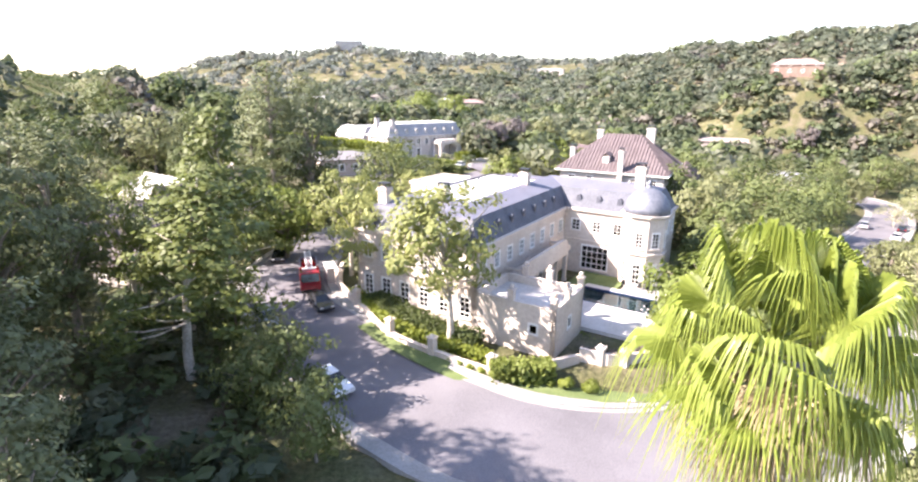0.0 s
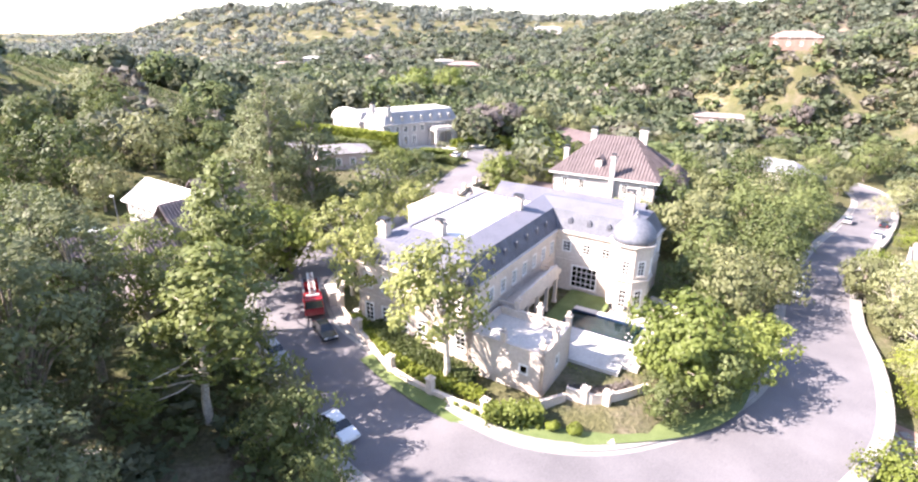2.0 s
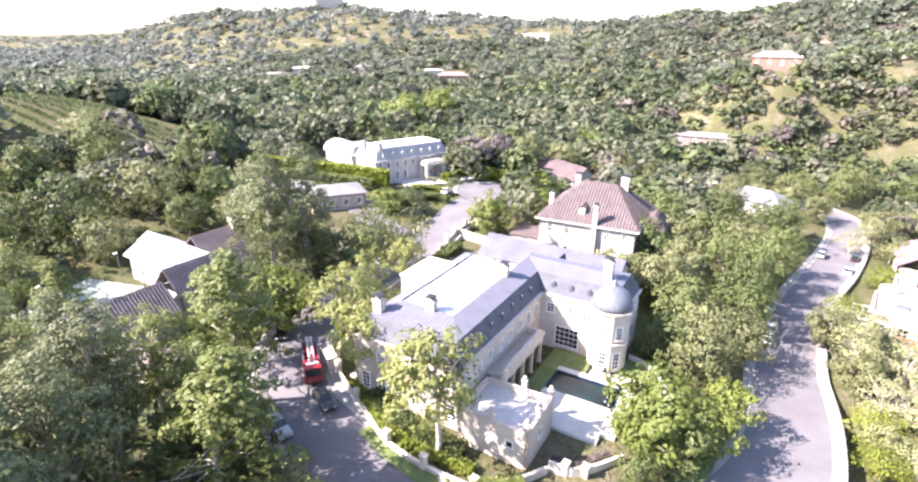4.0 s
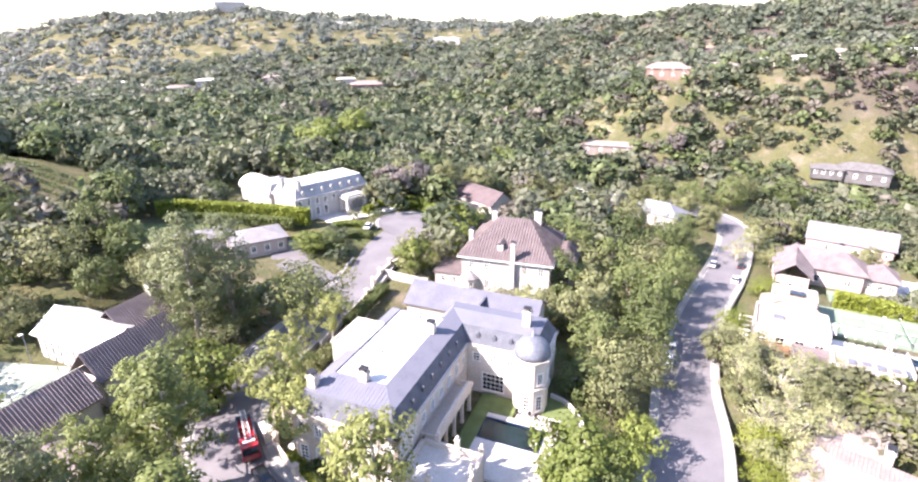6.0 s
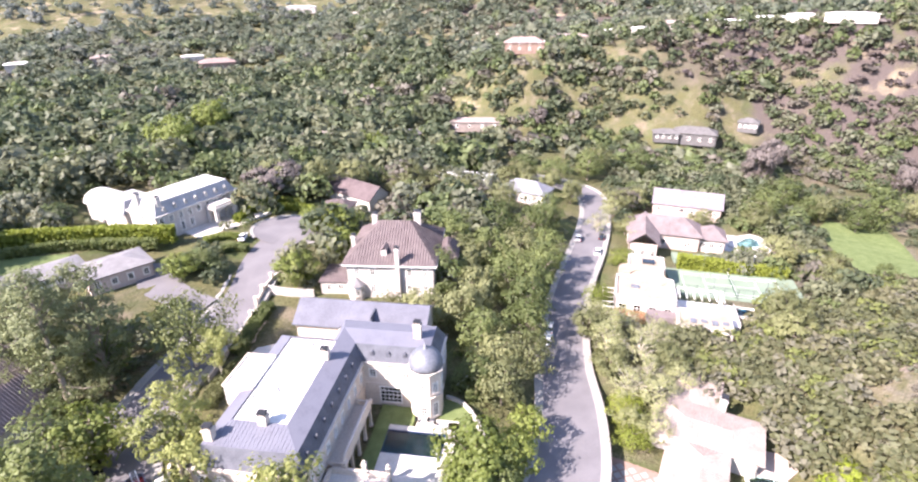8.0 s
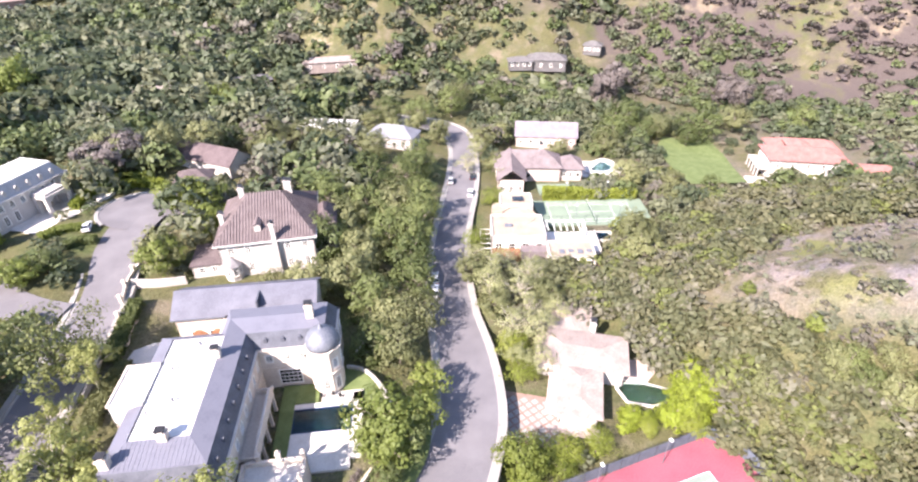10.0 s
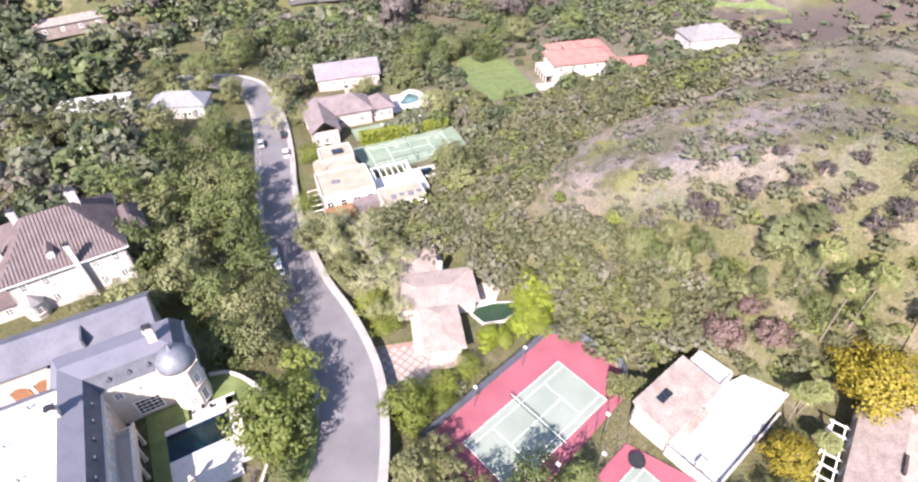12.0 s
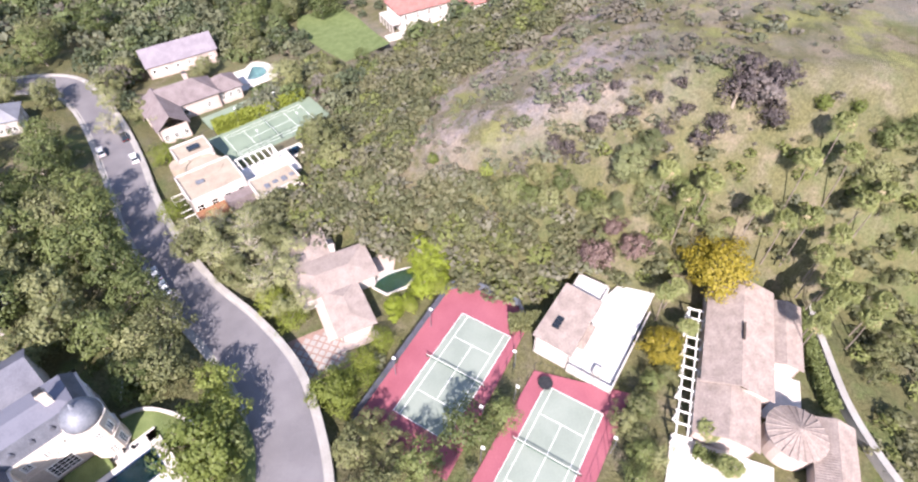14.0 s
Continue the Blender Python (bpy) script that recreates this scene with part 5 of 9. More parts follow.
# stepping stones down the shady bank
steps = thing("garden_steps", -26.1, 32.4, 0, 0, "rough pale stone steps down the shady bank", "steps")
rng = np.random.default_rng(77)
for k in range(14):
    yy = 29.0 + 0.5 * k
    xx = -26.6 + 0.9 * math.sin(0.35 * k)
    bm = bmesh.new()
    w, d = 0.75 + 0.3 * rng.random(), 0.2 + 0.04 * rng.random()
    box(bm, -w, w, -d, d, -0.5, 0.12 + 0.05 * rng.random())
    bevel_all(bm, 0.04)
    o = part("stone_step", bm, LIMESTONE, steps)
    o.matrix_local = pose(xx + 26.1, yy - 32.4, height(xx, yy), 0, 0, 14 * math.cos(0.35 * k) + 8 * rng.normal())


# ---- vehicles ----
def paint(name, col):
    m = bpy.data.materials.new(name)
    m.use_nodes = True
    p = m.node_tree.nodes["Principled BSDF"]
    p.inputs["Base Color"].default_value = (*col, 1)
    p.inputs["Roughness"].default_value = 0.25
    p.inputs["Coat Weight"].default_value = 0.6
    return m


PAINTS = {"white": paint("white_car_paint", (0.75, 0.75, 0.76)), "black": paint("black_car_paint", (0.02, 0.02, 0.024)), "red": paint("red_truck_paint", (0.26, 0.016, 0.024)), "silver": paint("silver_car_paint", (0.4, 0.41, 0.43))}
TYRE = surface("tyre_rubber", (0.015, 0.015, 0.015), (0.03, 0.03, 0.03), 0.9, 3, 12, 0.1)
DARK_GLASS = paint("tinted_car_glass", (0.015, 0.02, 0.025))
LAMP_GLASS = paint("headlamp_lens", (0.6, 0.6, 0.6))
TAIL_RED = paint("tail_lamp_lens", (0.35, 0.01, 0.01))


def wheels(t, xs, half, r=0.34):
    for x in xs:
        for s in (-1, 1):
            bm = bmesh.new()
            lathe(bm, [(r * 0.6, -0.1), (r, -0.1), (r, 0.1), (r * 0.6, 0.1)], 16)
            bmesh.ops.transform(bm, matrix=pose(x, s * half, r, 90), verts=bm.verts[:])
            w = part("wheel", bm, TYRE, t)
            bm = bmesh.new()
            lathe(bm, [(r * 0.58, -0.11), (r * 0.3, -0.12), (r * 0.3, 0.12), (r * 0.58, 0.11)], 10)
            bmesh.ops.transform(bm, matrix=pose(x, s * half, r, 90), verts=bm.verts[:])
            part("rim", bm, LEAD, w)


def sweep_profile(bm, prof, half_low, half_high, z_low, z_high):
    """A car body from its side profile, narrowed towards the top."""
    def half(z):
        return half_low + (half_high - half_low) * max(0, min(1, (z - z_low) / (z_high - z_low)))
    a = [bm.verts.new((x, -half(z), z)) for x, z in prof]
    b = [bm.verts.new((x, half(z), z)) for x, z in prof]
    bm.faces.new(a)
    bm.faces.new(b[::-1])
    for i in range(len(prof)):
        j = (i + 1) % len(prof)
        bm.faces.new((a[j], a[i], b[i], b[j]))
    bmesh.ops.recalc_face_normals(bm, faces=bm.faces[:])


def car(x, y, turn, colour, label, suv=False):
    t = thing("car", x, y, height(x, y) + 0.02, turn, label, "car", "parked cars")
    k = 0.25 if suv else 0.0
    bm = bmesh.new()
    sweep_profile(bm, [(-2.2, 0.3), (2.2, 0.3), (2.3, 0.55), (2.2, 0.78 + k), (1.1, 0.95 + k), (-1.9, 1.0 + k), (-2.25, 0.9 + k), (-2.3, 0.5)], 0.9, 0.84, 0.5, 1.1)
    bevel_all(bm, 0.05)
    body = part("body", bm, PAINTS[colour], t)
    bm = bmesh.new()
    sweep_profile(bm, [(1.05, 0.96 + k), (0.35, 1.4 + k), (-1.2, 1.43 + k), (-1.85, 1.01 + k)], 0.82, 0.62, 0.95 + k, 1.45 + k)
    part("cabin_glass", bm, DARK_GLASS, t, "dark tinted car glass")
    bm = bmesh.new()
    sweep_profile(bm, [(0.3, 1.41 + k), (-1.15, 1.44 + k), (-1.2, 1.48 + k), (0.2, 1.47 + k)], 0.63, 0.6, 1.4 + k, 1.5 + k)
    part("roof", bm, PAINTS[colour], t)
    wheels(t, (-1.35, 1.4), 0.8)
    for s in (-1, 1):
        bm = bmesh.new()
        box(bm, 2.18, 2.29, s * 0.62 - 0.2, s * 0.62 + 0.2, 0.62, 0.76)
        part("headlight", bm, LAMP_GLASS, t)
        bm = bmesh.new()
        box(bm, -2.31, -2.2, s * 0.64 - 0.18, s * 0.64 + 0.18, 0.72, 0.88)
        part("tail_light", bm, TAIL_RED, t)
    return t


car(-8.6, 39.3, -51, "white", "white parked saloon car beside the shady bank")
car(-12.6, 56.4, -62, "black", "black parked car behind the red fire engine")
car(-17.2, 51.5, -55, "silver", "silver parked car half under the trees", True)
car(-21.6, 73.5, -80, "black", "dark parked car in the shade of the street")
for x, y, a, c, l in ((99.3, 105.2, 45, "white", "white parked car at the kerb of the long street"), (108.2, 113.7, 46, "black", "black parked car at the kerb of the long street"),
                      (100.6, 115.6, 46, "silver", "silver parked car at the shady kerb"), (61.4, 77.0, 50, "silver", "silver parked car under the tree row"), (58.2, 73.2, 50, "white", "white parked car under the tree row"),
                      (8.0, 141.0, 70, "white", "white car parked at the turning circle")):
    car(x, y, a, c, l)


def fire_engine(x, y, turn):
    t = thing("fire_engine", x, y, height(x, y) + 0.02, turn, "red fire engine with ladder and equipment bed on the street", "fire engine")
    bm = bmesh.new()
    sweep_profile(bm, [(1.8, 0.55), (4.1, 0.55), (4.2, 1.5), (3.95, 2.7), (1.8, 2.75)], 1.2, 1.12, 0.6, 2.8)
    bevel_all(bm, 0.06)
    cab = part("cab", bm, PAINTS["red"], t)
    bm = bmesh.new()
    sweep_profile(bm, [(4.22, 1.6), (4.0, 2.5), (3.96, 2.5), (4.16, 1.6)], 1.05, 1.0, 1.6, 2.5)
    part("windscreen", bm, DARK_GLASS, cab)
    bm = bmesh.new()
    box(bm, -4.2, 1.7, -1.2, 1.2, 0.5, 1.6)
    bevel_all(bm, 0.04)
    part("body", bm, PAINTS["red"], t)
    bm = bmesh.new()
    for s in (-1, 1):
        box(bm, -4.0, 1.5, s * 1.05 - 0.1, s * 1.05 + 0.1, 1.6, 2.2)
    box(bm, -4.0, -3.8, -0.95, 0.95, 1.6, 2.2)
    part("locker", bm, LEAD, t, "bare metal equipment lockers")
    bm = bmesh.new()
    for s in (-0.35, 0.35):
        box(bm, -4.1, 2.6, s - 0.05, s + 0.05, 2.8, 2.92)
    for k in range(14):
        box(bm, -4.0 + 0.48 * k, -3.95 + 0.48 * k, -0.35, 0.35, 2.83, 2.89)
    part("ladder", bm, LINE_WHITE, t)
    bm = bmesh.new()
    box(bm, -2.6, -1.0, -0.8, 0.8, 1.6, 2.3)
    part("pump_box", bm, PAINTS["red"], t)
    bm = bmesh.new()
    box(bm, 2.8, 3.2, -0.8, 0.8, 2.75, 2.95)
    part("light_bar", bm, LAMP_GLASS, cab)
    wheels(t, (-2.6, -1.5, 3.0), 1.02, 0.5)


fire_engine(-15.4, 64.0, -76)
bin_spot = (-12.9, 64.5)
b = thing("delivery_box", *bin_spot, height(*bin_spot), -70, "tall beige metal cabinet standing at the kerb", "cabinet")
bm = bmesh.new()
box(bm, -1.3, 1.3, -0.6, 0.6, 0, 2.1)
bevel_all(bm, 0.04)
part("body", bm, STUCCO, b)
bm = bmesh.new()
box(bm, -1.4, 1.4, -0.7, 0.7, 2.1, 2.2)
part("lid", bm, WHITE_WOOD, b)


# ---- neighbouring houses, courts and pools ----
def tennis_court(x, y, z, turn, half_l, half_w, ground_mat, play_mat, label, outline=None, fence=True, windscreen=None):
    t = thing("tennis_court", x, y, z, turn, label, "tennis court")
    o = outline or rect(-half_l, half_l, -half_w, half_w)
    slab(t, "apron", o, -0.4, 0.0, ground_mat)
    slab(t, "playing_area", rect(-11.885, 11.885, -5.485, 5.485), -0.1, 0.012, play_mat)
    w = 0.1

    def line(a, b, c, d):
        bm = bmesh.new()
        box(bm, a, b, c, d, 0.008, 0.018)
        part("line", bm, LINE_WHITE, t)
    for s in (-1, 1):
        line(-11.885, 11.885, s * 5.435 - w / 2, s * 5.435 + w / 2)
        line(-11.785, 11.785, s * 4.115 - w / 2, s * 4.115 + w / 2)
        line(s * 11.835 - w / 2, s * 11.835 + w / 2, -5.38, 5.38)
        line(s * 6.4 - w / 2, s * 6.4 + w / 2, -4.06, 4.06)
    line(-6.35, 6.35, -w / 2, w / 2)
    bm = bmesh.new()
    for k in range(6):
        box(bm, -0.012, 0.012, -6.1, 6.1, 0.1 + 0.16 * k, 0.115 + 0.16 * k)
    for k in range(49):
        box(bm, -0.008, 0.008, -6.0 + 0.25 * k - 0.012, -6.0 + 0.25 * k + 0.012, 0.1, 0.95)
    net = part("net", bm, FABRIC, t, "dark sagging court net")
    bm = bmesh.new()
    box(bm, -0.03, 0.03, -6.1, 6.1, 0.95, 1.03)
    part("net_tape", bm, LINE_WHITE, net)
    for s in (-1, 1):
        bm = bmesh.new()
        lathe(bm, [(0.06, 0), (0.06, 1.1)], 8, 0, s * 6.2)
        part("net_post", bm, IRON, t)
    if fence:
        n = len(o)
        for i in range(n):
            p, q = Vector((*o[i], 0)), Vector((*o[(i + 1) % n], 0))
            d = q - p
            k = max(1, round(d.length / 3.2))
            for j in range(k):
                bm = bmesh.new()
                c = p + d * (j / k)
                lathe(bm, [(0.045, -0.3), (0.045, 3.0)], 6, c.x, c.y)
                part("fence_post", bm, IRON, t)
            m = pose(p.x, p.y, 0, 0, 0, math.degrees(math.atan2(d.y, d.x)))
            bm = bmesh.new()
            box(bm, 0, d.length, -0.02, 0.02, 2.92, 2.97, m)
            part("fence_rail", bm, IRON, t)
            if windscreen and i in windscreen:
                bm = bmesh.new()
                box(bm, 0.05, d.length - 0.05, -0.015, 0.015, 0.05, 2.6, m)
                part("windscreen", bm, WINDCLOTH, t, "grey windscreen cloth on the court fence")
    for x0, y0 in ((-6, -half_w + 0.1), (6, -half_w + 0.1), (-6, half_w - 0.1), (6, half_w - 0.1)):
        bm = bmesh.new()
        lathe(bm, [(0.06, 0), (0.06, 6.0)], 6, x0, y0)
        pole = part("lamp_pole", bm, LEAD, t)
        s = -1 if y0 > 0 else 1
        bm = bmesh.new()
        box(bm, x0 - 0.22, x0 + 0.22, min(y0, y0 + s * 0.6), max(y0, y0 + s * 0.6), 6.0, 6.14)
        part("lamp_head", bm, LINE_WHITE, pole)
    return t


tennis_court(49.0, 11.9, 0.0, 157.3, 17.2, 9.2, COURT_RED, COURT_GREEN, "red and grey-green tennis court with fence and lamps", [(17.2, -10.2), (17.2, 8.8), (-15.5, 7.2), (-19.0, 3.4), (-18.4, -7.5), (-15.5, -10.8)], windscreen=(2, 3, 4, 5))
c2 = tennis_court(35.6, -5.2, 0.0, 157.3, 17.0, 9.0, COURT_RED, COURT_GREEN, "red and grey-green tennis court beside the white house", [(17.0, -8.6), (17.0, 8.8), (-18.0, 8.3), (-13.4, -8.5)])
FARGREEN = surface("pale_green_court_paint", (0.145, 0.195, 0.145), (0.20, 0.25, 0.19), 0.8, 0.2, 4.0, 0.03)
tennis_court(118.5, 75.2, -2.0, -41, 16.5, 7.2, FARGREEN, FARGREEN, "pale green tennis court behind a tall hedge")
PALECOURT = surface("bleached_green_court", (0.21, 0.25, 0.20), (0.29, 0.32, 0.265), 0.8, 0.3, 3.0, 0.03)
tennis_court(-50.5, 83.0, 7.0, -20, 14.0, 7.5, PALECOURT, PALECOURT, "bleached green tennis court beside the white house", fence=False)

hoop = thing("round_trampoline", 48.6, -4.6, 0.0, 0, "round black trampoline standing on the red court", "trampoline")
bm = bmesh.new()
lathe(bm, [(1.25, 0.7), (1.35, 0.75), (1.35, 0.82), (1.2, 0.82)], 24)
part("rim", bm, IRON, hoop)
bm = bmesh.new()
lathe(bm, [(1.22, 0.76), (1.2, 0.78)], 24)
part("mat", bm, FABRIC, hoop)
for k in range(6):
    bm = bmesh.new()
    lathe(bm, [(0.03, 0), (0.03, 0.75)], 6, 1.2 * math.cos(k * 1.047), 1.2 * math.sin(k * 1.047))
    part("leg", bm, IRON, hoop)


def basin_pool(x, y, z, turn, outline, tile, label, deck=0.7):
    t = thing("swimming_pool", x, y, z, turn, label, "pool")
    cx, cy = sum(p[0] for p in outline) / len(outline), sum(p[1] for p in outline) / len(outline)
    outer = [(p[0] + deck * (p[0] - cx) / math.hypot(p[0] - cx, p[1] - cy), p[1] + deck * (p[1] - cy) / math.hypot(p[0] - cx, p[1] - cy)) for p in outline]
    bm = bmesh.new()
    a, b = [bm.verts.new((*p, 0.12)) for p in outline], [bm.verts.new((*p, 0.12)) for p in outer]
    c, d = [bm.verts.new((*p, -0.5)) for p in outline], [bm.verts.new((*p, -0.5)) for p in outer]
    n = len(outline)
    for i in range(n):
        j = (i + 1) % n
        bm.faces.new((a[i], b[i], b[j], a[j])), bm.faces.new((b[i], d[i], d[j], b[j])), bm.faces.new((a[j], c[j], c[i], a[i]))
    bmesh.ops.recalc_face_normals(bm, faces=bm.faces[:])
    part("coping", bm, PAVING, t)
    slab(t, "basin", outline, -0.6, -0.45, tile)
    slab(t, "water", [(cx + (p[0] - cx) * 0.995, cy + (p[1] - cy) * 0.995) for p in outline], -0.2, -0.02, CLEAR_WATER)
    return t


def brown_house():
    t = thing("villa", 34.2, 105.2, 6.4, -31, "white stucco villa with steep brown tiled hip roof", "house")
    ops = [(0, x, z + 1.5, 1.2, h, 2, 4) for x in (0.12, 0.3, 0.72, 0.9) for z, h in ((0.9, 2.2), (5.2, 1.9))]
    ops += [(1, (k + 0.5) / 3, z + 1.5, 1.2, 1.9, 2, 3) for k in range(3) for z in (0.9, 5.2)] + [(3, (k + 0.5) / 3, z + 1.5, 1.2, 1.9, 2, 3) for k in range(3) for z in (0.9, 5.2)]
    walls(t, "wall", rect(-7.0, 12.5, -5.5, 14.0), -1.5, 8.2, STUCCO, ops)
    a, b, c, d = (-7.7, -6.2, 8.2), (13.2, -6.2, 8.2), (13.2, 14.7, 8.2), (-7.7, 14.7, 8.2)
    e, f = (-0.6, 4.6, 14.4), (6.2, 4.6, 14.4)
    q = [[a, b, f, e], [b, c, f], [c, d, e, f], [d, a, e]]
    r = roof_surface(t, "roof", q, BROWN_TILE)
    tile_ribs(r, q, BROWN_TILE, 0.62, 0.16)
    bm = bmesh.new()
    for x0, x1, y0, y1 in ((-7.8, 13.3, -6.3, -6.12), (-7.8, 13.3, 14.62, 14.8), (-7.8, -7.62, -6.12, 14.62), (13.12, 13.3, -6.12, 14.62)):
        box(bm, x0, x1, y0, y1, 7.9, 8.15)
    bmesh.ops.remove_doubles(bm, verts=bm.verts[:], dist=0.002)
    part("gutter", bm, WHITE_WOOD, t)
    chimney(t, 4.6, -5.9, -1, 12.4, 0.9, 0.9, STUCCO)
    chimney(t, -6.6, 1.5, 6, 11.8, 1.0, 1.0, STUCCO)
    chimney(t, -2.4, 6.4, 9, 15.2, 1.2, 1.0, STUCCO)
    chimney(t, 7.6, 6.6, 9, 15.8, 1.6, 1.2, STUCCO)
    # small dormer on the front slope
    bm = bmesh.new()
    box(bm, 0.7, 2.0, -4.0, -1.0, 9.2, 10.9)
    d = part("dormer", bm, STUCCO, t)
    roof_surface(d, "dormer_roof", gable_quads(0.7, 2.0, -4.0, -1.0, 10.9, 11.5, 0.15, "y"), BROWN_TILE, 0.1)
    # a lower wing to the side and a bay in front
    walls(t, "wing_wall", rect(12.5, 17.0, 1.0, 9.0), -1.5, 6.8, STUCCO, [(0, 0.5, 2.4, 2.4, 2.2, 4, 3), (1, 0.3, 2.4, 1.2, 2, 2, 3), (1, 0.7, 2.4, 1.2, 2, 2, 3), (0, 0.5, 6.0, 1.4, 1.8, 2, 3)], 0.3)
    q = hip_quads(12.6, 17.0, 1.0, 9.0, 6.8, 9.6, 0.5)
    w = roof_surface(t, "wing_roof", q, BROWN_TILE)
    tile_ribs(w, q, BROWN_TILE, 0.62, 0.14)
    bay = [(-5.0 + 1.9 * math.cos(radians(a)), -5.5 + 1.9 * math.sin(radians(a))) for a in (180, 225, 270, 315, 360)]
    walls(t, "bay_wall", bay, -1.5, 3.2, STUCCO, [(k, 0.5, 2.4, 0.9, 1.7, 2, 3) for k in range(4)], 0.2)
    bm = bmesh.new()
    top = bm.verts.new((-5.0, -5.6, 4.9))
    ring = [bm.verts.new((-5.0 + 2.2 * math.cos(radians(a)), -5.5 + 2.2 * math.sin(radians(a)), 3.2)) for a in (180, 225, 270, 315, 360)]
    for i in range(4):
        bm.faces.new((ring[i], ring[i + 1], top))
    part("bay_roof", bm, GREY_SHINGLE, t)
    p = slab(t, "lower_roof", rect(-14.0, -7.1, -4.5, 4.5), 2.6, 2.9, BROWN_TILE)
    walls(t, "lower_wall", rect(-13.7, -7.1, -4.2, 4.2), -1.5, 2.6, STUCCO, [(0, 0.3, 2.2, 1.2, 1.4, 2, 2), (0, 0.7, 2.2, 1.2, 1.4, 2, 2)], 0.25)
    return t


def white_house():
    t = thing("chateau", -4.0, 161.0, 9.6, 33, "white chateau with grey mansard roof and columned portico", "house")
    ops = [(0, (k + 0.5) / 9, z + 1.5, 1.2, h, 2, 4) for k in range(9) for z, h in ((0.8, 2.4), (4.3, 1.7)) if not (k == 4 and z < 1)]
    ops += [(3, (k + 0.5) / 3, z + 1.5, 1.2, 1.8, 2, 3) for k in range(3) for z in (0.9, 4.2)] + [(1, (k + 0.5) / 3, z + 1.5, 1.2, 1.8, 2, 3) for k in range(3) for z in (0.9, 4.2)]
    walls(t, "wall", rect(-12.5, 12.5, -6, 6), -1.5, 6.6, STUCCO, ops)
    bm = bmesh.new()
    for x0, x1, y0, y1 in ((-13, 13, -6.5, -6.02), (-13, 13, 6.02, 6.5), (-13, -12.52, -6.02, 6.02), (12.52, 13, -6.02, 6.02)):
        box(bm, x0, x1, y0, y1, 6.3, 6.75)
    bmesh.ops.remove_doubles(bm, verts=bm.verts[:], dist=0.002)
    part("cornice", bm, STUCCO, t)
    o, i = rect(-12.6, 12.6, -6.1, 6.1), rect(-11.0, 11.0, -4.5, 4.5)
    slopes = [[(*o[k], 6.6), (*o[(k + 1) % 4], 6.6), (*i[(k + 1) % 4], 9.9), (*i[k], 9.9)] for k in range(4)]
    r = roof_surface(t, "roof", slopes, PALE_SHINGLE)
    slab(r, "roof_deck", rect(-11.1, 11.1, -4.6, 4.6), 9.7, 10.0, WHITE_ROOF)
    for k in range(7):
        x = -9.6 + 3.2 * k
        bm = bmesh.new()
        box(bm, x - 0.4, x + 0.4, -5.8, -4.6, 7.2, 8.3)
        lathe(bm, [(0.4, -5.8), (0.4, -4.7)], 12)
        d = part("dormer", bm, STUCCO, t)
        for v in d.data.vertices:
            if v.index >= 8:
                v.co = Vector((x + v.co.x, v.co.z, 8.3 + v.co.y * 0.9))
    chimney(t, -10.2, -4.6, 3, 11.3, 1.1, 1.0, STUCCO)
    chimney(t, -11.5, 2.0, 6, 11.5, 1.1, 1.0, STUCCO)
    # wings running back from the west end
    walls(t, "wing_wall", rect(-13.5, -3.5, 6.05, 17.0), -3.5, 5.6, STUCCO, [(3, (k + 0.5) / 4, z + 3.5, 1.1, 1.6, 2, 3) for k in range(4) for z in (0.7, 3.5)] + [(2, 0.5, 4.5, 1.2, 1.8, 2, 3)])
    o, i = rect(-14.0, -3.0, 6.1, 17.4), rect(-12.0, -5.0, 7.6, 15.4)
    roof_surface(t, "wing_roof", [[(*o[k], 5.6), (*o[(k + 1) % 4], 5.6), (*i[(k + 1) % 4], 8.6), (*i[k], 8.6)] for k in range(4)] + [[(*p, 8.6) for p in i]], PALE_SHINGLE)
    walls(t, "pavilion_wall", rect(-12.5, -4.5, 17.05, 27.0), -3.5, 4.8, STUCCO, [(3, (k + 0.5) / 3, 4.3, 1.2, 1.7, 2, 3) for k in range(3)])
    bm = bmesh.new()
    n = 10
    arc = [(-13.0 + 4.5 * (1 - math.cos(math.pi * k / n)), 4.8 + 3.2 * math.sin(math.pi * k / n)) for k in range(n + 1)]
    ends = [[bm.verts.new((x, y, z)) for x, z in arc] for y in (16.9, 27.4)]
    for k in range(n):
        bm.faces.new((ends[0][k + 1], ends[0][k], ends[1][k], ends[1][k + 1]))
    bm.faces.new(ends[0]), bm.faces.new(ends[1][::-1])
    part("pavilion_roof", bm, WHITE_ROOF, t, "curved white barrel roof")
    # portico
    slab(t, "portico_roof", rect(1.6, 8.6, -10.6, -6.2), 4.3, 5.0, STUCCO)
    slab(t, "portico_attic", rect(2.2, 8.0, -10.0, -6.2), 5.0, 5.5, STUCCO)
    for x in (2.1, 8.1):
        for y in (-10.1, -6.9):
            bm = bmesh.new()
            box(bm, x - 0.45, x + 0.45, y - 0.45, y + 0.45, -0.6, 4.3)
            part("pier", bm, STUCCO, t)
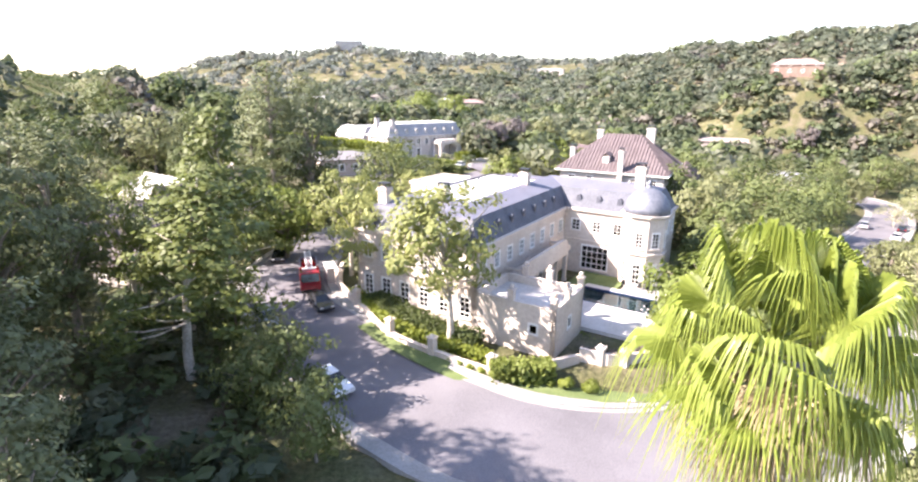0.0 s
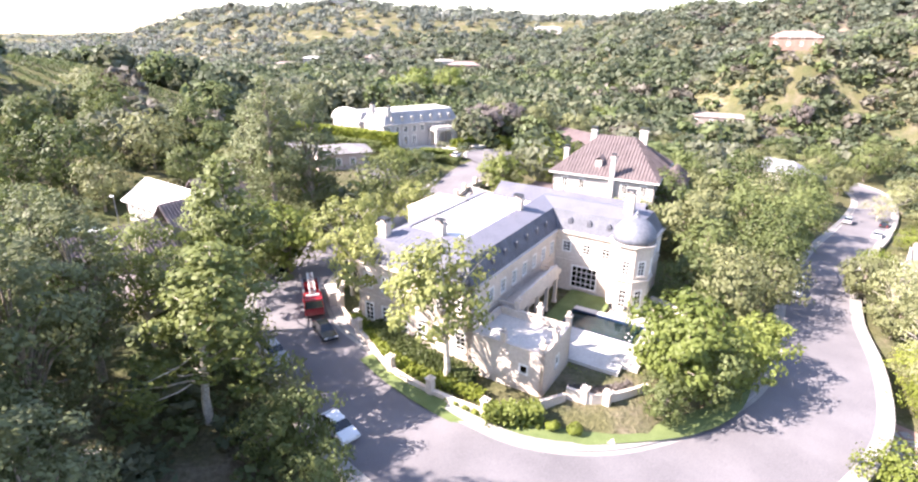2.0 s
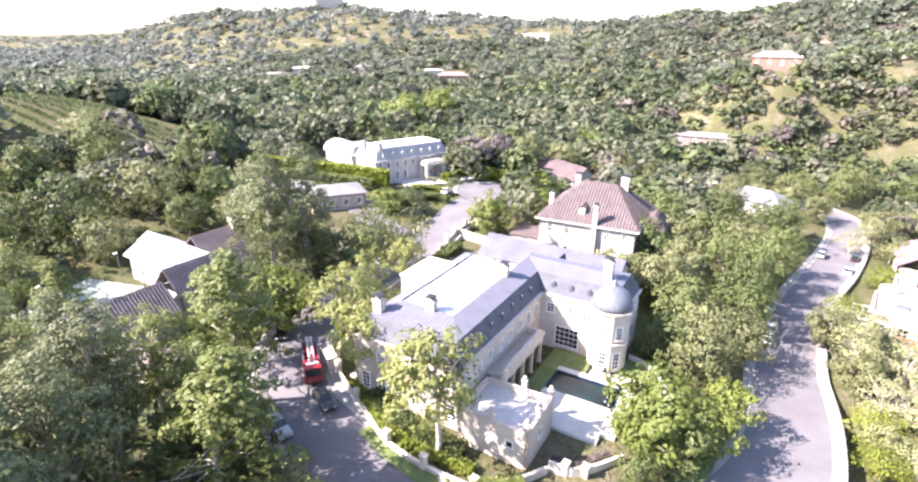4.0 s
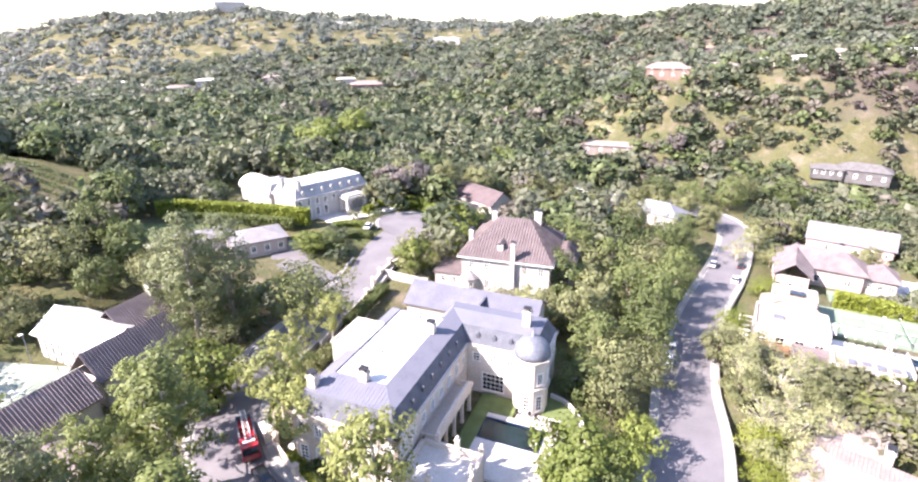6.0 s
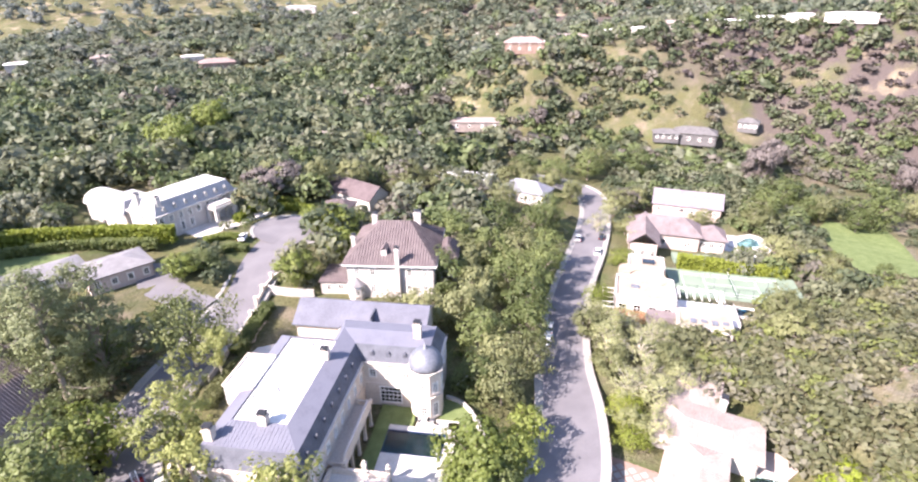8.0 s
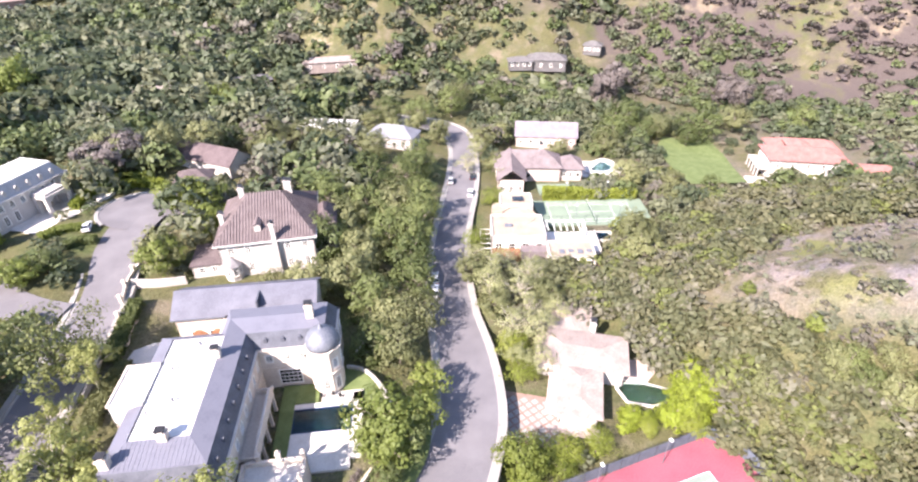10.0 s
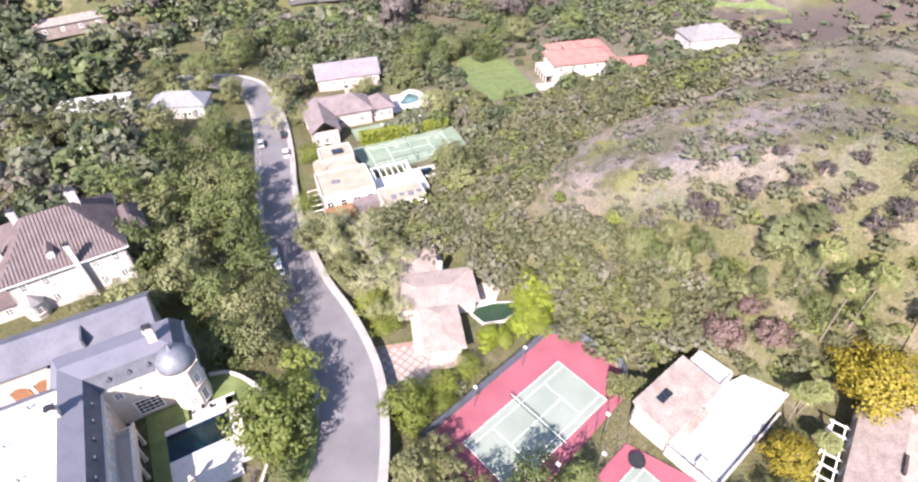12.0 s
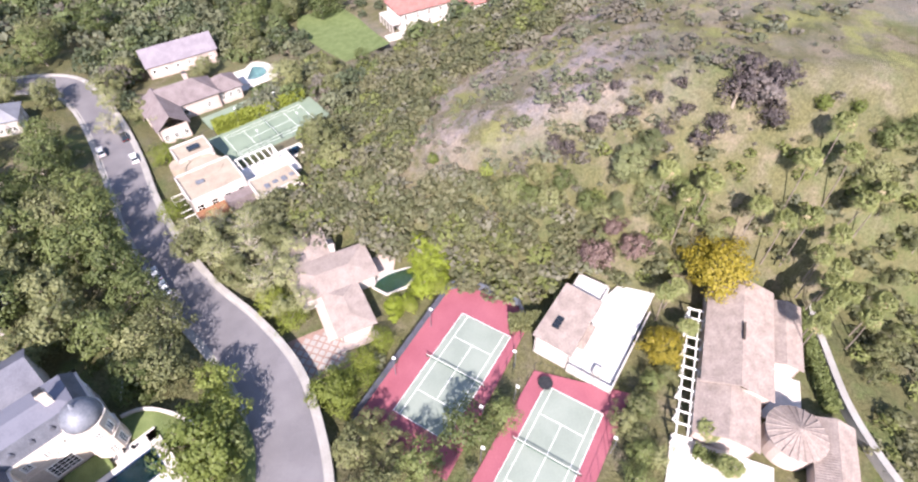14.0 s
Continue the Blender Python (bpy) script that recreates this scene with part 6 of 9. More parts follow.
    for y in (-10.1,):
        bm = bmesh.new()
        pts = [(2.55 + 2.55 * (1 - math.cos(a)), 2.6 + 1.7 * math.sin(a)) for a in np.linspace(0, math.pi, 9)]
        f = [bm.verts.new((x, y - 0.3, z)) for x, z in [(2.55, 4.3)] + pts + [(7.65, 4.3)]]
        k = [bm.verts.new((v.co.x, y + 0.3, v.co.z)) for v in f]
        bm.faces.new(f), bm.faces.new(k[::-1])
        for j in range(len(f)):
            bm.faces.new((f[(j + 1) % len(f)], f[j], k[j], k[(j + 1) % len(f)]))
        part("arch", bm, STUCCO, t)
    slab(t, "forecourt", rect(-6, 16, -15.5, -6.0), -0.7, 0.02, PAVING)
    return t


brown_house()
white_house()

low = simple_house("bungalow", -20.5, 132.0, 9.6, 18, 13, 10, 3.6, "hip", 5.0, PINK_STUCCO, GREY_SHINGLE, "grey low-pitched house half hidden behind a pine", ((0, 4), (1, 3), (3, 2)))
low2 = simple_house("bungalow", -34.0, 135.0, 10.0, 20, 14, 8, 3.2, "hip", 4.4, STUCCO, GREY_SHINGLE, "low grey-roofed house wing behind trees", ((0, 4),))
basin_pool(-44.5, 137.0, 12.2, 20, [(4.2 * math.cos(a), 2.6 * math.sin(a) + 0.7 * math.cos(2 * a)) for a in np.linspace(0, 6.0, 14)], BLUE_TILE, "pale turquoise kidney pool in a lawn", 1.6)


def left_house():
    t = thing("gabled_house", -42.0, 92.0, 7.0, -38, "white half-timbered house, mauve-tiled roofs, one whitened as if sunlit", "house")
    walls(t, "wall", rect(-11.0, 7.0, -4.5, 4.5), -1.5, 4.4, STUCCO, [(0, (k + 0.5) / 7, 2.4, 1.3, 1.6, 2, 3) for k in range(7)] + [(3, 0.3, 2.4, 1.2, 1.6, 2, 3), (3, 0.7, 2.4, 1.2, 1.6, 2, 3)])
    q = gable_quads(-11.0, 7.0, -4.5, 4.5, 4.4, 7.6, 0.6)
    # same tile as the mauve roofs; its sunlit brightness is put in as white
    roof_surface(t, "roof", q, WHITE_ROOF)
    for k in range(10):
        bm = bmesh.new()
        box(bm, -10.9 + 1.95 * k, -10.7 + 1.95 * k, -4.56, -4.5, -0.4, 4.4)
        part("timber", bm, DARK_TIMBER, t)
    walls(t, "cross_wall", rect(-2.5, 6.0, 4.5, 12.0), -1.5, 4.8, STUCCO, [(2, 0.5, 2.4, 1.3, 1.6, 2, 3)])
    q = gable_quads(-2.5, 6.0, 1.0, 12.0, 4.8, 9.0, 0.5, "y")
    r = roof_surface(t, "cross_roof", q, MAUVE_SHINGLE)
    tile_ribs(r, q, MAUVE_SHINGLE, 0.5, 0.07)
    walls(t, "end_wall", rect(7.0, 13.5, -9.0, 5.0), -1.5, 4.6, STUCCO, [(0, 0.5, 2.4, 1.6, 1.6, 2, 3), (1, 0.3, 2.4, 1.3, 1.6, 2, 3), (1, 0.7, 2.4, 1.3, 1.6, 2, 3)])
    q = gable_quads(7.0, 13.5, -9.0, 5.0, 4.6, 8.6, 0.5, "y")
    r = roof_surface(t, "end_roof", q, MAUVE_SHINGLE)
    tile_ribs(r, q, MAUVE_SHINGLE, 0.5, 0.07)
    walls(t, "garage_wall", rect(8.0, 15.5, -25.0, -11.0), -1.5, 3.6, STUCCO, [(0, 0.5, 1.6, 2.4, 2.2, 4, 2)])
    q = gable_quads(8.0, 15.5, -25.0, -11.0, 3.6, 7.4, 0.5, "y")
    r = roof_surface(t, "garage_roof", q, MAUVE_SHINGLE)
    tile_ribs(r, q, MAUVE_SHINGLE, 0.5, 0.07)
    chimney(t, 2.0, 9.0, 4, 10.6, 1.2, 1.0, STUCCO)
    return t


left_house()
shed = thing("garden_pavilion", -36.2, 62.6, 6.9, -20, "dark-timbered white garden pavilion under the pines", "pavilion")
walls(shed, "wall", rect(-3.2, 3.2, -2.2, 2.2), -1.0, 2.8, STUCCO, [(0, 0.3, 1.9, 1.4, 1.3, 3, 2), (0, 0.7, 1.9, 1.4, 1.3, 3, 2)], 0.2)
roof_surface(shed, "roof", gable_quads(-3.2, 3.2, -2.2, 2.2, 2.8, 4.2, 0.5), MAUVE_SHINGLE)
for k in range(6):
    bm = bmesh.new()
    box(bm, -3.2 + 1.26 * k, -3.06 + 1.26 * k, -2.28, -2.2, -0.5, 2.8)
    part("timber", bm, DARK_TIMBER, shed)


# east side of the street
def centre_house():
    """A long pale-tiled house running back from the street."""
    t = thing("hacienda", 64.5, 39.5, 0.5, 35, "long low house with bleached pale clay tile roofs", "house")
    for nm, (x0, x1, y0, y1), h, rz in (("main", (-13.6, -3.0, -3.6, 2.6), 3.2, 3.85), ("cross", (-3.0, 5.4, -8.2, 7.2), 3.4, 4.2), ("north", (5.4, 14.2, -1.4, 5.2), 3.0, 3.6)):
        walls(t, nm + "_wall", rect(x0, x1, y0, y1), -1.2, h, STUCCO, [(0, (k + 0.5) / 3, 2.2, 1.3, 1.5, 2, 3) for k in range(3)] + [(2, (k + 0.5) / 3, 1.3, 1.6, 2.2, 2, 3) for k in range(3)], 0.3)
        q = hip_quads(x0, x1, y0, y1, h, rz, 0.8)
        r = roof_surface(t, nm + "_roof", q, BLEACHED_TILE)
        tile_ribs(r, q, BLEACHED_TILE, 0.5, 0.06)
    chimney(t, 7.6, -2.4, 0, 5.2, 1.3, 1.1, STUCCO)
    slab(t, "forecourt", rect(-15.6, -13.7, -4.2, 3.6), -0.8, 0.02, PINK_STUCCO)
    slab(t, "side_court", rect(-12.0, -3.1, 2.7, 5.0), -0.8, 0.0, PINK_STUCCO)
    return t


centre_house()
basin_pool(67.6, 27.6, 0.5, -50, [(-4.2, 1.0), (-2.6, -2.0), (1.5, -2.4), (5.2, -0.6), (4.6, 1.6), (0.5, 2.4), (-2.6, 2.2)], TEAL_TILE, "dark teal free-form pool with white coping", 0.4)
dk = thing("pool_terrace", 70.5, 33.0, 0.5, -45, "pinkish paved pool terrace against the slope", "terrace")
slab(dk, "paving", [(-6, -2.5), (3.5, -3.0), (6.0, 0), (3.0, 2.5), (-6, 2.0)], -0.7, 0.02, PINK_STUCCO)
BRICK = surface("rosy_brick_paver", (0.17, 0.105, 0.085), (0.27, 0.18, 0.15), 0.9, 1.0, 8.0, 0.2, obj_var=0.5)
dr = thing("driveway", 49.3, 37.3, 0, 35, "driveway of pale squares framed by rosy brick bands", "driveway")
frame_m = dr.matrix_world.copy()
nu, nv, step = 14, 16, 0.75
spots = [frame_m @ Vector(((i - nu / 2) * step, (j - nv / 2) * step, 0)) for j in range(nv + 1) for i in range(nu + 1)]
bed = mesh_object("brick_bed", [((i - nu / 2) * step, (j - nv / 2) * step, ground_height(spots[j * (nu + 1) + i].x, spots[j * (nu + 1) + i].y) + 0.16) for j in range(nv + 1) for i in range(nu + 1)],
                  [(j * (nu + 1) + i, j * (nu + 1) + i + 1, (j + 1) * (nu + 1) + i + 1, (j + 1) * (nu + 1) + i) for j in range(nv) for i in range(nu)], BRICK, dr)
bm = bmesh.new()
box(bm, -0.5, 0.5, -0.5, 0.5, -0.1, 0.05)
stone = bpy.data.meshes.new("paver")
bm.to_mesh(stone)
bm.free()
stone.materials.append(CONCRETE)
for i in range(-4, 5):
    for j in range(-4, 5):
        u, v = (i - j) * 0.95, (i + j) * 0.95
        if abs(u) < 4.7 and abs(v) < 5.4:
            o = new("paver", stone)
            o.parent = dr
            wx = frame_m @ Vector((u, v, 0))
            o.matrix_local = pose(u, v, ground_height(wx.x, wx.y) + 0.17, 0, 0, 45)


def sundeck_house():
    t = thing("modern_house", 89.0, 76.6, -0.4, -43, "white modern house with flat cream roof terraces", "house")
    CREAM = surface("cream_roof_coating", (0.25, 0.205, 0.16), (0.35, 0.295, 0.235), 0.85, 0.4, 3.0, 0.05)
    for nm, (x0, x1, y0, y1), h in (("hall", (-7.0, 6.5, -4.0, 7.0), 4.2), ("study", (-4.0, 5.0, 12.5, 19.5), 4.0), ("annex", (6.5, 17.5, -11.5, -4.2), 3.2)):
        walls(t, nm + "_wall", rect(x0, x1, y0, y1), -1.5, h + 0.5, STUCCO, [(0, (k + 0.5) / 4, 2.2, 1.7, 2.0, 2, 2) for k in range(4)] + [(3, 0.5, 2.2, 1.6, 2.0, 2, 2)], 0.3)
        slab(t, nm + "_roof", rect(x0 + 0.3, x1 - 0.3, y0 + 0.3, y1 - 0.3), h - 0.2, h + 0.1, CREAM)
    bm = bmesh.new()
    lathe(bm, [(4.6, -1.0), (4.6, 4.4), (4.3, 4.4), (4.3, 4.1), (0.0, 4.1)], 28, 0.5, 7.0)
    part("rotunda", bm, CREAM, t)
    bm = bmesh.new()
    lathe(bm, [(2.4, -1.0), (2.4, 3.8), (2.1, 3.8), (0, 3.6)], 20, -4.0, 12.5)
    part("bow", bm, CREAM, t)
    bm = bmesh.new()
    box(bm, -0.5, 2.5, 15.0, 17.0, 4.1, 4.6)
    part("skylight", bm, DARK_GLASS, t, "dark roof skylight")
    bm = bmesh.new()
    box(bm, -3.5, -1.6, 1.0, 2.2, 4.3, 4.7)
    part("roof_unit", bm, LEAD, t, "grey rooftop machine")
    slab(t, "red_deck", rect(-7.0, 0.0, -7.6, -4.1), -0.6, 1.2, DOOR_WOOD)
    slab(t, "red_deck", rect(18.2, 21.5, -14.0, -9.5), -1.2, 0.5, DOOR_WOOD)
    slab(t, "dark_deck", rect(0.2, 7.0, -7.2, -4.1), -0.6, 2.2, MAUVE_SHINGLE)
    slab(t, "lower_deck", rect(7.2, 18.0, -15.0, -11.7), -0.6, 0.6, CREAM)
    slab(t, "pool_deck", rect(6.6, 20.5, -4.1, 5.2), -1.2, 0.25, WHITE_ROOF)
    for x0, x1, y0, y1 in ((6.6, 17.6, -4.1, -3.85), (20.3, 20.5, -4.1, 5.2), (-7.2, -7.0, -6.8, -4.1), (6.8, 7.0, -11.6, -7.2)):
        bm = bmesh.new()
        box(bm, x0, x1, y0, y1, 0.2, 1.25 if x0 < 17 else 1.0)
        part("parapet", bm, STUCCO, t)
    for k in range(4):
        bm = bmesh.new()
        box(bm, 9.0 + 2.2 * k, 10.2 + 2.2 * k, -9.6 + 0.6 * (k % 2), -8.0, 3.32, 3.62)
        part("roof_unit", bm, LEAD, t)
    for k in range(7):
        bm = bmesh.new()
        box(bm, 7.4 + 1.6 * k, 7.6 + 1.6 * k, -0.2, 5.0, 3.9, 4.1)
        part("pergola_beam", bm, WHITE_WOOD, t)
    for x in (7.3, 17.2):
        for y in (2.7, 4.8):
            bm = bmesh.new()
            box(bm, x - 0.12, x + 0.12, y - 0.12, y + 0.12, -0.5, 3.9)
            part("pergola_post", bm, WHITE_WOOD, t)
    bm = bmesh.new()
    box(bm, 7.2, 17.4, 4.7, 4.95, 3.75, 3.9)
    part("pergola_beam", bm, WHITE_WOOD, t)
    for k in range(5):
        bm = bmesh.new()
        box(bm, -9.8, -7.2, -6.0 + 2.2 * k, -5.85 + 2.2 * k, 2.4, 2.6)
        part("trellis_beam", bm, WHITE_WOOD, t)
    for y in (-6.0, 3.0):
        bm = bmesh.new()
        box(bm, -9.8, -9.65, y, y + 0.15, -1.0, 2.4)
        part("trellis_post", bm, WHITE_WOOD, t)
    return t


sundeck_house()
basin_pool(107.8, 65.4, -1.1, -43, rect(-2.6, 3.2, -1.8, 1.8), BLUE_TILE, "bright blue rectangular pool beside a white terrace", 1.0)
hedge("hedge", [(114.5, 89.5), (124.5, 80.6), (135.5, 71.5)], 4.0, 2.2, LEAF_HEDGE, "tall clipped green hedge along the far court", 120, 0.3, 15)


def rose_house():
    t = thing("ranch_house", 127.0, 104.0, -2.8, -45, "large rose-coloured house with mauve shingle roofs", "house")
    for nm, (x0, x1, y0, y1), h, rz, al in (("main", (-12.5, 8.0, -5.0, 5.0), 4.6, 8.6, "x"), ("cross", (-12.0, -4.0, -14.5, 2.0), 4.6, 8.2, "y"), ("east", (8.0, 15.0, -4.0, 4.0), 3.8, 6.8, "x")):
        walls(t, nm + "_wall", rect(x0, x1, y0, y1), -1.5, h, PINK_STUCCO, [(s, (k + 0.5) / 3, 2.4, 1.4, 1.8, 2, 3) for k in range(3) for s in (0, 1, 3)], 0.3)
        q = hip_quads(x0, x1, y0, y1, h, rz, 0.7) if nm != "cross" else gable_quads(x0, x1, y0, y1, h, rz, 0.6, al)
        r = roof_surface(t, nm + "_roof", q, MAUVE_SHINGLE)
        tile_ribs(r, q, MAUVE_SHINGLE, 0.7, 0.06)
    chimney(t, 2, 2, 5, 9.6, 1.2, 1.0, PINK_STUCCO)
    return t


rose_house()
simple_house("ranch_house", 152.0, 120.0, -3.4, -48, 22, 9, 3.6, "gable", 7.8, PINK_STUCCO, surface("lilac_shingle", (0.15, 0.132, 0.155), (0.23, 0.205, 0.23), 0.85, 0.5, 5.0, 0.2), "pale house with steep lilac-grey gable roof", ((0, 6), (1, 2), (3, 2)))
lt = thing("pool_terrace", 148.0, 95.0, -4.2, -42, "pale stone terrace round the kidney pool", "terrace")
slab(lt, "paving", [(-10, -5), (-4, -7), (7, -6), (10, -1), (8, 5), (-6, 6)], -0.9, -0.3, PAVING)
for u, v, a in ((-6.5, -2.0, 20), (-5.0, 1.5, -10), (6.5, 3.0, 70)):
    ch = thing("sun_lounger", *(pose(148.0, 95.0, -4.2, 0, 0, -42) @ Vector((u, v, -0.3))), -42 + a, "pale cushioned sun lounger beside the kidney pool", "lounger", "pool loungers")
    bm = bmesh.new()
    box(bm, -0.95, 0.95, -0.35, 0.35, 0.28, 0.42)
    part("mattress", bm, WHITE_WOOD, ch)
    bm = bmesh.new()
    box(bm, 0.4, 1.0, -0.35, 0.35, 0.42, 0.85)
    part("backrest", bm, WHITE_WOOD, ch)
    for sx in (-0.8, 0.7):
        for sy in (-0.28, 0.28):
            bm = bmesh.new()
            box(bm, sx - 0.04, sx + 0.04, sy - 0.04, sy + 0.04, 0, 0.28)
            part("leg", bm, IRON, ch)
st = thing("grass_court", 129.5, 86.0, -2.5, -41, "pale green practice lawn behind the tall hedge", "lawn")
slab(st, "turf", rect(-14, 13, -3.6, 3.6), -1.0, 0.0, FARGREEN)
basin_pool(150.0, 93.5, -4.2, 10, [(4.5 * math.cos(a), 2.8 * math.sin(a) + 0.9 * math.cos(2 * a)) for a in np.linspace(0, 6.0, 14)], TEAL_TILE, "turquoise kidney pool in a pale terrace", 2.6)
simple_house("grey_house", 106.5, 153.0, -1.4, -58, 17, 9, 4.4, "hip", 7.6, STUCCO, surface("blue_grey_shingle", (0.15, 0.152, 0.175), (0.22, 0.225, 0.25), 0.85, 0.5, 5.0, 0.2), "pale two-storey house with blue-grey hip roof", ((0, 5), (1, 3), (3, 3)))
simple_house("flat_house", 93.0, 176.5, -0.6, -50, 20, 11, 3.8, "hip", 4.9, STUCCO, WHITE_ROOF, "low house with brilliant white roof among trees", ((0, 4), (1, 2)))
simple_house("cabana", 72.0, 156.0, 1.2, -20, 8, 5, 2.4, "hip", 3.2, STUCCO, WHITE_ROOF, "small open cabana with pale roof", ((0, 2),))
simple_house("dark_roof_house", 46.0, 163.0, 5.6, -65, 22, 9, 4.0, "gable", 7.6, STUCCO, surface("plum_brown_shingle", (0.075, 0.055, 0.057), (0.13, 0.10, 0.102), 0.85, 0.5, 5.0, 0.2), "long house with plum-brown gable roof among trees", ((0, 6), (1, 2), (3, 2)))
simple_house("outbuilding", 37.0, 152.0, 6.2, -31, 9, 7, 3.4, "hip", 5.6, STUCCO, surface("plum_brown_tile", (0.075, 0.057, 0.058), (0.135, 0.107, 0.105), 0.85, 0.5, 5.0, 0.2), "small outbuilding with dark brown hip roof", ((0, 2), (1, 2)))


# white stepped house and the tile-roofed villa at the second court
def white_box_house():
    t = thing("white_house", 60.8, -12.5, 0.2, -25, "white house with pale tiled roof beside a white court", "house")
    walls(t, "wall", rect(-9.3, 4.0, 0.3, 7.2), -1.0, 5.0, STUCCO, [(3, 0.35, 4.0, 0.9, 1.2, 2, 2), (3, 0.62, 4.0, 0.9, 1.2, 2, 2), (0, 0.3, 3.8, 1.2, 1.3, 2, 2), (0, 0.7, 3.8, 1.2, 1.3, 2, 2)], 0.35)
    q = [[(-9.7, -0.1, 5.0), (4.4, -0.1, 5.0), (4.4, 7.6, 5.6), (-9.7, 7.6, 5.6)]]
    r = roof_surface(t, "roof", q, PALE_TILE)
    tile_ribs(r, q, PALE_TILE, 0.5, 0.05)
    walls(t, "terrace_wall", rect(4.1, 9.6, 0.3, 6.8), -1.0, 3.6, STUCCO, [], 0.3)
    slab(t, "roof_terrace", rect(4.4, 9.3, 0.6, 6.5), 2.7, 2.9, WHITE_ROOF)
    slab(t, "court", [(-9.4, -8.2), (15.0, -7.6), (13.0, -0.6), (9.8, 0.25), (-9.4, 0.25)], -1.0, 1.0, WHITE_ROOF, "white painted paved court")
    for x0, x1, y0, y1 in ((-9.7, -9.41, -8.5, 0.2), (-9.4, 9.6, -8.5, -8.21)):
        bm = bmesh.new()
        box(bm, x0, x1, y0, y1, -1.0, 1.9)
        part("parapet", bm, STUCCO, t)
    for k in range(12):
        bm = bmesh.new()
        box(bm, -5.0 + 0.42 * k, -4.58 + 0.42 * k, -1.0, 0.24, 1.0, 1.15 + 0.15 * k)
        part("stair_step", bm, PALE_TILE, t)
    bm = bmesh.new()
    box(bm, -8.6, -7.0, -5.8, -4.2, 1.0, 2.0)
    part("planter", bm, STUCCO, t)
    for k in range(3):
        bm = bmesh.new()
        box(bm, -6.2 + 1.0 * k, -5.4 + 1.0 * k, 4.2, 5.6, 5.42, 5.62)
        part("skylight", bm, DARK_GLASS, t)
    return t


def villa_right():
    t = thing("tiled_villa", 60.0, -40.0, 0.6, -12.5, "long villa with pale pink clay tile roofs and rotunda", "house")
    for nm, (x0, x1, y0, y1), h, rz in (("hall", (-11.0, 12.0, -4.0, 6.8), 4.6, 6.6), ("lower", (-20.2, -11.0, -2.2, 7.2), 3.6, 5.2), ("side", (-2.5, 11.0, -9.2, -4.0), 3.6, 4.5)):
        walls(t, nm + "_wall", rect(x0, x1, y0, y1), -1.5, h, PINK_STUCCO, [(2, (k + 0.5) / 4, 2.2, 1.2, 2.0, 2, 3) for k in range(4)], 0.35)
        q = gable_quads(x0, x1, y0, y1, h, rz, 0.5)
        r = roof_surface(t, nm + "_roof", q, PALE_TILE)
        tile_ribs(r, q, PALE_TILE, 0.42, 0.08)
    bm = bmesh.new()
    box(bm, -2.0, 1.5, 1.1, 1.5, 6.3, 7.1)
    part("ridge_vent", bm, DARK_TIMBER, t)
    bm = bmesh.new()
    lathe(bm, [(4.2, -1.5), (4.2, 4.4), (4.6, 4.4), (4.6, 4.6)], 24, -15.7, -7.7)
    part("rotunda_wall", bm, PINK_STUCCO, t)
    bm = bmesh.new()
    apex = bm.verts.new((-15.7, -7.7, 6.2))
    ring = [bm.verts.new((-15.7 + 4.7 * math.cos(2 * math.pi * k / 24), -7.7 + 4.7 * math.sin(2 * math.pi * k / 24), 4.6)) for k in range(24)]
    for k in range(24):
        bm.faces.new((ring[k], ring[(k + 1) % 24], apex))
    rr = part("rotunda_roof", bm, PALE_TILE, t)
    for k in range(24):
        bm = bmesh.new()
        a = 2 * math.pi * k / 24
        tube(bm, [(-15.7 + 4.7 * math.cos(a), -7.7 + 4.7 * math.sin(a), 4.63), (-15.7 + 0.5 * math.cos(a), -7.7 + 0.5 * math.sin(a), 6.05)], [0.14, 0.05], 5)
        part("ridge_tile", bm, PALE_TILE, rr)
    walls(t, "south_wall", rect(-24.5, -11.5, -16.5, -11.0), -1.5, 3.4, PINK_STUCCO, [(0, (k + 0.5) / 4, 2.2, 1.2, 1.8, 2, 3) for k in range(4)], 0.3)
    q = gable_quads(-24.5, -11.5, -16.5, -11.0, 3.4, 4.8, 0.5)
    r = roof_surface(t, "south_roof", q, PALE_TILE)
    tile_ribs(r, q, PALE_TILE, 0.42, 0.08)
    slab(t, "forecourt", rect(-34.0, -20.4, -6.0, 10.0), -0.9, 0.04, PAVING)
    slab(t, "side_terrace", rect(-12.0, -2.6, -10.5, -4.1), -0.9, 0.06, PAVING)
    # pergola along the court side
    for k in range(13):
        x = -22.0 + 2.2 * k
        bm = bmesh.new()
        box(bm, x, x + 0.22, 7.4, 10.4, 3.0, 3.22)
        part("pergola_beam", bm, WHITE_WOOD, t)
        if k % 2 == 0:
            bm = bmesh.new()
            box(bm, x - 0.1, x + 0.3, 9.7, 10.1, -0.5, 2.8)
            part("pergola_post", bm, WHITE_WOOD, t)
    for y in (8.0, 9.8):
        bm = bmesh.new()
        box(bm, -22.2, 5.0, y, y + 0.2, 2.8, 3.0)
        part("pergola_rail", bm, WHITE_WOOD, t)
    return t


white_box_house()
villa_right()
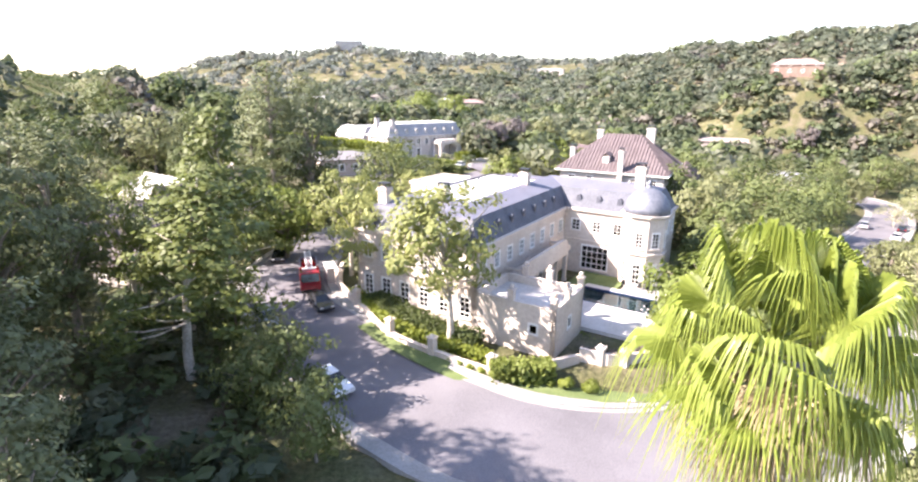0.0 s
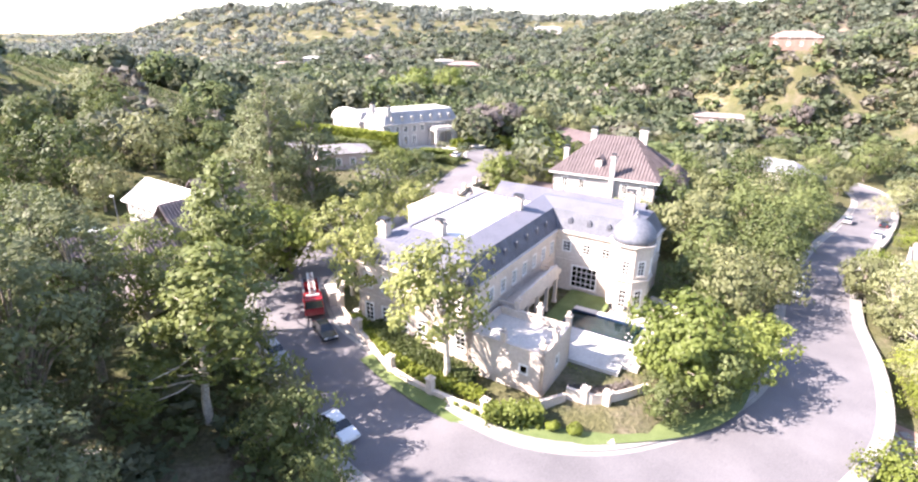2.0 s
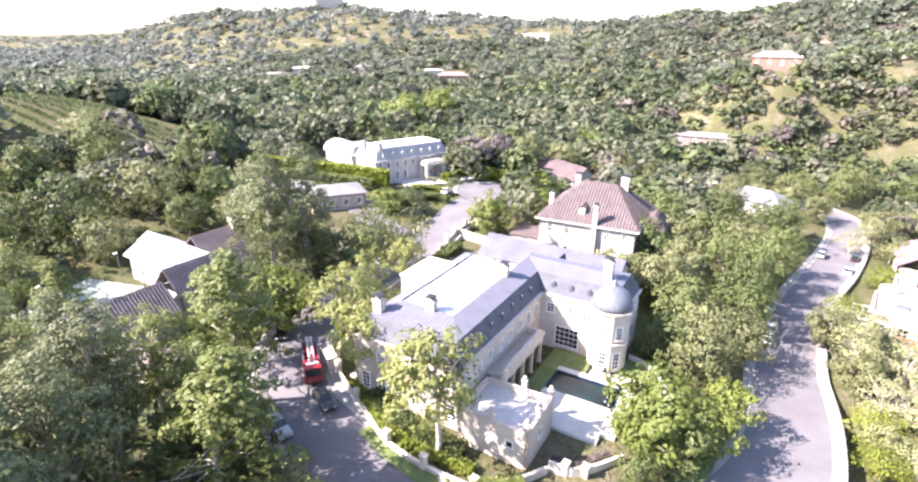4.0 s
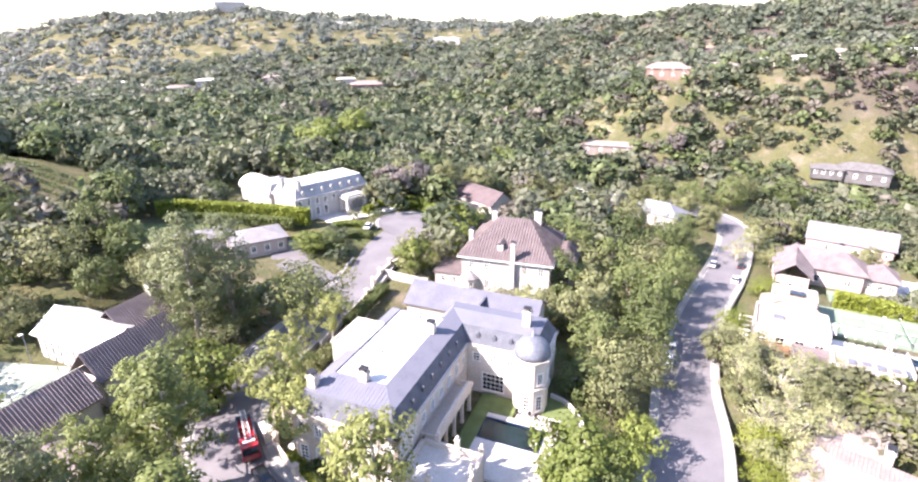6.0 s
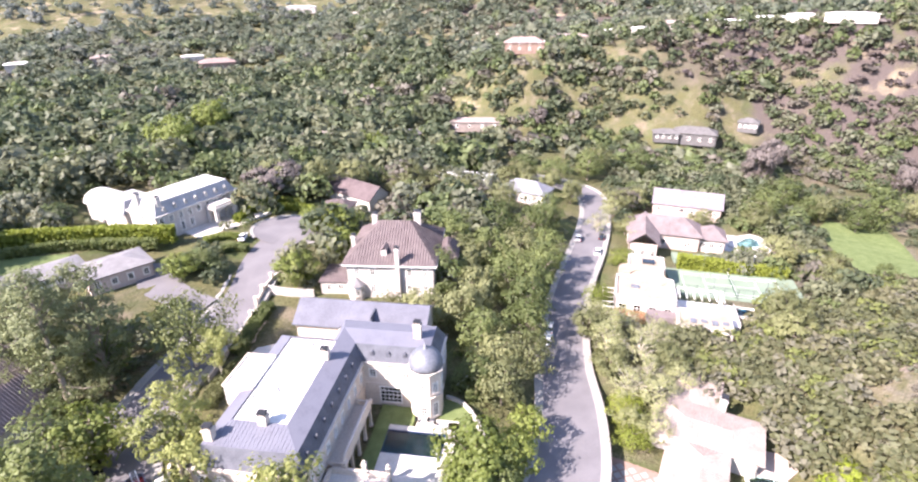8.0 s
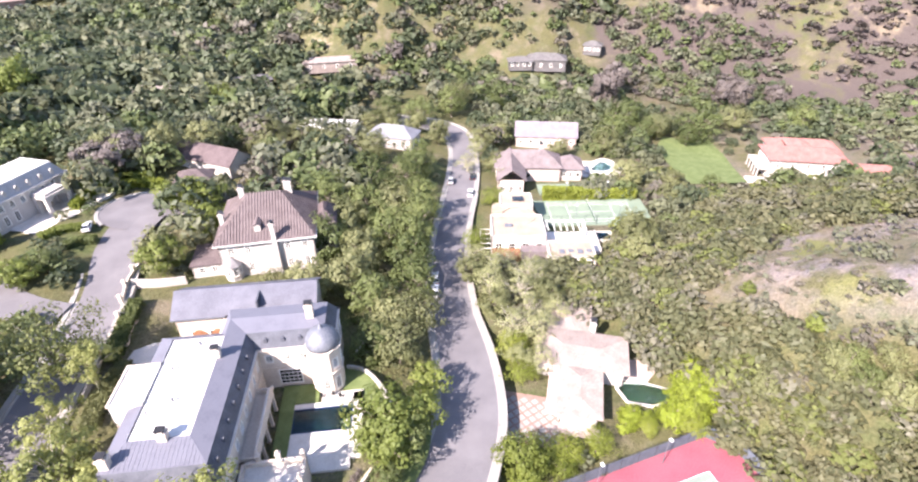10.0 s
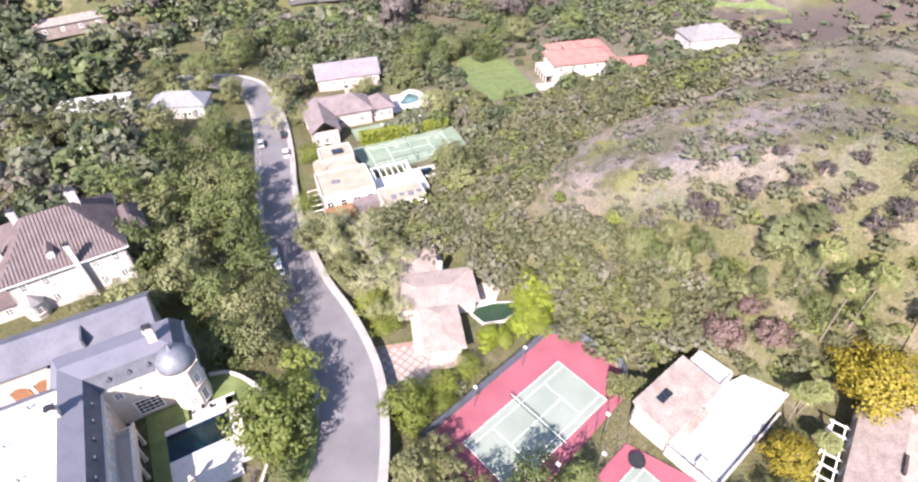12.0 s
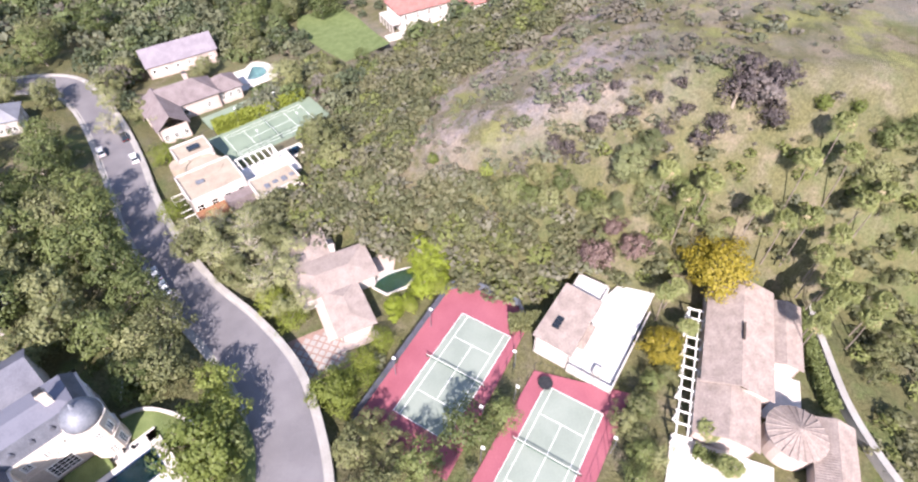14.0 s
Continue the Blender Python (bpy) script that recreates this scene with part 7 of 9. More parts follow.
wall_run("retaining_wall", [(71, -55.0), (62, -55.2), (52, -55.6), (45, -57), (39, -59), (30, -62.5)], 2.2, 1.1, CONCRETE, "long pale retaining wall along the villa slope")

hedge("hedge", [(50, -53.2), (58, -52.8), (70, -52.6)], 2.6, 2.2, LEAF_OAK, "dark overgrown hedge between villa and retaining wall", 110, 0.24, 41)
hedge("hedge", [(39.5, -29.0), (37.5, -34.0)], 2.2, 1.8, LEAF_OAK, "clipped dark shrubs in the villa forecourt", 160, 0.18, 42)
hedge("hedge", [(59.5, 2.6), (60.8, -3.0), (57.0, -4.5)], 3.4, 2.6, LEAF_OLIVE, "tall grey-green hedge between the courts and white house", 130, 0.22, 43)


def red_house():
    t = thing("red_roof_villa", 203.0, 46.0, -7.5, -52, "large white villa with red clay tile roofs and balconies", "house")
    for nm, (x0, x1, y0, y1), h, rz in (("main", (-14.0, 10.0, -6.0, 6.0), 7.0, 9.6), ("rear", (-10.0, 12.0, 6.0, 15.0), 6.0, 8.6), ("east", (10.0, 27.0, -7.0, 1.0), 3.8, 5.8), ("tower", (-6.0, 0.0, 2.0, 8.0), 8.6, 10.2)):
        walls(t, nm + "_wall", rect(x0, x1, y0, y1), -1.5, h, STUCCO, [(s, (k + 0.5) / 5, z, 1.3, 2.0, 2, 2) for k in range(5) for s in (0, 3) for z in ((2.2, 5.4) if h > 5 else (2.2,))], 0.35)
        q = hip_quads(x0, x1, y0, y1, h, rz, 0.9)
        r = roof_surface(t, nm + "_roof", q, RED_TILE)
        tile_ribs(r, q, RED_TILE, 0.8, 0.1)
    slab(t, "balcony", rect(-17.5, -14.1, -6.0, 6.0), 3.0, 3.3, STUCCO)
    for k in range(5):
        bm = bmesh.new()
        box(bm, -17.4, -17.0, -5.8 + 2.8 * k, -5.4 + 2.8 * k, -1.5, 3.0)
        part("column", bm, STUCCO, t)
    slab(t, "terrace", rect(-21.0, 12.0, -10.0, -6.1), -1.5, 0.3, PAVING)
    return t


red_house()
lawn_line = spline([(168, 60, 9), (178, 70, 11), (190, 81, 12), (202, 89, 9)], 1.5)
ribbon("lawn", lawn_line, -lawn_line[:, 2], lawn_line[:, 2], LAWN, 0.35, 8, "smooth pale green lawn below the red-roofed villa", "lawn", True)
simple_house("far_house", 252.0, 6.0, height(252, 6), -55, 22, 13, 4.5, "hip", 8.5, STUCCO, GREY_SHINGLE, "pale house with grey hip roof on the slope", ((0, 4), (3, 3)))

# houses further up the canyon, each on its own shelf
FAR = [(181, 269, -32, 22, 10, 4.6, 7.5, "r"), (234, 296, -38, 24, 10, 3.6, 5, "t"), (247, 270, -40, 13.5, 9, 3.2, 3.9, "w"), (253, 254, -45, 10.5, 9, 3.2, 3.9, "w"), (272, 245, -47, 22, 10, 3.6, 5.4, "t"), (287, 223, -50, 19.5, 10, 3.2, 3.9, "w"), (310, 212, -55, 15, 9, 3.2, 3.9, "w"), (319, 199, -57, 16.5, 9, 3.2, 3.9, "w"), (325, 177, -60, 24, 11, 3.2, 3.9, "w"), (224, 180, -50, 20, 10, 4.2, 6.8, "g"), (213, 188, -40, 12, 8, 3.0, 4.8, "g"), (251, 171, -60, 9, 7, 3.4, 5.4, "g"),
       (37, 509, 0, 28, 14, 8, 11, "r"), (21, 551, 0, 18, 9, 4, 5, "w"), (-105, 560, 10, 20, 10, 4.5, 6, "w"), (-128, 550, 15, 24, 10, 4, 6, "t"), (137, 246, -30, 26, 9, 3.6, 5.2, "t"), (97, 252, -20, 20, 9, 3.4, 5, "g"), (53, 250, -10, 18, 9, 3.4, 5, "t"), (-41, 244, 10, 16, 9, 3.4, 4.4, "w"), (-205, 641, 10, 24, 11, 6, 7, "w"), (-250, 652, 15, 20, 10, 5, 6.5, "t"), (-137, 1017, 5, 46, 16, 14, 15, "w"),
       (154, 702, -20, 34, 12, 6, 7, "w"), (29, 884, 0, 44, 16, 8, 9, "w"), (-176, 612, 10, 18, 10, 5, 6, "w"), (-44, 560, 0, 24, 10, 4, 6, "t")]
EARTH_STUCCO = surface("earth_red_stucco", (0.19, 0.125, 0.10), (0.28, 0.195, 0.16), 0.85, 0.4, 3.0, 0.1)
DARK_SHAKE = surface("weathered_grey_shake", (0.085, 0.08, 0.08), (0.15, 0.142, 0.14), 0.85, 0.5, 5.0, 0.2)
FAR_ROOF = {"g": DARK_SHAKE, "t": PALE_TILE, "w": WHITE_ROOF, "r": surface("faded_rose_tile", (0.20, 0.14, 0.125), (0.31, 0.23, 0.21), 0.85, 0.5, 4.0, 0.2)}
FAR_WORD = {"g": "grey shingle", "t": "tan tile", "w": "white flat", "r": "reddish tile"}
for pts in ([(192, 669), (205, 600), (209, 520)], [(236, 458), (243, 428), (246, 396)]):
    wall_run("hill_road_wall", pts, 2.4, 1.0, STUCCO, "long white wall along the hill road")
green_line = spline([(246, 92, 6), (262, 70, 9), (284, 42, 15), (298, 8, 19), (303, -24, 18)], 2.0)
ribbon("meadow", green_line, -green_line[:, 2], green_line[:, 2], LAWN, 0.3, 8, "bright green meadow at the foot of the canyon wall", "meadow", True)
for x, y, a, w, d, h, rz, k in FAR:
    simple_house("hillside_house", x, y, height(x, y) + 0.6, a, w, d, h, "hip", rz, {"g": DARK_SHAKE, "t": PALE_TILE, "r": EARTH_STUCCO}.get(k, STUCCO), FAR_ROOF[k], "distant %s hillside house with %s roof" % ({"g": "grey", "t": "tan", "r": "earth-red"}.get(k, "pale"), FAR_WORD[k]), ((0, 4), (1, 2)), 2 if h > 4.5 else 1)


# ---- trees ----
KINDS = {}
LEAF_PALE = leafy("pale_sparse_leaves", (0.20, 0.215, 0.095), (0.40, 0.41, 0.21), 0.42, 0.3)


def kind(key, *variants):
    KINDS[key] = [list(variants), 0]


def plant(key, x, y, h, turn=None, z=None, stretch=1.0, label=""):
    """Puts the next variant of a kind at x, y, scaled to the height h."""
    variants, n = KINDS[key]
    KINDS[key][1] = n + 1
    args, own_h, first = variants[n % len(variants)]
    m = pose(x, y, (height(x, y) if z is None else z) - 0.1, 0, 0, 137.5 * n if turn is None else turn)
    s = h / own_h
    if first[0] is None:
        t = make_tree(**args)
        first[0] = t
    else:
        t = copy_thing(first[0], Matrix())
    t.matrix_world = m @ Matrix.Diagonal((s * stretch, s * stretch, s, 1))
    if label:
        t["label"] = label
    return t


def variant(seed, h, r, leaf, bark, label, name="tree", **more):
    return (dict(name=name, seed=seed, h=h, r=r, leaf=leaf, bark=bark, label=label, **more), h, [None])


kind("oak", variant(1, 11, 5.6, LEAF_OAK, BARK, "broad dark green oak with dense rounded crown", clumps=74, per=33, size=0.3, base=0.12),
     variant(2, 11, 5.2, LEAF_OAK, BARK, "broad dark green oak with dense rounded crown", clumps=72, per=33, size=0.31, base=0.15),
     variant(3, 11, 6.0, LEAF_OLIVE, BARK, "olive-grey broadleaf tree with dense crown", clumps=78, per=33, size=0.31, base=0.12),
     variant(4, 11, 5.4, LEAF_OAK, BARK, "broad dark green oak with uneven crown", clumps=68, per=34, size=0.32, base=0.1))
kind("olive", variant(5, 10, 5.2, LEAF_OLIVE, BARK, "olive-grey broadleaf tree with loose crown", clumps=70, per=36, size=0.29, base=0.15, clump_r=0.24),
     variant(6, 10, 4.8, LEAF_OLIVE, BARK, "olive-grey broadleaf tree with loose crown", clumps=64, per=36, size=0.29, base=0.18, clump_r=0.24))
kind("bright", variant(7, 8, 3.9, LEAF_BRIGHT, BARK, "bright green leafy tree with full crown", clumps=64, per=38, size=0.26, base=0.1),
     variant(8, 8, 3.6, LEAF_BRIGHT, BARK, "bright green leafy tree with full crown", clumps=60, per=38, size=0.26, base=0.12))
kind("sycamore", variant(9, 15, 5.6, LEAF_SYC, PALE_BARK, "tall sycamore with pale mottled trunk and thin yellow-green leaves", clumps=58, per=44, size=0.29, base=0.36, shape="open", limbs=14, clump_r=0.24, trunk_r=0.3),
     variant(10, 15, 5.2, LEAF_SYC, PALE_BARK, "tall sycamore with pale mottled trunk and thin yellow-green leaves", clumps=54, per=36, size=0.29, base=0.34, shape="open", limbs=14, clump_r=0.24, trunk_r=0.28))
kind("pine", variant(11, 22, 5.8, LEAF_PINE, BARK, "tall dark conifer with layered drooping branches", clumps=130, per=52, size=0.235, base=0.1, shape="cone", trunk_r=0.4, limbs=16, flat=0.55, clump_r=0.24),
     variant(12, 22, 5.2, LEAF_PINE, BARK, "tall dark conifer with layered drooping branches", clumps=130, per=52, size=0.235, base=0.12, shape="tall", trunk_r=0.4, limbs=16, flat=0.55, clump_r=0.25))
LEAF_AIRY = leafy("airy_pine_needles", (0.10, 0.125, 0.038), (0.26, 0.30, 0.095), 0.42)
kind("airy", variant(13, 17, 5.4, LEAF_AIRY, PALE_BARK, "airy yellow-green pine with bare lower trunk", clumps=110, per=38, size=0.25, base=0.3, shape="cone", trunk_r=0.26, limbs=18, flat=0.5, clump_r=0.2),
     variant(14, 17, 5.8, LEAF_AIRY, PALE_BARK, "airy yellow-green pine with bare lower trunk", clumps=110, per=38, size=0.25, base=0.26, shape="tall", trunk_r=0.26, limbs=18, flat=0.5, clump_r=0.22))
kind("bare", variant(15, 8, 4.2, LEAF_PALE, PALE_BARK, "thin pale-stemmed tree with sparse yellow-grey leaves", clumps=64, per=20, size=0.17, base=0.15, shape="open", limbs=34, clump_r=0.22, trunk_r=0.16),
     variant(16, 8, 4.0, LEAF_PALE, PALE_BARK, "thin pale-stemmed tree with sparse grey leaves", clumps=56, per=26, size=0.2, base=0.2, shape="open", limbs=20, clump_r=0.24, trunk_r=0.14))
kind("yellow", variant(17, 7, 4.2, LEAF_YELLOW, BARK, "round tree covered in golden yellow blossom", clumps=95, per=62, size=0.2, base=0.06))
kind("rust", variant(18, 7, 3.6, LEAF_RUST, BARK, "rust-brown leaved tree with loose crown", clumps=54, per=40, size=0.26, base=0.15, shape="open"))
kind("lime", variant(19, 7, 4.4, LEAF_HEDGE, BARK, "dense yellow-green round tree clipped like a ball", clumps=90, per=38, size=0.2, base=0.02, clump_r=0.3))

# row between the mansion and the long street
for x, y, h in ((57.1, 114.4, 14), (75, 121, 14), (71, 104, 13), (47.2, 97, 13), (60.5, 92.5, 13), (35.6, 63.5, 9.5), (42.6, 67.5, 10), (42, 74, 11), (53.2, 73.4, 11), (57.6, 80.2, 12), (48.2, 66.0, 9.5), (64.0, 87.6, 12), (71.5, 95.0, 12), (78.5, 102.5, 11.5)):
    plant("oak", x, y, h, stretch=0.95)
for x, y, h in ((43.5, 83.5, 13), (36.5, 86.5, 11), (51.5, 88.5, 12.5), (55.5, 102, 12.5)):
    plant("olive", x, y, h, stretch=0.95)
for x, y, h in ((90.9, 143, 12), (97.5, 128, 11), (84, 117, 12), (64, 107, 12), (30.5, 91, 8.5), (92, 121, 11)):
    plant("oak", x, y, h)
for x, y, h in ((27.0, 47.6, 11.0), (24.6, 44.6, 9.5), (32.0, 46.2, 8.0)):
    plant("bright", x, y, h)
for x, y, h in ((28.6, 44.0, 7.8), (22.2, 40.9, 5.6), (39.0, 60.5, 10.5)):
    plant("oak", x, y, h, stretch=0.95)
for x, y, h in ((38.2, 51.4, 7.4),):
    plant("bright", x, y, h)
for x, y, h in ((31.8, 132, 11.5), (-20.5, 97, 10), (27, 140, 8), (70, 216, 13), (-3, 225, 18), (12, 262, 18)):
    plant("bright", x, y, h)
for x, y, h in ((16.7, 114.5, 10.5), (76, 163, 12), (66, 168, 13), (86, 160, 11), (36, 171, 14), (50, 176, 12), (24, 172, 13), (79, 150, 12), (60, 152, 10)):
    plant("olive", x, y, h)
for x, y, h in ((226, 139, 17), (205, 131, 19), (243, 94, 17), (247, 90, 15), (256, 97, 13), (259, 79, 12), (265, 83, 10), (163, 226, 12)):
    plant("rust", x, y, h, stretch=0.7)
plant("rust", 19.2, 168, 12)
plant("rust", 24.5, 171, 13)
plant("bare", 31, 172, 11)
plant("bright", 16.4, 113.6, 9.5)
plant("bright", -7.5, 126.0, 6.5, stretch=1.3)
plant("bright", 29.5, 121.5, 10)
plant("oak", -2.5, 127.5, 5, stretch=1.3)
# along the mansion's street
plant("sycamore", 1.4, 46.4, 16, 20, label="tall sycamore with forked pale trunk before the mansion front")
plant("sycamore", -10.6, 67.2, 14.5, 80)
plant("sycamore", -8.6, 60.6, 12.5, 200)
kind("plane", variant(33, 14, 7.0, leafy("plane_leaves", (0.13, 0.15, 0.048), (0.30, 0.32, 0.12), 0.42), PALE_BARK, "large leafy yellow-green sycamore overhanging the street", clumps=120, per=40, size=0.27, base=0.22, trunk_r=0.3, limbs=12))
plant("plane", -7.0, 93.0, 15, 10, label="large leafy yellow-green sycamore overhanging the street")
plant("sycamore", -9.5, 75.5, 12, 300)
plant("bright", -20.5, 74.5, 11)
plant("sycamore", -3.0, 88.0, 11, 140)
# shady bank
# several stand unseen left of the view, added to shade bank and street
for x, y, h in ((-25.5, 88, 27), (-20.2, 92.5, 26), (-36.5, 47.5, 18), (-31.5, 45.0, 19), (-35.5, 36.5, 18), (-29.5, 34.0, 20), (-25.0, 26.2, 19), (-20.5, 21.0, 17), (-14.5, 15.0, 14), (-27.0, 22.5, 28), (-20.5, 15.5, 21), (-31.5, 25.5, 29), (-31.0, 96, 22), (-30.0, 104, 20), (-47, 53, 23), (-42, 31, 22), (-38, 22, 26), (-45, 40, 25), (-44, 16, 24)):
    plant("pine", x, y, h)
for x, y, h in ((-22.6, 57.0, 21), (-30, 52, 15), (-27, 66, 15), (-33.5, 41, 13), (-50, 70, 14), (-23.5, 49.5, 14)):
    plant("airy", x, y, h)
plant("airy", -20.2, 40.4, 16.5, stretch=1.45)
for x, y, h in ((-26, 74, 12), (-67.7, 105, 15), (-58.8, 119, 13), (-76, 92, 14), (-56, 58, 13), (-49, 112, 9), (-82, 143, 11), (-54, 145, 12), (-70, 128, 12), (-90, 112, 13), (-60, 100, 10), (-66, 84, 11), (-78, 104, 10), (-86, 124, 10), (-62, 136, 9), (-48, 126, 9), (-55, 133, 11), (-76, 136, 12), (-40, 114, 9)):
    plant("oak", x, y, h)
for x, y, h in ((-10.9, 36.6, 7.0), (-13.6, 35.6, 6.4), (-8.1, 30.2, 6.4), (-13.5, 41.5, 6.0), (-18.5, 47, 7.5)):
    plant("oak", x, y, h, stretch=0.85)
# east side of the street
kind("limebush", variant(35, 4, 2.9, LEAF_LIME, BARK, "broad bright lime-green bush at the court end", name="bush", clumps=70, per=50, size=0.17, base=0.0, clump_r=0.3, category="bush"),
     variant(36, 4, 2.7, LEAF_LIME, BARK, "broad bright lime-green bush at the court end", name="bush", clumps=66, per=50, size=0.17, base=0.0, clump_r=0.3, category="bush"))
for x, y, h in ((66.3, 21.2, 3.8), (69.6, 20.8, 4.4), (72.8, 21.8, 4.6), (68.6, 18.0, 3.6), (72.0, 18.9, 4.0), (75.6, 22.9, 4.2), (75.2, 20.0, 3.8), (59.3, 25.6, 2.6), (61.6, 26.2, 2.8), (62.8, 23.8, 2.6)):
    plant("limebush", x, y, h, z=ground_height(x, y))
LEAF_BALL = leafy("clipped_ball_leaves", (0.075, 0.105, 0.018), (0.215, 0.25, 0.05), 0.35)
kind("ball", variant(34, 7, 4.3, LEAF_BALL, BARK, "dense dark green tree clipped like a ball at the kerb", clumps=150, per=58, size=0.19, base=0.0, clump_r=0.26))
plant("ball", 40.6, 31.8, 7.2, stretch=0.98)
for x, y, h in ((47.6, 29.0, 4.6), (52.5, 26.5, 4.2), (44.8, 27.2, 3.8), (69.5, 19.8, 4.6), (73.0, 22.0, 4.4), (66.5, 18.2, 3.8), (99.6, 96.4, 5.6), (79.2, 82.2, 5.2), (54.2, 44.4, 4.6), (57.2, 49.5, 5.2), (61.5, 22.6, 3.0)):
    plant("lime", x, y, h)
for x, y, h in ((36.5, 8.6, 9.5), (30.5, 14.5, 8), (26.0, 20.0, 8), (40.5, 2.8, 6.5)):
    plant("oak", x, y, h)
for x, y, h in ((31.0, 25.2, 7), (35.5, 24.0, 6), (33, 20.5, 6)):
    plant("olive", x, y, h)
for x, y, h in ((63.7, 49.0, 8.5), (69.2, 58.5, 9), (71.3, 68.0, 9), (76.0, 62.0, 8.5), (66.0, 64.0, 8.5), (60.5, 52.5, 8), (58.0, 43.5, 6.5), (79.0, 71.0, 5), (72.5, 76.0, 6), (66.5, 53.5, 8), (80.0, 62.0, 6), (85.5, 62.5, 5), (71.0, 50.0, 7)):
    plant("bare", x, y, h)
for x, y, h in ((62.5, 59.5, 7.5), (67.5, 71.5, 8), (56.5, 47.0, 6), (74.0, 55.0, 7.5)):
    plant("olive", x, y, h)
LEAF_PINK = leafy("pink_blossom_leaves", (0.085, 0.056, 0.05), (0.27, 0.185, 0.165), 0.35, 0.2)
kind("blossom", variant(51, 6, 3.2, LEAF_PINK, BARK, "dusky pink blossoming tree with open crown on the slope", clumps=72, per=40, size=0.22, base=0.12),
     variant(52, 6, 3.0, LEAF_PINK, BARK, "dusky pink blossoming tree with open crown on the slope", clumps=66, per=38, size=0.22, base=0.15))
for x, y, h in ((75.2, -12.9, 7.0), (76.6, -20.2, 6.0), (79.5, -16.0, 4.5)):
    plant("blossom", x, y, h)
for x, y, h in ((85.8, -17.2, 9.0), (83.2, -21.6, 8.0), (88.2, -21.0, 6.5), (81.8, -15.4, 6.0)):
    plant("pine", x, y, h, stretch=1.8, label="dark spreading evergreen on the slope above the villa")
for x, y, h in ((93.7, -38.9, 6.5), (92.3, -10.5, 4.0)):
    plant("rust", x, y, h)
plant("yellow", 74.2, -36.4, 9.6, stretch=1.12)
plant("yellow", 57.4, -25.3, 6.5)
for x, y, h in ((83.5, 5.3, 7), (82.8, -3.1, 6.5), (85.7, -17.2, 5.5), (80.8, -13.8, 5.5), (85.7, -61.5, 6.5), (90.2, -62.4, 5), (43.0, -17.5, 5), (46.0, -20.5, 5.5), (37.5, -22.5, 5), (78, 12, 6), (75.5, 4.5, 5.5)):
    plant("olive", x, y, h)
for x, y, h in ((126, 128, 10), (118, 114, 7), (138, 131, 9), (145, 108, 8), (141, 78, 11), (137, 62, 9), (112, 57, 9), (104, 52, 10), (98, 47, 9), (160, 100, 11), (150, 68, 8)):
    plant("olive", x, y, h)
for x, y, h in ((121, 158, 9), (124, 148, 8), (116, 168, 10), (112, 160, 8), (119, 143, 8), (108, 168, 9)):
    plant("olive", x, y, h)
for x, y, h in ((113, 104, 6), (120, 124, 8), (110, 118, 7)):
    plant("bare", x, y, h)
for x, y, h in ((172, 104, 13), (196, 86, 9), (222, 80, 12), (238, 60, 12), (160, 60, 6), (175, 45, 6), (193, 97, 11), (188, 100, 9), (190, 110, 14), (145, 165, 13), (155, 172, 13), (170, 160, 13), (128, 165, 12), (118, 172, 12)):
    plant("oak", x, y, h)


# ---- fan palms ----
def frond_mesh(seed, length=1.5, blades=26, droop=0.5, stalk=0.9):
    """One fan leaf: a stalk and a pleated fan, with how far each point hangs towards the ground."""
    rng = np.random.default_rng(seed)
    v, f, hang = [], [], []

    def quad(pts, low):
        i = len(v)
        v.extend(pts)
        hang.extend(low)
        f.append((i, i + 1, i + 2)), f.append((i, i + 2, i + 3))
    st = length * stalk
    steps_out = (0.02, 0.28, 0.48, 0.66, 0.84, 1.04, 1.3) if blades > 20 else (0.02, 0.48, 0.84, 1.3)
    for s in (-1, 1):
        quad([(0, s * 0.025, 0), (st, s * 0.02, 0), (st, -s * 0.02, 0.03), (0, -s * 0.025, 0.03)], (0, 0, 0, 0))
    span = 220
    for k in range(blades):
        a = radians(-span / 2 + span * (k + 0.5) / blades)
        w = radians(span / blades)
        ll = length * (0.74 + 0.26 * math.cos(a * 0.7)) * (0.9 + 0.2 * rng.random())
        sag = 0.6 + 0.8 * rng.random()
        prev = None
        for t in steps_out:
            out = min(t, 0.48) + max(0, t - 0.48) * (1 - 0.62 * droop)
            half = w * ll * out * 0.52 if t <= 0.48 else w * ll * 0.48 * 0.38 * max(0.05, (1.32 - t) / 0.84)
            c = np.array([st + ll * out * math.cos(a), ll * out * math.sin(a), 0.12 * ll * out * math.cos(1.6 * a)])
            side = np.array([-math.sin(a), math.cos(a), 0]) * half
            pl = np.array([0, 0, 0.9 * half])
            d = (0.10 * t * t + droop * sag * max(0, t - 0.45) ** 1.4 * 1.25) * ll
            now = (c - side - pl, c + pl * 0.8, c + side - pl, d)
            if prev:
                quad([prev[0], prev[1], now[1], now[0]], (prev[3], prev[3], d, d))
                quad([prev[1], prev[2], now[2], now[1]], (prev[3], prev[3], d, d))
            prev = now
    return v, f, hang


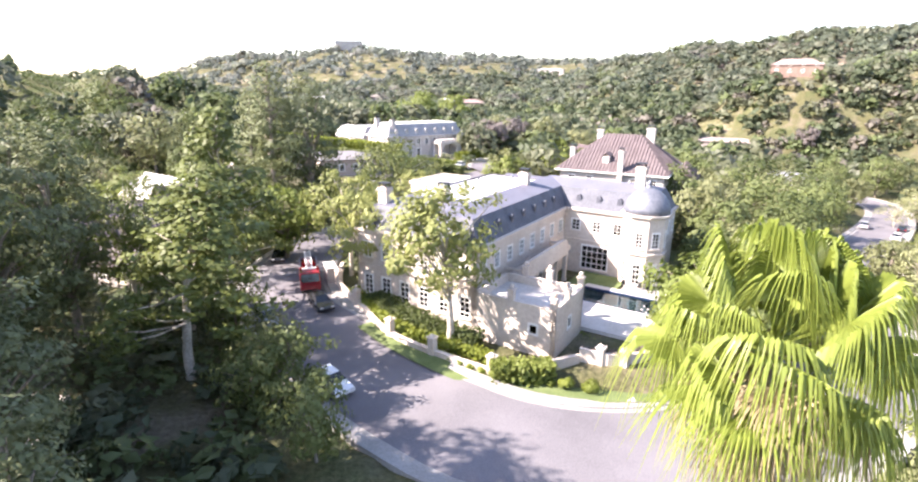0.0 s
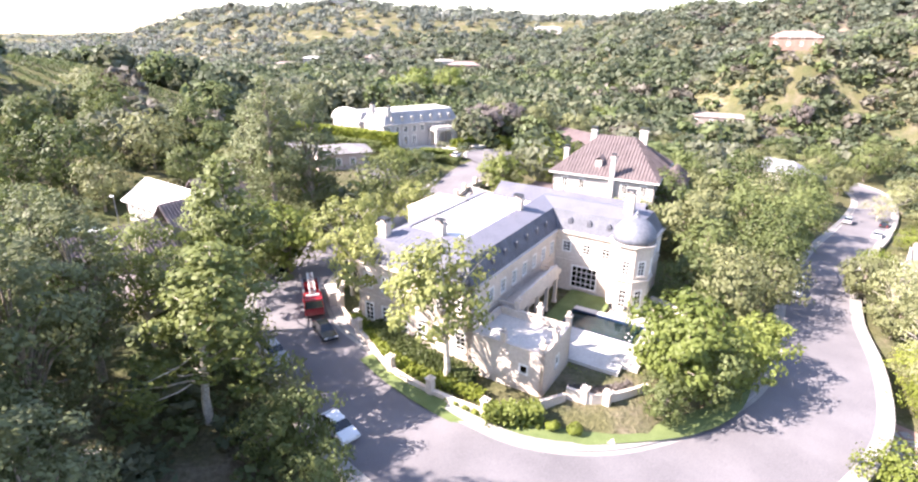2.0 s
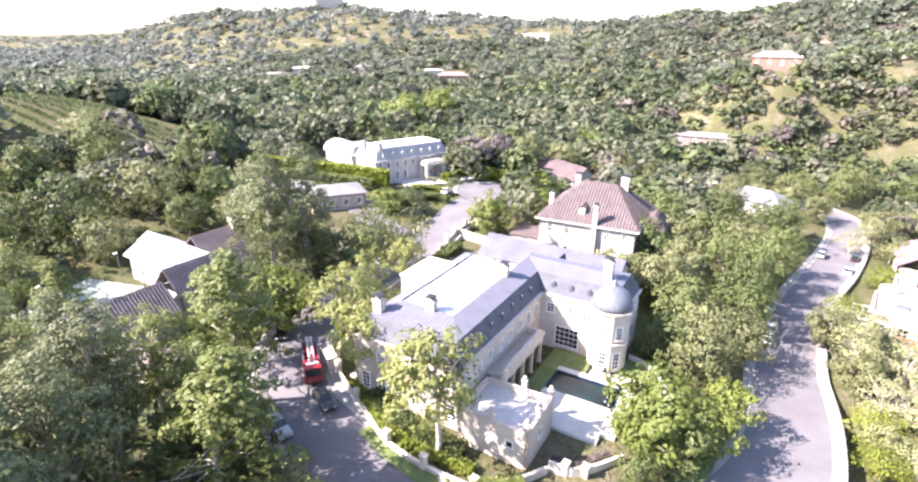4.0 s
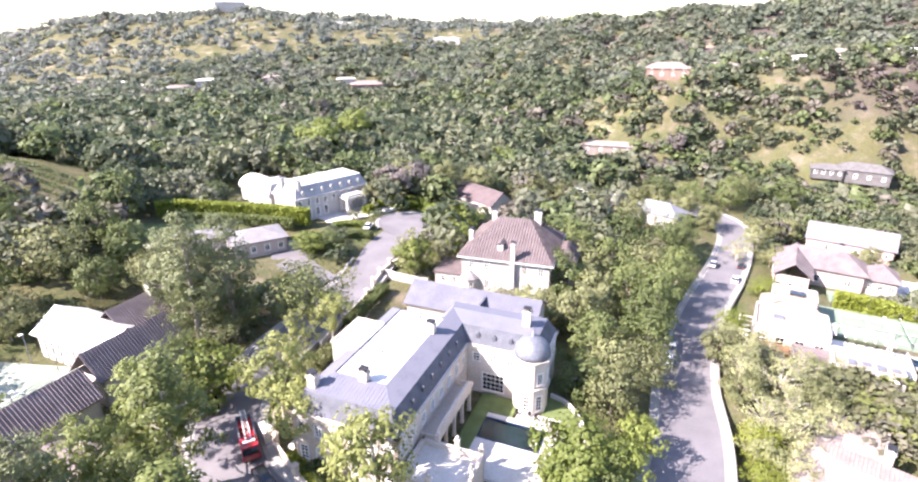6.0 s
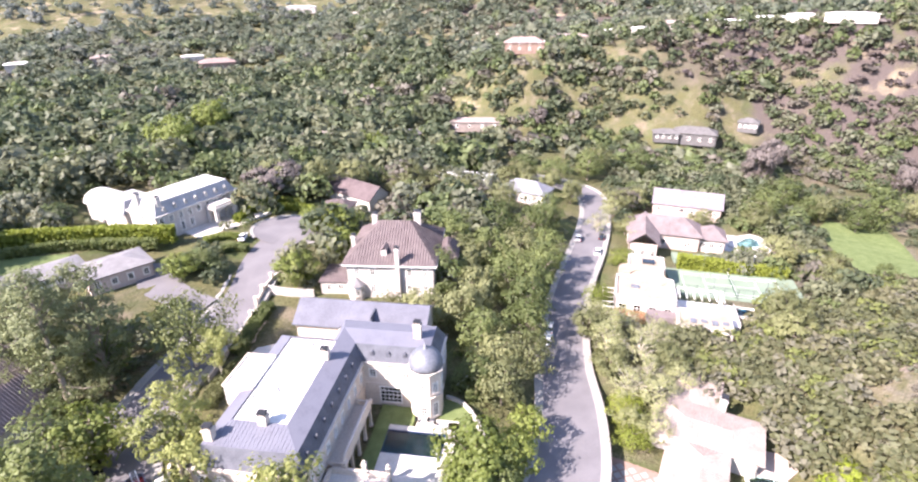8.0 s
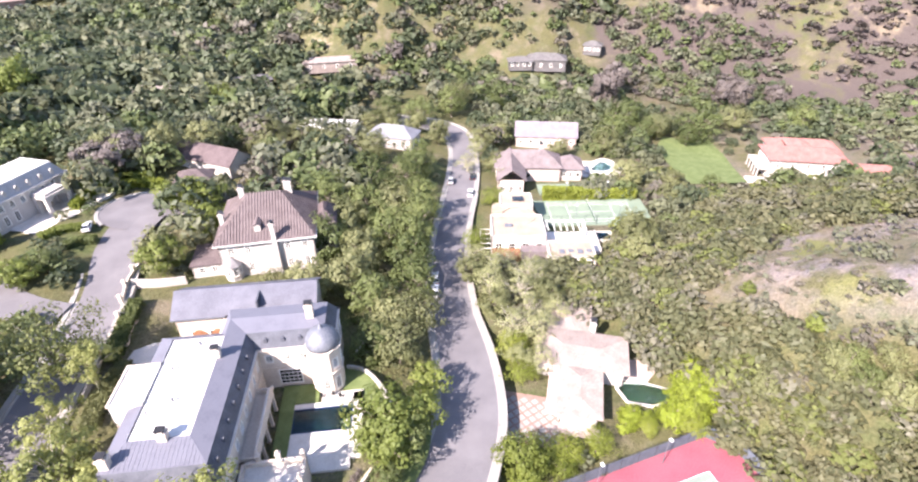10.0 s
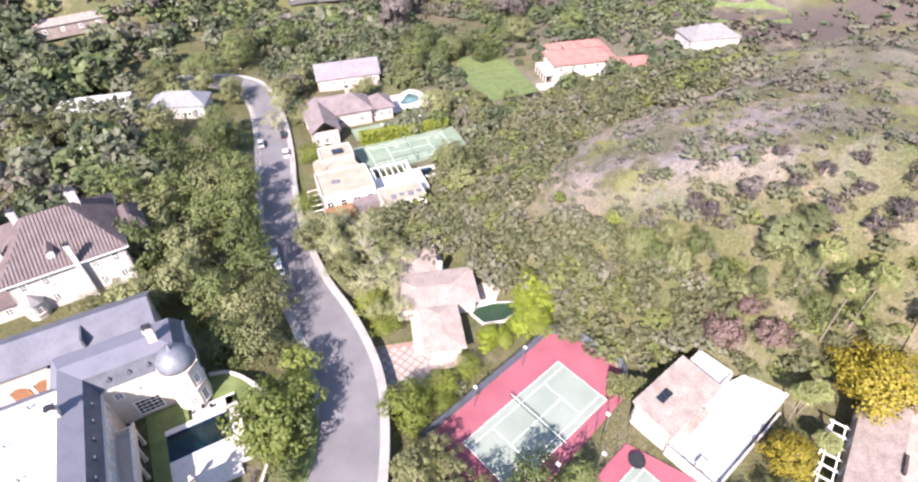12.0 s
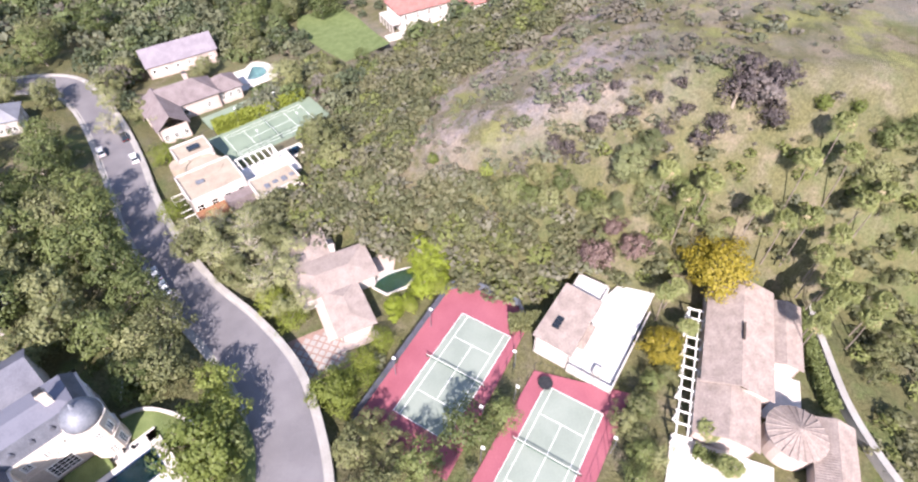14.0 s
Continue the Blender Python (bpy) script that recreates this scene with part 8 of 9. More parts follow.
def make_palm(seed, h, crown, leaf, dry=True, fronds=30, trunk_r=0.22, blades=22, stalk=0.9, label=""):
    rng = np.random.default_rng(seed)
    t = new("palm")
    t.empty_display_size = 0.5
    tagged(t, label, "palm tree")
    bm = bmesh.new()
    bend = rng.normal(size=2) * 0.035 * h
    n = 14
    pts = [(bend[0] * k * k, bend[1] * k * k, h * k - (0.4 if k == 0 else 0)) for k in np.linspace(0, 1, n)]
    tube(bm, pts, [trunk_r * (1.35 - 0.5 * min(1, 3 * k)) * (1 + 0.05 * (i % 2)) for i, k in enumerate(np.linspace(0, 1, n))], 9)
    part("trunk", bm, PALM_BARK, t, smooth=False)
    head = Vector((bend[0], bend[1], h))

    def spray(count, lo, hi, mat, name, droop, length, low=0.0):
        V, Fc = [], []
        for i in range(count):
            a = 2.39996 * i + rng.random() * 0.5
            el = radians(lo + (hi - lo) * ((i + rng.random()) / count))
            fv, ff, hg = frond_mesh(seed * 100 + i, length * (0.85 + 0.3 * rng.random()), blades, droop * (0.7 + 0.6 * rng.random()), stalk)
            m = Matrix.Translation(head + Vector((0, 0, -low * rng.random()))) @ Matrix.Rotation(a, 4, "Z") @ Matrix.Rotation(-el, 4, "Y") @ Matrix.Rotation(rng.normal() * 0.3, 4, "X")
            P = np.array(fv) @ np.array(m)[:3, :3].T + np.array(m)[:3, 3]
            P[:, 2] -= np.array(hg)
            b = len(V)
            V.extend(P.tolist())
            Fc.extend((np.array(ff) + b).tolist())
        o = new(name, raw_mesh(name, V, Fc, mat))
        o.parent = t
        return o
    spray(fronds, -25, 88, leaf, "crown", 0.85, crown, 0.5)
    spray(max(4, fronds // 6), -45, 10, LEAF_DRY, "withered_fronds", 0.9, crown * 0.9, 0.6)
    if dry:
        spray(max(6, fronds // 3), -80, -40, LEAF_DRY, "dry_skirt", 0.7, crown * 0.75, 0.9)
    return t


BURNT_LEAF = leafy("scorched_leaves", (0.045, 0.037, 0.038), (0.12, 0.098, 0.095), 0.25, 0.3)
kind("burnt", variant(31, 4, 2.6, BURNT_LEAF, BARK, "dark scorched purple-brown shrub on the burnt slope", name="shrub", clumps=40, per=30, size=0.19, base=0.02, category="shrub"),
     variant(32, 4, 2.3, BURNT_LEAF, BARK, "dark scorched purple-brown shrub on the burnt slope", name="shrub", clumps=36, per=30, size=0.19, base=0.02, category="shrub"))
for x, y, h in ((92.1, -10.7, 3.6), (93.4, -17.0, 3.0), (93.9, -34.4, 5.5), (94.7, -39.3, 5.8), (91.9, -41.0, 4.8), (97.5, -36.5, 5.4), (96.5, -42.0, 5.0), (89.7, -29.3, 3.8), (91.0, -32.1, 4.0), (90.7, -22.7, 3.8), (95.0, -20.5, 2.6), (96.8, -25.0, 2.4), (91.0, -2.5, 3.0), (90.0, -5.5, 3.2), (98.0, -13.5, 2.2), (93.2, -26.0, 2.8)):
    plant("burnt", x, y, h)
for x, y, h in ((86.9, -60.7, 5.5), (85.2, -58.6, 5.0), (90.5, -62.0, 5.5), (91.3, -65.8, 5.5), (85.0, -19.8, 5.0), (80.8, -25.4, 5.0), (84.0, -27.0, 4.5), (82.0, -31.5, 4.6), (79.6, -35.0, 4.4)):
    plant("oak", x, y, h)
for x, y, h in ((84.5, 4.2, 5.5), (85.4, -5.1, 5.0), (82.3, -10.3, 5.0), (86.6, 0.4, 4.5), (83.6, 1.0, 5.0), (82.0, -2.5, 4.5)):
    plant("oak", x, y, h)
for x, y, h in ((88.6, 10.9, 3.6), (93.1, 23.2, 3.0), (93.6, -49.7, 3.2), (93.5, -55.8, 3.0)):
    plant("bright", x, y, h)
for x, y, h in ((45.5, -21.0, 5.0), (40.5, -19.8, 4.6), (37.0, -20.2, 5.2), (33.0, -19.0, 5.5), (50.5, -23.0, 4.6), (52.8, -26.0, 4.2), (58.5, -27.0, 4.0)):
    plant("oak", x, y, h)
for x, y, h in ((62.0, -65.0, 5.0), (57.0, -62.0, 3.6), (66.0, -68.0, 5.0), (72.5, -64.5, 5.5), (76.0, -69.0, 5.0), (50.0, -63.0, 3.4), (83.5, -64.0, 5.0), (80.0, -72.0, 5.5), (88.0, -70.0, 4.6)):
    plant("olive", x, y, h)
plant("oak", 203.0, 85.0, 14, stretch=1.25, label="large dark rounded oak at the edge of the lawn")

# the tall palm close to the start of the flight
near_palm = make_palm(40, 20.5, 1.5, LEAF_PALM, True, 36, 0.24, 46, 1.05, "tall fan palm with yellow-green fronds and dry skirt")
near_palm.matrix_world = pose(6.05, 9.3, height(6.05, 9.3), 0, 0, 30)
HILL_PALM = leafy("grey_palm_fronds", (0.13, 0.155, 0.05), (0.30, 0.32, 0.13), 0.4, 0.3)
PALMS = [make_palm(41, 13, 1.15, HILL_PALM, True, 30, 0.115, 10, 0.9, "slender tall fan palm with small tufted crown"), make_palm(42, 13, 1.2, HILL_PALM, True, 30, 0.115, 10, 0.9, "slender tall fan palm with small tufted crown")]
for i, (x, y, k) in enumerate(((81.9, -23.3, 0.95), (78.6, -27.8, 1.0), (80.2, -30.9, 1.0), (78.6, -40.0, 1.0), (77.2, -45.4, 1.0), (77.2, -49.0, 1.05), (75.7, -53.8, 1.05), (71.7, -55.9, 1.0), (73.2, -52.8, 1.0), (69.8, -53.4, 0.9), (68.2, -56.6, 0.95), (63.6, -60.2, 0.8), (65.4, -25.5, 0.7), (61.8, -29.5, 0.4), (36.8, -33.1, 0.38), (41.5, -31.0, 0.36), (63.3, -51.0, 0.9), (65.8, -53.2, 1.0), (61.0, -50.4, 0.85), (80.6, -60.5, 1.0), (66.8, -61.8, 0.9), (83.0, -47.0, 1.05), (84.0, -54.0, 1.0), (68.4, -27.4, 0.6), (79.5, -57.0, 1.05), (87.0, -51.5, 0.95))):
    t = PALMS[i] if i < 2 else copy_thing(PALMS[i % 2], Matrix())
    t.matrix_world = pose(x, y, height(x, y) - 0.1, 0, 0, 77 * i) @ Matrix.Diagonal((1.12, 1.12, k, 1))
    tagged(t, group="fan palms")


# ---- woods and scrub past counting ----
def clump_templates(n, seed, leaves, size, lobes=7):
    """Small leafy crowns about 1 high and 1 wide, lobed like cauliflowers, for joining into woods."""
    out = []
    for k in range(n):
        rng = np.random.default_rng(seed + k)
        ang = rng.random() * 6.28 + np.arange(lobes) * 2.4
        c = np.column_stack([np.cos(ang), np.sin(ang), np.zeros(lobes)]) * (0.2 + 0.1 * rng.random((lobes, 1)))
        c[:, 2] = 0.36 + 0.42 * (np.arange(lobes) + rng.random(lobes)) / lobes
        c[-1, :2] *= 0.35
        rad = 0.17 + 0.1 * rng.random(lobes)
        c, rad = np.vstack([c, [0, 0, 0.48]]), np.append(rad, 0.31)
        got = []
        while len(got) < leaves:
            i = rng.choice(lobes + 1, p=rad ** 2 / np.sum(rad ** 2))
            d = rng.normal(size=3)
            d /= np.linalg.norm(d)
            if d[2] < -0.45:
                continue
            p = c[i] + d * rad[i] * (0.88 + 0.22 * rng.random())
            if np.sum(np.linalg.norm(c - p, axis=1) < rad * 0.86) == 0:
                got.append(np.concatenate([p, d]))
        got = np.array(got)
        p, o = got[:, :3], got[:, 3:] + 0.62 * rng.normal(size=(leaves, 3)) + np.array([0, 0, 0.3])
        o /= np.linalg.norm(o, axis=1)[:, None]
        a = np.cross(o, rng.normal(size=(leaves, 3)))
        a /= np.linalg.norm(a, axis=1)[:, None] + 1e-9
        b = np.cross(o, a)
        w = size * (0.65 + 0.7 * rng.random(leaves))[:, None]
        low = -o * w * 0.25
        v = np.stack([p - a * w, p - b * w * 0.66 + low, p + a * w, p + b * w * 0.66 + low], 1).reshape(-1, 3)
        i = np.arange(leaves) * 4
        out.append((v, np.concatenate([np.stack([i, i + 1, i + 2], 1), np.stack([i, i + 2, i + 3], 1)])))
    return out


def woods(name, spots, templates, mats, label, seed=0):
    """One joined stand of trees at (x, y, height, radius, material) spots."""
    rng = np.random.default_rng(seed)
    V, Fc, I, base = [], [], [], 0
    for x, y, h, r, mi in spots:
        v, f = templates[rng.integers(len(templates))]
        a = rng.random() * 6.28
        c, s = math.cos(a), math.sin(a)
        P = np.empty_like(v)
        P[:, 0] = (v[:, 0] * c - v[:, 1] * s) * 2 * r + x
        P[:, 1] = (v[:, 0] * s + v[:, 1] * c) * 2 * r + y
        P[:, 2] = v[:, 2] * h + height(x, y) - 0.12 * h
        V.append(P), Fc.append(f + base), I.append(np.full(len(f), mi))
        base += len(v)
    ob = new(name, raw_mesh(name, np.concatenate(V), np.concatenate(Fc), mats))
    ob.data.polygons.foreach_set("material_index", np.concatenate(I).astype(np.int32))
    return tagged(ob, label, "woods", kind="stuff")


WOOD_MATS = [leafy("wood_oak", (0.06, 0.078, 0.042), (0.125, 0.152, 0.084), 0.42, 0), leafy("wood_olive", (0.108, 0.12, 0.068), (0.202, 0.215, 0.128), 0.42, 0), leafy("wood_green", (0.085, 0.114, 0.044), (0.178, 0.215, 0.09), 0.42, 0),
             leafy("wood_brown", (0.11, 0.098, 0.078), (0.18, 0.165, 0.132), 0.35, 0), leafy("wood_grey", (0.12, 0.13, 0.085), (0.205, 0.217, 0.145), 0.42, 0), leafy("wood_lime", (0.16, 0.20, 0.03), (0.32, 0.36, 0.07), 0.42, 0)]
# furthest leaves, paler and greyer: distance haze put into the leaf colour
FAR_HAZE_MATS = [leafy("far_haze_dark", (0.13, 0.15, 0.128), (0.20, 0.225, 0.19), 0.5, 0), leafy("far_haze_grey", (0.17, 0.182, 0.16), (0.25, 0.265, 0.235), 0.5, 0), leafy("far_haze_green", (0.15, 0.175, 0.125), (0.23, 0.26, 0.185), 0.5, 0),
             leafy("far_haze_brown", (0.16, 0.16, 0.145), (0.23, 0.23, 0.21), 0.5, 0), leafy("far_haze_pale", (0.19, 0.202, 0.17), (0.275, 0.29, 0.25), 0.5, 0), leafy("far_haze_olive", (0.15, 0.168, 0.13), (0.235, 0.255, 0.20), 0.5, 0)]
# tones between near woods and furthest leaves, with some haze in the colour
HILL_HAZE_MATS = [leafy("hill_haze_dark", (0.095, 0.115, 0.078), (0.165, 0.19, 0.13), 0.48, 0), leafy("hill_haze_olive", (0.13, 0.142, 0.095), (0.22, 0.232, 0.16), 0.48, 0), leafy("hill_haze_green", (0.115, 0.142, 0.075), (0.205, 0.238, 0.13), 0.48, 0),
             leafy("hill_haze_brown", (0.125, 0.122, 0.102), (0.195, 0.192, 0.165), 0.48, 0), leafy("hill_haze_pale", (0.155, 0.168, 0.125), (0.25, 0.262, 0.205), 0.48, 0), leafy("hill_haze_fresh", (0.14, 0.175, 0.08), (0.24, 0.28, 0.135), 0.48, 0)]
BLOCKED = [(p[0], p[1], p[2], p[3] + 1.0, p[4] + 1.0) for p in PADS]
for o in list(scene.objects):
    if o.type == "EMPTY" and o.get("category") == "house":
        BLOCKED.append((o.location.x, o.location.y, 0, 11, 11) if o.location.length > 180 else (o.location.x, o.location.y, 0, 8, 8))
BLOCKED += [(-19, 119, 18, 12, 8), (-33, 147, 15, 19, 10), (-28, 130, 18, 17, 9), (-19, 172, 33, 12, 17), (-8, 142, 20, 12, 6), (184, 77, 42, 24, 14), (173, 64, 42, 17, 13), (13, 138, 0, 11, 11), (40, 150, 0, 14, 8), (118, 74, -42, 18, 9), (150, 93, 0, 9, 8), (-44, 137, 20, 8, 6), (48, 40, -50, 8, 8)]


def free(x, y):
    ok = street_distance(x, y) > 2.5
    for cx, cy, a, hu, hv in BLOCKED:
        c, s = math.cos(radians(a)), math.sin(radians(a))
        u, v = (x - cx) * c + (y - cy) * s, -(x - cx) * s + (y - cy) * c
        ok &= ~((np.abs(u) < hu) & (np.abs(v) < hv))
    return ok


def scatter(n, seed, az0, az1, r0, r1, power=0.5):
    rng = np.random.default_rng(seed)
    az = np.radians(rng.uniform(az0, az1, n))
    r = r0 + (r1 - r0) * rng.random(n) ** power
    return r * np.sin(az), r * np.cos(az), rng


def pick(rng, x, y, n):
    """Which kind of wood grows where: broad patches of oak, olive and green."""
    p = rough_noise(x, y, 45, 2.0) + 0.5 * rng.normal(size=n)
    return np.select([p < -0.45, p < 0.15, p < 0.5, p < 0.75, p < 1.1], [0, 1, 2, 0, 4], 3)


MID = clump_templates(14, 300, 112, 0.095, 8)
NEAR = clump_templates(12, 350, 200, 0.077, 9)
TALL = clump_templates(14, 360, 66, 0.14)
VINE = clump_templates(4, 320, 24, 0.21)
FARC = clump_templates(12, 340, 40, 0.175)
TINY = clump_templates(8, 395, 20, 0.22, 4)
SMALL = clump_templates(10, 390, 60, 0.13, 6)
VFAR = clump_templates(10, 380, 28, 0.21, 6)

# valley floor and the near slopes behind the houses
x, y, rng = scatter(3900, 21, -48, 31, 118, 470, 0.62)
az = np.degrees(np.arctan2(x, y))
dense = rough_noise(x, y, 26, 7.0) + 0.35 * rng.normal(size=len(x))
keep = free(x, y) & (y > 116) & (dense > -1.0) & ~(((x + 98) / 36) ** 2 + ((y - 166) / 26) ** 2 < 1) & ((np.hypot(x, y) < 260) | (az < 26))
mi = pick(rng, x, y, len(x))
mi = np.where((np.hypot(x, y) > 230) & (rng.random(len(x)) < 0.5), 0, mi)
hh = 6.0 + 9.0 * rng.random(len(x)) ** 1.5
close = np.hypot(x, y) < 215
for nm, part_of, tmpl in (("near_woods", keep & close, NEAR), ("valley_woods", keep & ~close, TALL)):
    woods(nm, [(a, b, h, h * 0.52, k) for a, b, h, k, q in zip(x, y, hh, mi, part_of) if q], tmpl, WOOD_MATS, "dense dark oak and sycamore woods filling the valley")
# far hillsides, nearer and further belts; distance haze comes from their pale leaf colours
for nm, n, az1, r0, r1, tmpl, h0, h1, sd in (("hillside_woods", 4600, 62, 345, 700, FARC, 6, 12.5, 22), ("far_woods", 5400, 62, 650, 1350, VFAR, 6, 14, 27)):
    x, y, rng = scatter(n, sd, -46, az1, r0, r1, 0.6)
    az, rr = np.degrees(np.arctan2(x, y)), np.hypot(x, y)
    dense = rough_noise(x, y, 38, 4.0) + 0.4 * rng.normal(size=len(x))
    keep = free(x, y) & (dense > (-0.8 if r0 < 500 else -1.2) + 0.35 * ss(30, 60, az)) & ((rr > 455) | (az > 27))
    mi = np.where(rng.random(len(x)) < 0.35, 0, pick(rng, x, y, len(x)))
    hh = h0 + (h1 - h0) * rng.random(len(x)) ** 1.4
    woods(nm, [(a, b, h, h * 0.62, k) for a, b, h, k, q in zip(x, y, hh, mi, keep) if q], tmpl, HILL_HAZE_MATS if r0 < 500 else FAR_HAZE_MATS, "distant wooded hillsides of rounded oaks with haze in the colour", sd)
# hazy plain; the pale leaf colour stands in for the haze
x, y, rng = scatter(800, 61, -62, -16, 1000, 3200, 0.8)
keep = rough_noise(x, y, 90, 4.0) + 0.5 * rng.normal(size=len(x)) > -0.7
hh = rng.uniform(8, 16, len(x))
woods("plain_woods", [(a, b, h, h * 1.1, k) for a, b, h, k, q in zip(x, y, hh, rng.integers(0, 6, len(x)), keep) if q], VFAR, FAR_HAZE_MATS, "tree-covered plain towards the horizon", 62)
x, y, rng = scatter(260, 65, 31, 66, 343, 392, 1.0)
keep = street_distance(x, y) > 3
for cx, cy, a, w, d, h, rz, k in FAR:
    keep &= np.hypot(x - cx, y - cy) > 0.36 * w + 2
hh = 4.0 + 6.0 * rng.random(len(x)) ** 1.3
woods("ridge_trees", [(a, b, h, h * 0.55, k) for a, b, h, k, q in zip(x, y, hh, rng.choice([0, 0, 1, 2, 4], len(x)), keep) if q], TALL, WOOD_MATS, "dark trees standing among the ridge houses", 66)
# bushes between bare earth on the slope below the ridge houses
x, y, rng = scatter(1500, 63, 25, 60, 236, 352, 0.8)
az, rr = np.degrees(np.arctan2(x, y)), np.hypot(x, y)
dense = rough_noise(x, y, 13, 3.0) + 0.5 * rng.normal(size=len(x))
keep = free(x, y) & (dense > -0.25 + 0.55 * ss(44, 56, az) * ss(275, 300, rr)) 
hh = 2.2 + 6.5 * rng.random(len(x)) ** 1.7
woods("ridge_bushes", [(a, b, h, h * 0.6, k) for a, b, h, k, q in zip(x, y, hh, rng.choice([0, 0, 1, 2, 3, 4], len(x)), keep) if q], FARC, WOOD_MATS, "dark green bushes dotted over the bare tan slope", 64)
# canyon side to the east
x, y, rng = scatter(1500, 23, 38, 88, 170, 330, 0.6)
dense = rough_noise(x, y, 26, 9.0) + 0.35 * rng.normal(size=len(x))
keep = free(x, y) & (dense > -0.1) & (x > 128)
mi = pick(rng, x, y, len(x))
hh = rng.uniform(2.5, 7.5, len(x))
woods("canyon_woods", [(a, b, h, h * 0.6, k) for a, b, h, k, q in zip(x, y, hh, mi, keep) if q], SMALL, WOOD_MATS, "green shrubs and small trees on the canyon side", 4)
# scrub belt at the foot of the spur
rng = np.random.default_rng(24)
n = 2500
x, y = rng.uniform(66, 175, n), rng.uniform(-14, 80, n)
rim = bends(x, 66, 30, 86, 29, 101, 30, 118, 27, 126, 20, 133, 3, 142, -5, 175, -9)
foot = bends(y, -14, 79, -5, 84, 5, 84, 12, 88, 30, 88)
wild = 5 * rough_noise(x, y, 9, 6.0)
keep = free(x, y) & (((y > rim + wild * 0.6) & (y < 78)) | ((y > -12) & (y < 32) & (x < foot + wild * 0.5))) & (land(x, y) > -6) & (x > 66)
keep &= (rng.random(n) < 0.9) & ~((x < 74) & (y > 14) & (y < 45))
mi = np.select([rough_noise(x, y, 12, 3.0) + 0.7 * rng.normal(size=n) < -0.1, rng.random(n) < 0.5, rng.random(n) < 0.5], [0, 1, 3], 2)
hh = rng.uniform(2.2, 5.0, n)
CHAP_MATS = [leafy("chaparral_dark", (0.085, 0.092, 0.046), (0.16, 0.168, 0.088), 0.42, 0), leafy("chaparral_olive", (0.115, 0.115, 0.06), (0.215, 0.21, 0.118), 0.42, 0), leafy("chaparral_green", (0.11, 0.13, 0.04), (0.225, 0.25, 0.085), 0.42, 0), leafy("chaparral_grey", (0.145, 0.14, 0.098), (0.24, 0.23, 0.165), 0.42, 0)]
woods("chaparral", [(a, b, h, h * 0.75, k) for a, b, h, k, q in zip(x, y, hh, mi, keep) if q], MID, CHAP_MATS, "dense olive-grey chaparral at the foot of the spur", 5)
# sparse bushes on the burnt spur
n = 2100
x, y = rng.uniform(82, 175, n), rng.uniform(-95, 60, n)
keep = free(x, y) & (rough_noise(x, y, 11, 8.0) + 0.5 * rng.normal(size=n) > 0.05 + 0.5 * ss(-25, -45, y))
hh = 0.5 + 2.6 * rng.random(n) ** 2
mi = np.select([rng.random(n) < 0.45, rng.random(n) < 0.5], [3, 1], 4)
woods("burnt_scrub", [(a, b, h, h * 0.75, k) for a, b, h, k, q in zip(x, y, hh, mi, keep) if q], SMALL, WOOD_MATS, "sparse grey-brown burnt bushes on the bare spur", 6)
n = 2800
x, y = rng.uniform(88, 175, n), rng.uniform(-40, 40, n)
keep = free(x, y) & (rough_noise(x, y, 8, 2.0) + 0.7 * rng.normal(size=n) > 0.12)
hh = 0.3 + 0.9 * rng.random(n) ** 2
woods("burnt_brush", [(a, b, h, h * 0.8, k) for a, b, h, k, q in zip(x, y, hh, np.where(rng.random(n) < 0.6, 3, 4), keep) if q], TINY, WOOD_MATS, "low grey-brown burnt brush speckling the ash slope", 16)
x, y, rng = scatter(1500, 71, 70, 114, 178, 430, 0.7)
keep = free(x, y) & (rough_noise(x, y, 20, 5.0) + 0.5 * rng.normal(size=len(x)) > -0.15)
hh = rng.uniform(1.2, 4.2, len(x))
woods("slope_scrub", [(a, b, h, h * 0.8, k) for a, b, h, k, q in zip(x, y, hh, rng.choice([0, 1, 3, 3, 4], len(x)), keep) if q], TINY, WOOD_MATS, "brown and olive scrub across the burnt canyon slope", 17)
x, y, rng = scatter(3400, 72, 46, 112, 262, 415, 0.75)
thick = rough_noise(x, y, 16, 7.0) + 0.6 * rng.normal(size=len(x))
keep = free(x, y) & (thick > -0.35) & (np.abs(np.hypot(x, y) - 298) + 14 * rng.random(len(x)) > 26)
hh = 1.2 + 3.8 * rng.random(len(x)) ** 1.6
BRUSH_MATS = [leafy("brush_mauve", (0.075, 0.06, 0.058), (0.14, 0.115, 0.108), 0.3, 0), leafy("brush_umber", (0.05, 0.043, 0.037), (0.10, 0.085, 0.072), 0.3, 0), leafy("brush_olive", (0.075, 0.082, 0.042), (0.15, 0.158, 0.085), 0.4, 0), leafy("brush_straw", (0.13, 0.112, 0.085), (0.21, 0.185, 0.145), 0.3, 0)]
woods("canyon_brush", [(a, b, h, h * 0.85, k) for a, b, h, k, q in zip(x, y, hh, rng.choice([0, 0, 0, 1, 1, 2, 3], len(x)), keep) if q], TINY, BRUSH_MATS, "mauve-brown burnt brush covering the steep canyon wall", 18)
rng = np.random.default_rng(25)
n = 900
x, y = rng.uniform(40, 92, n), rng.uniform(-84, -8, n)
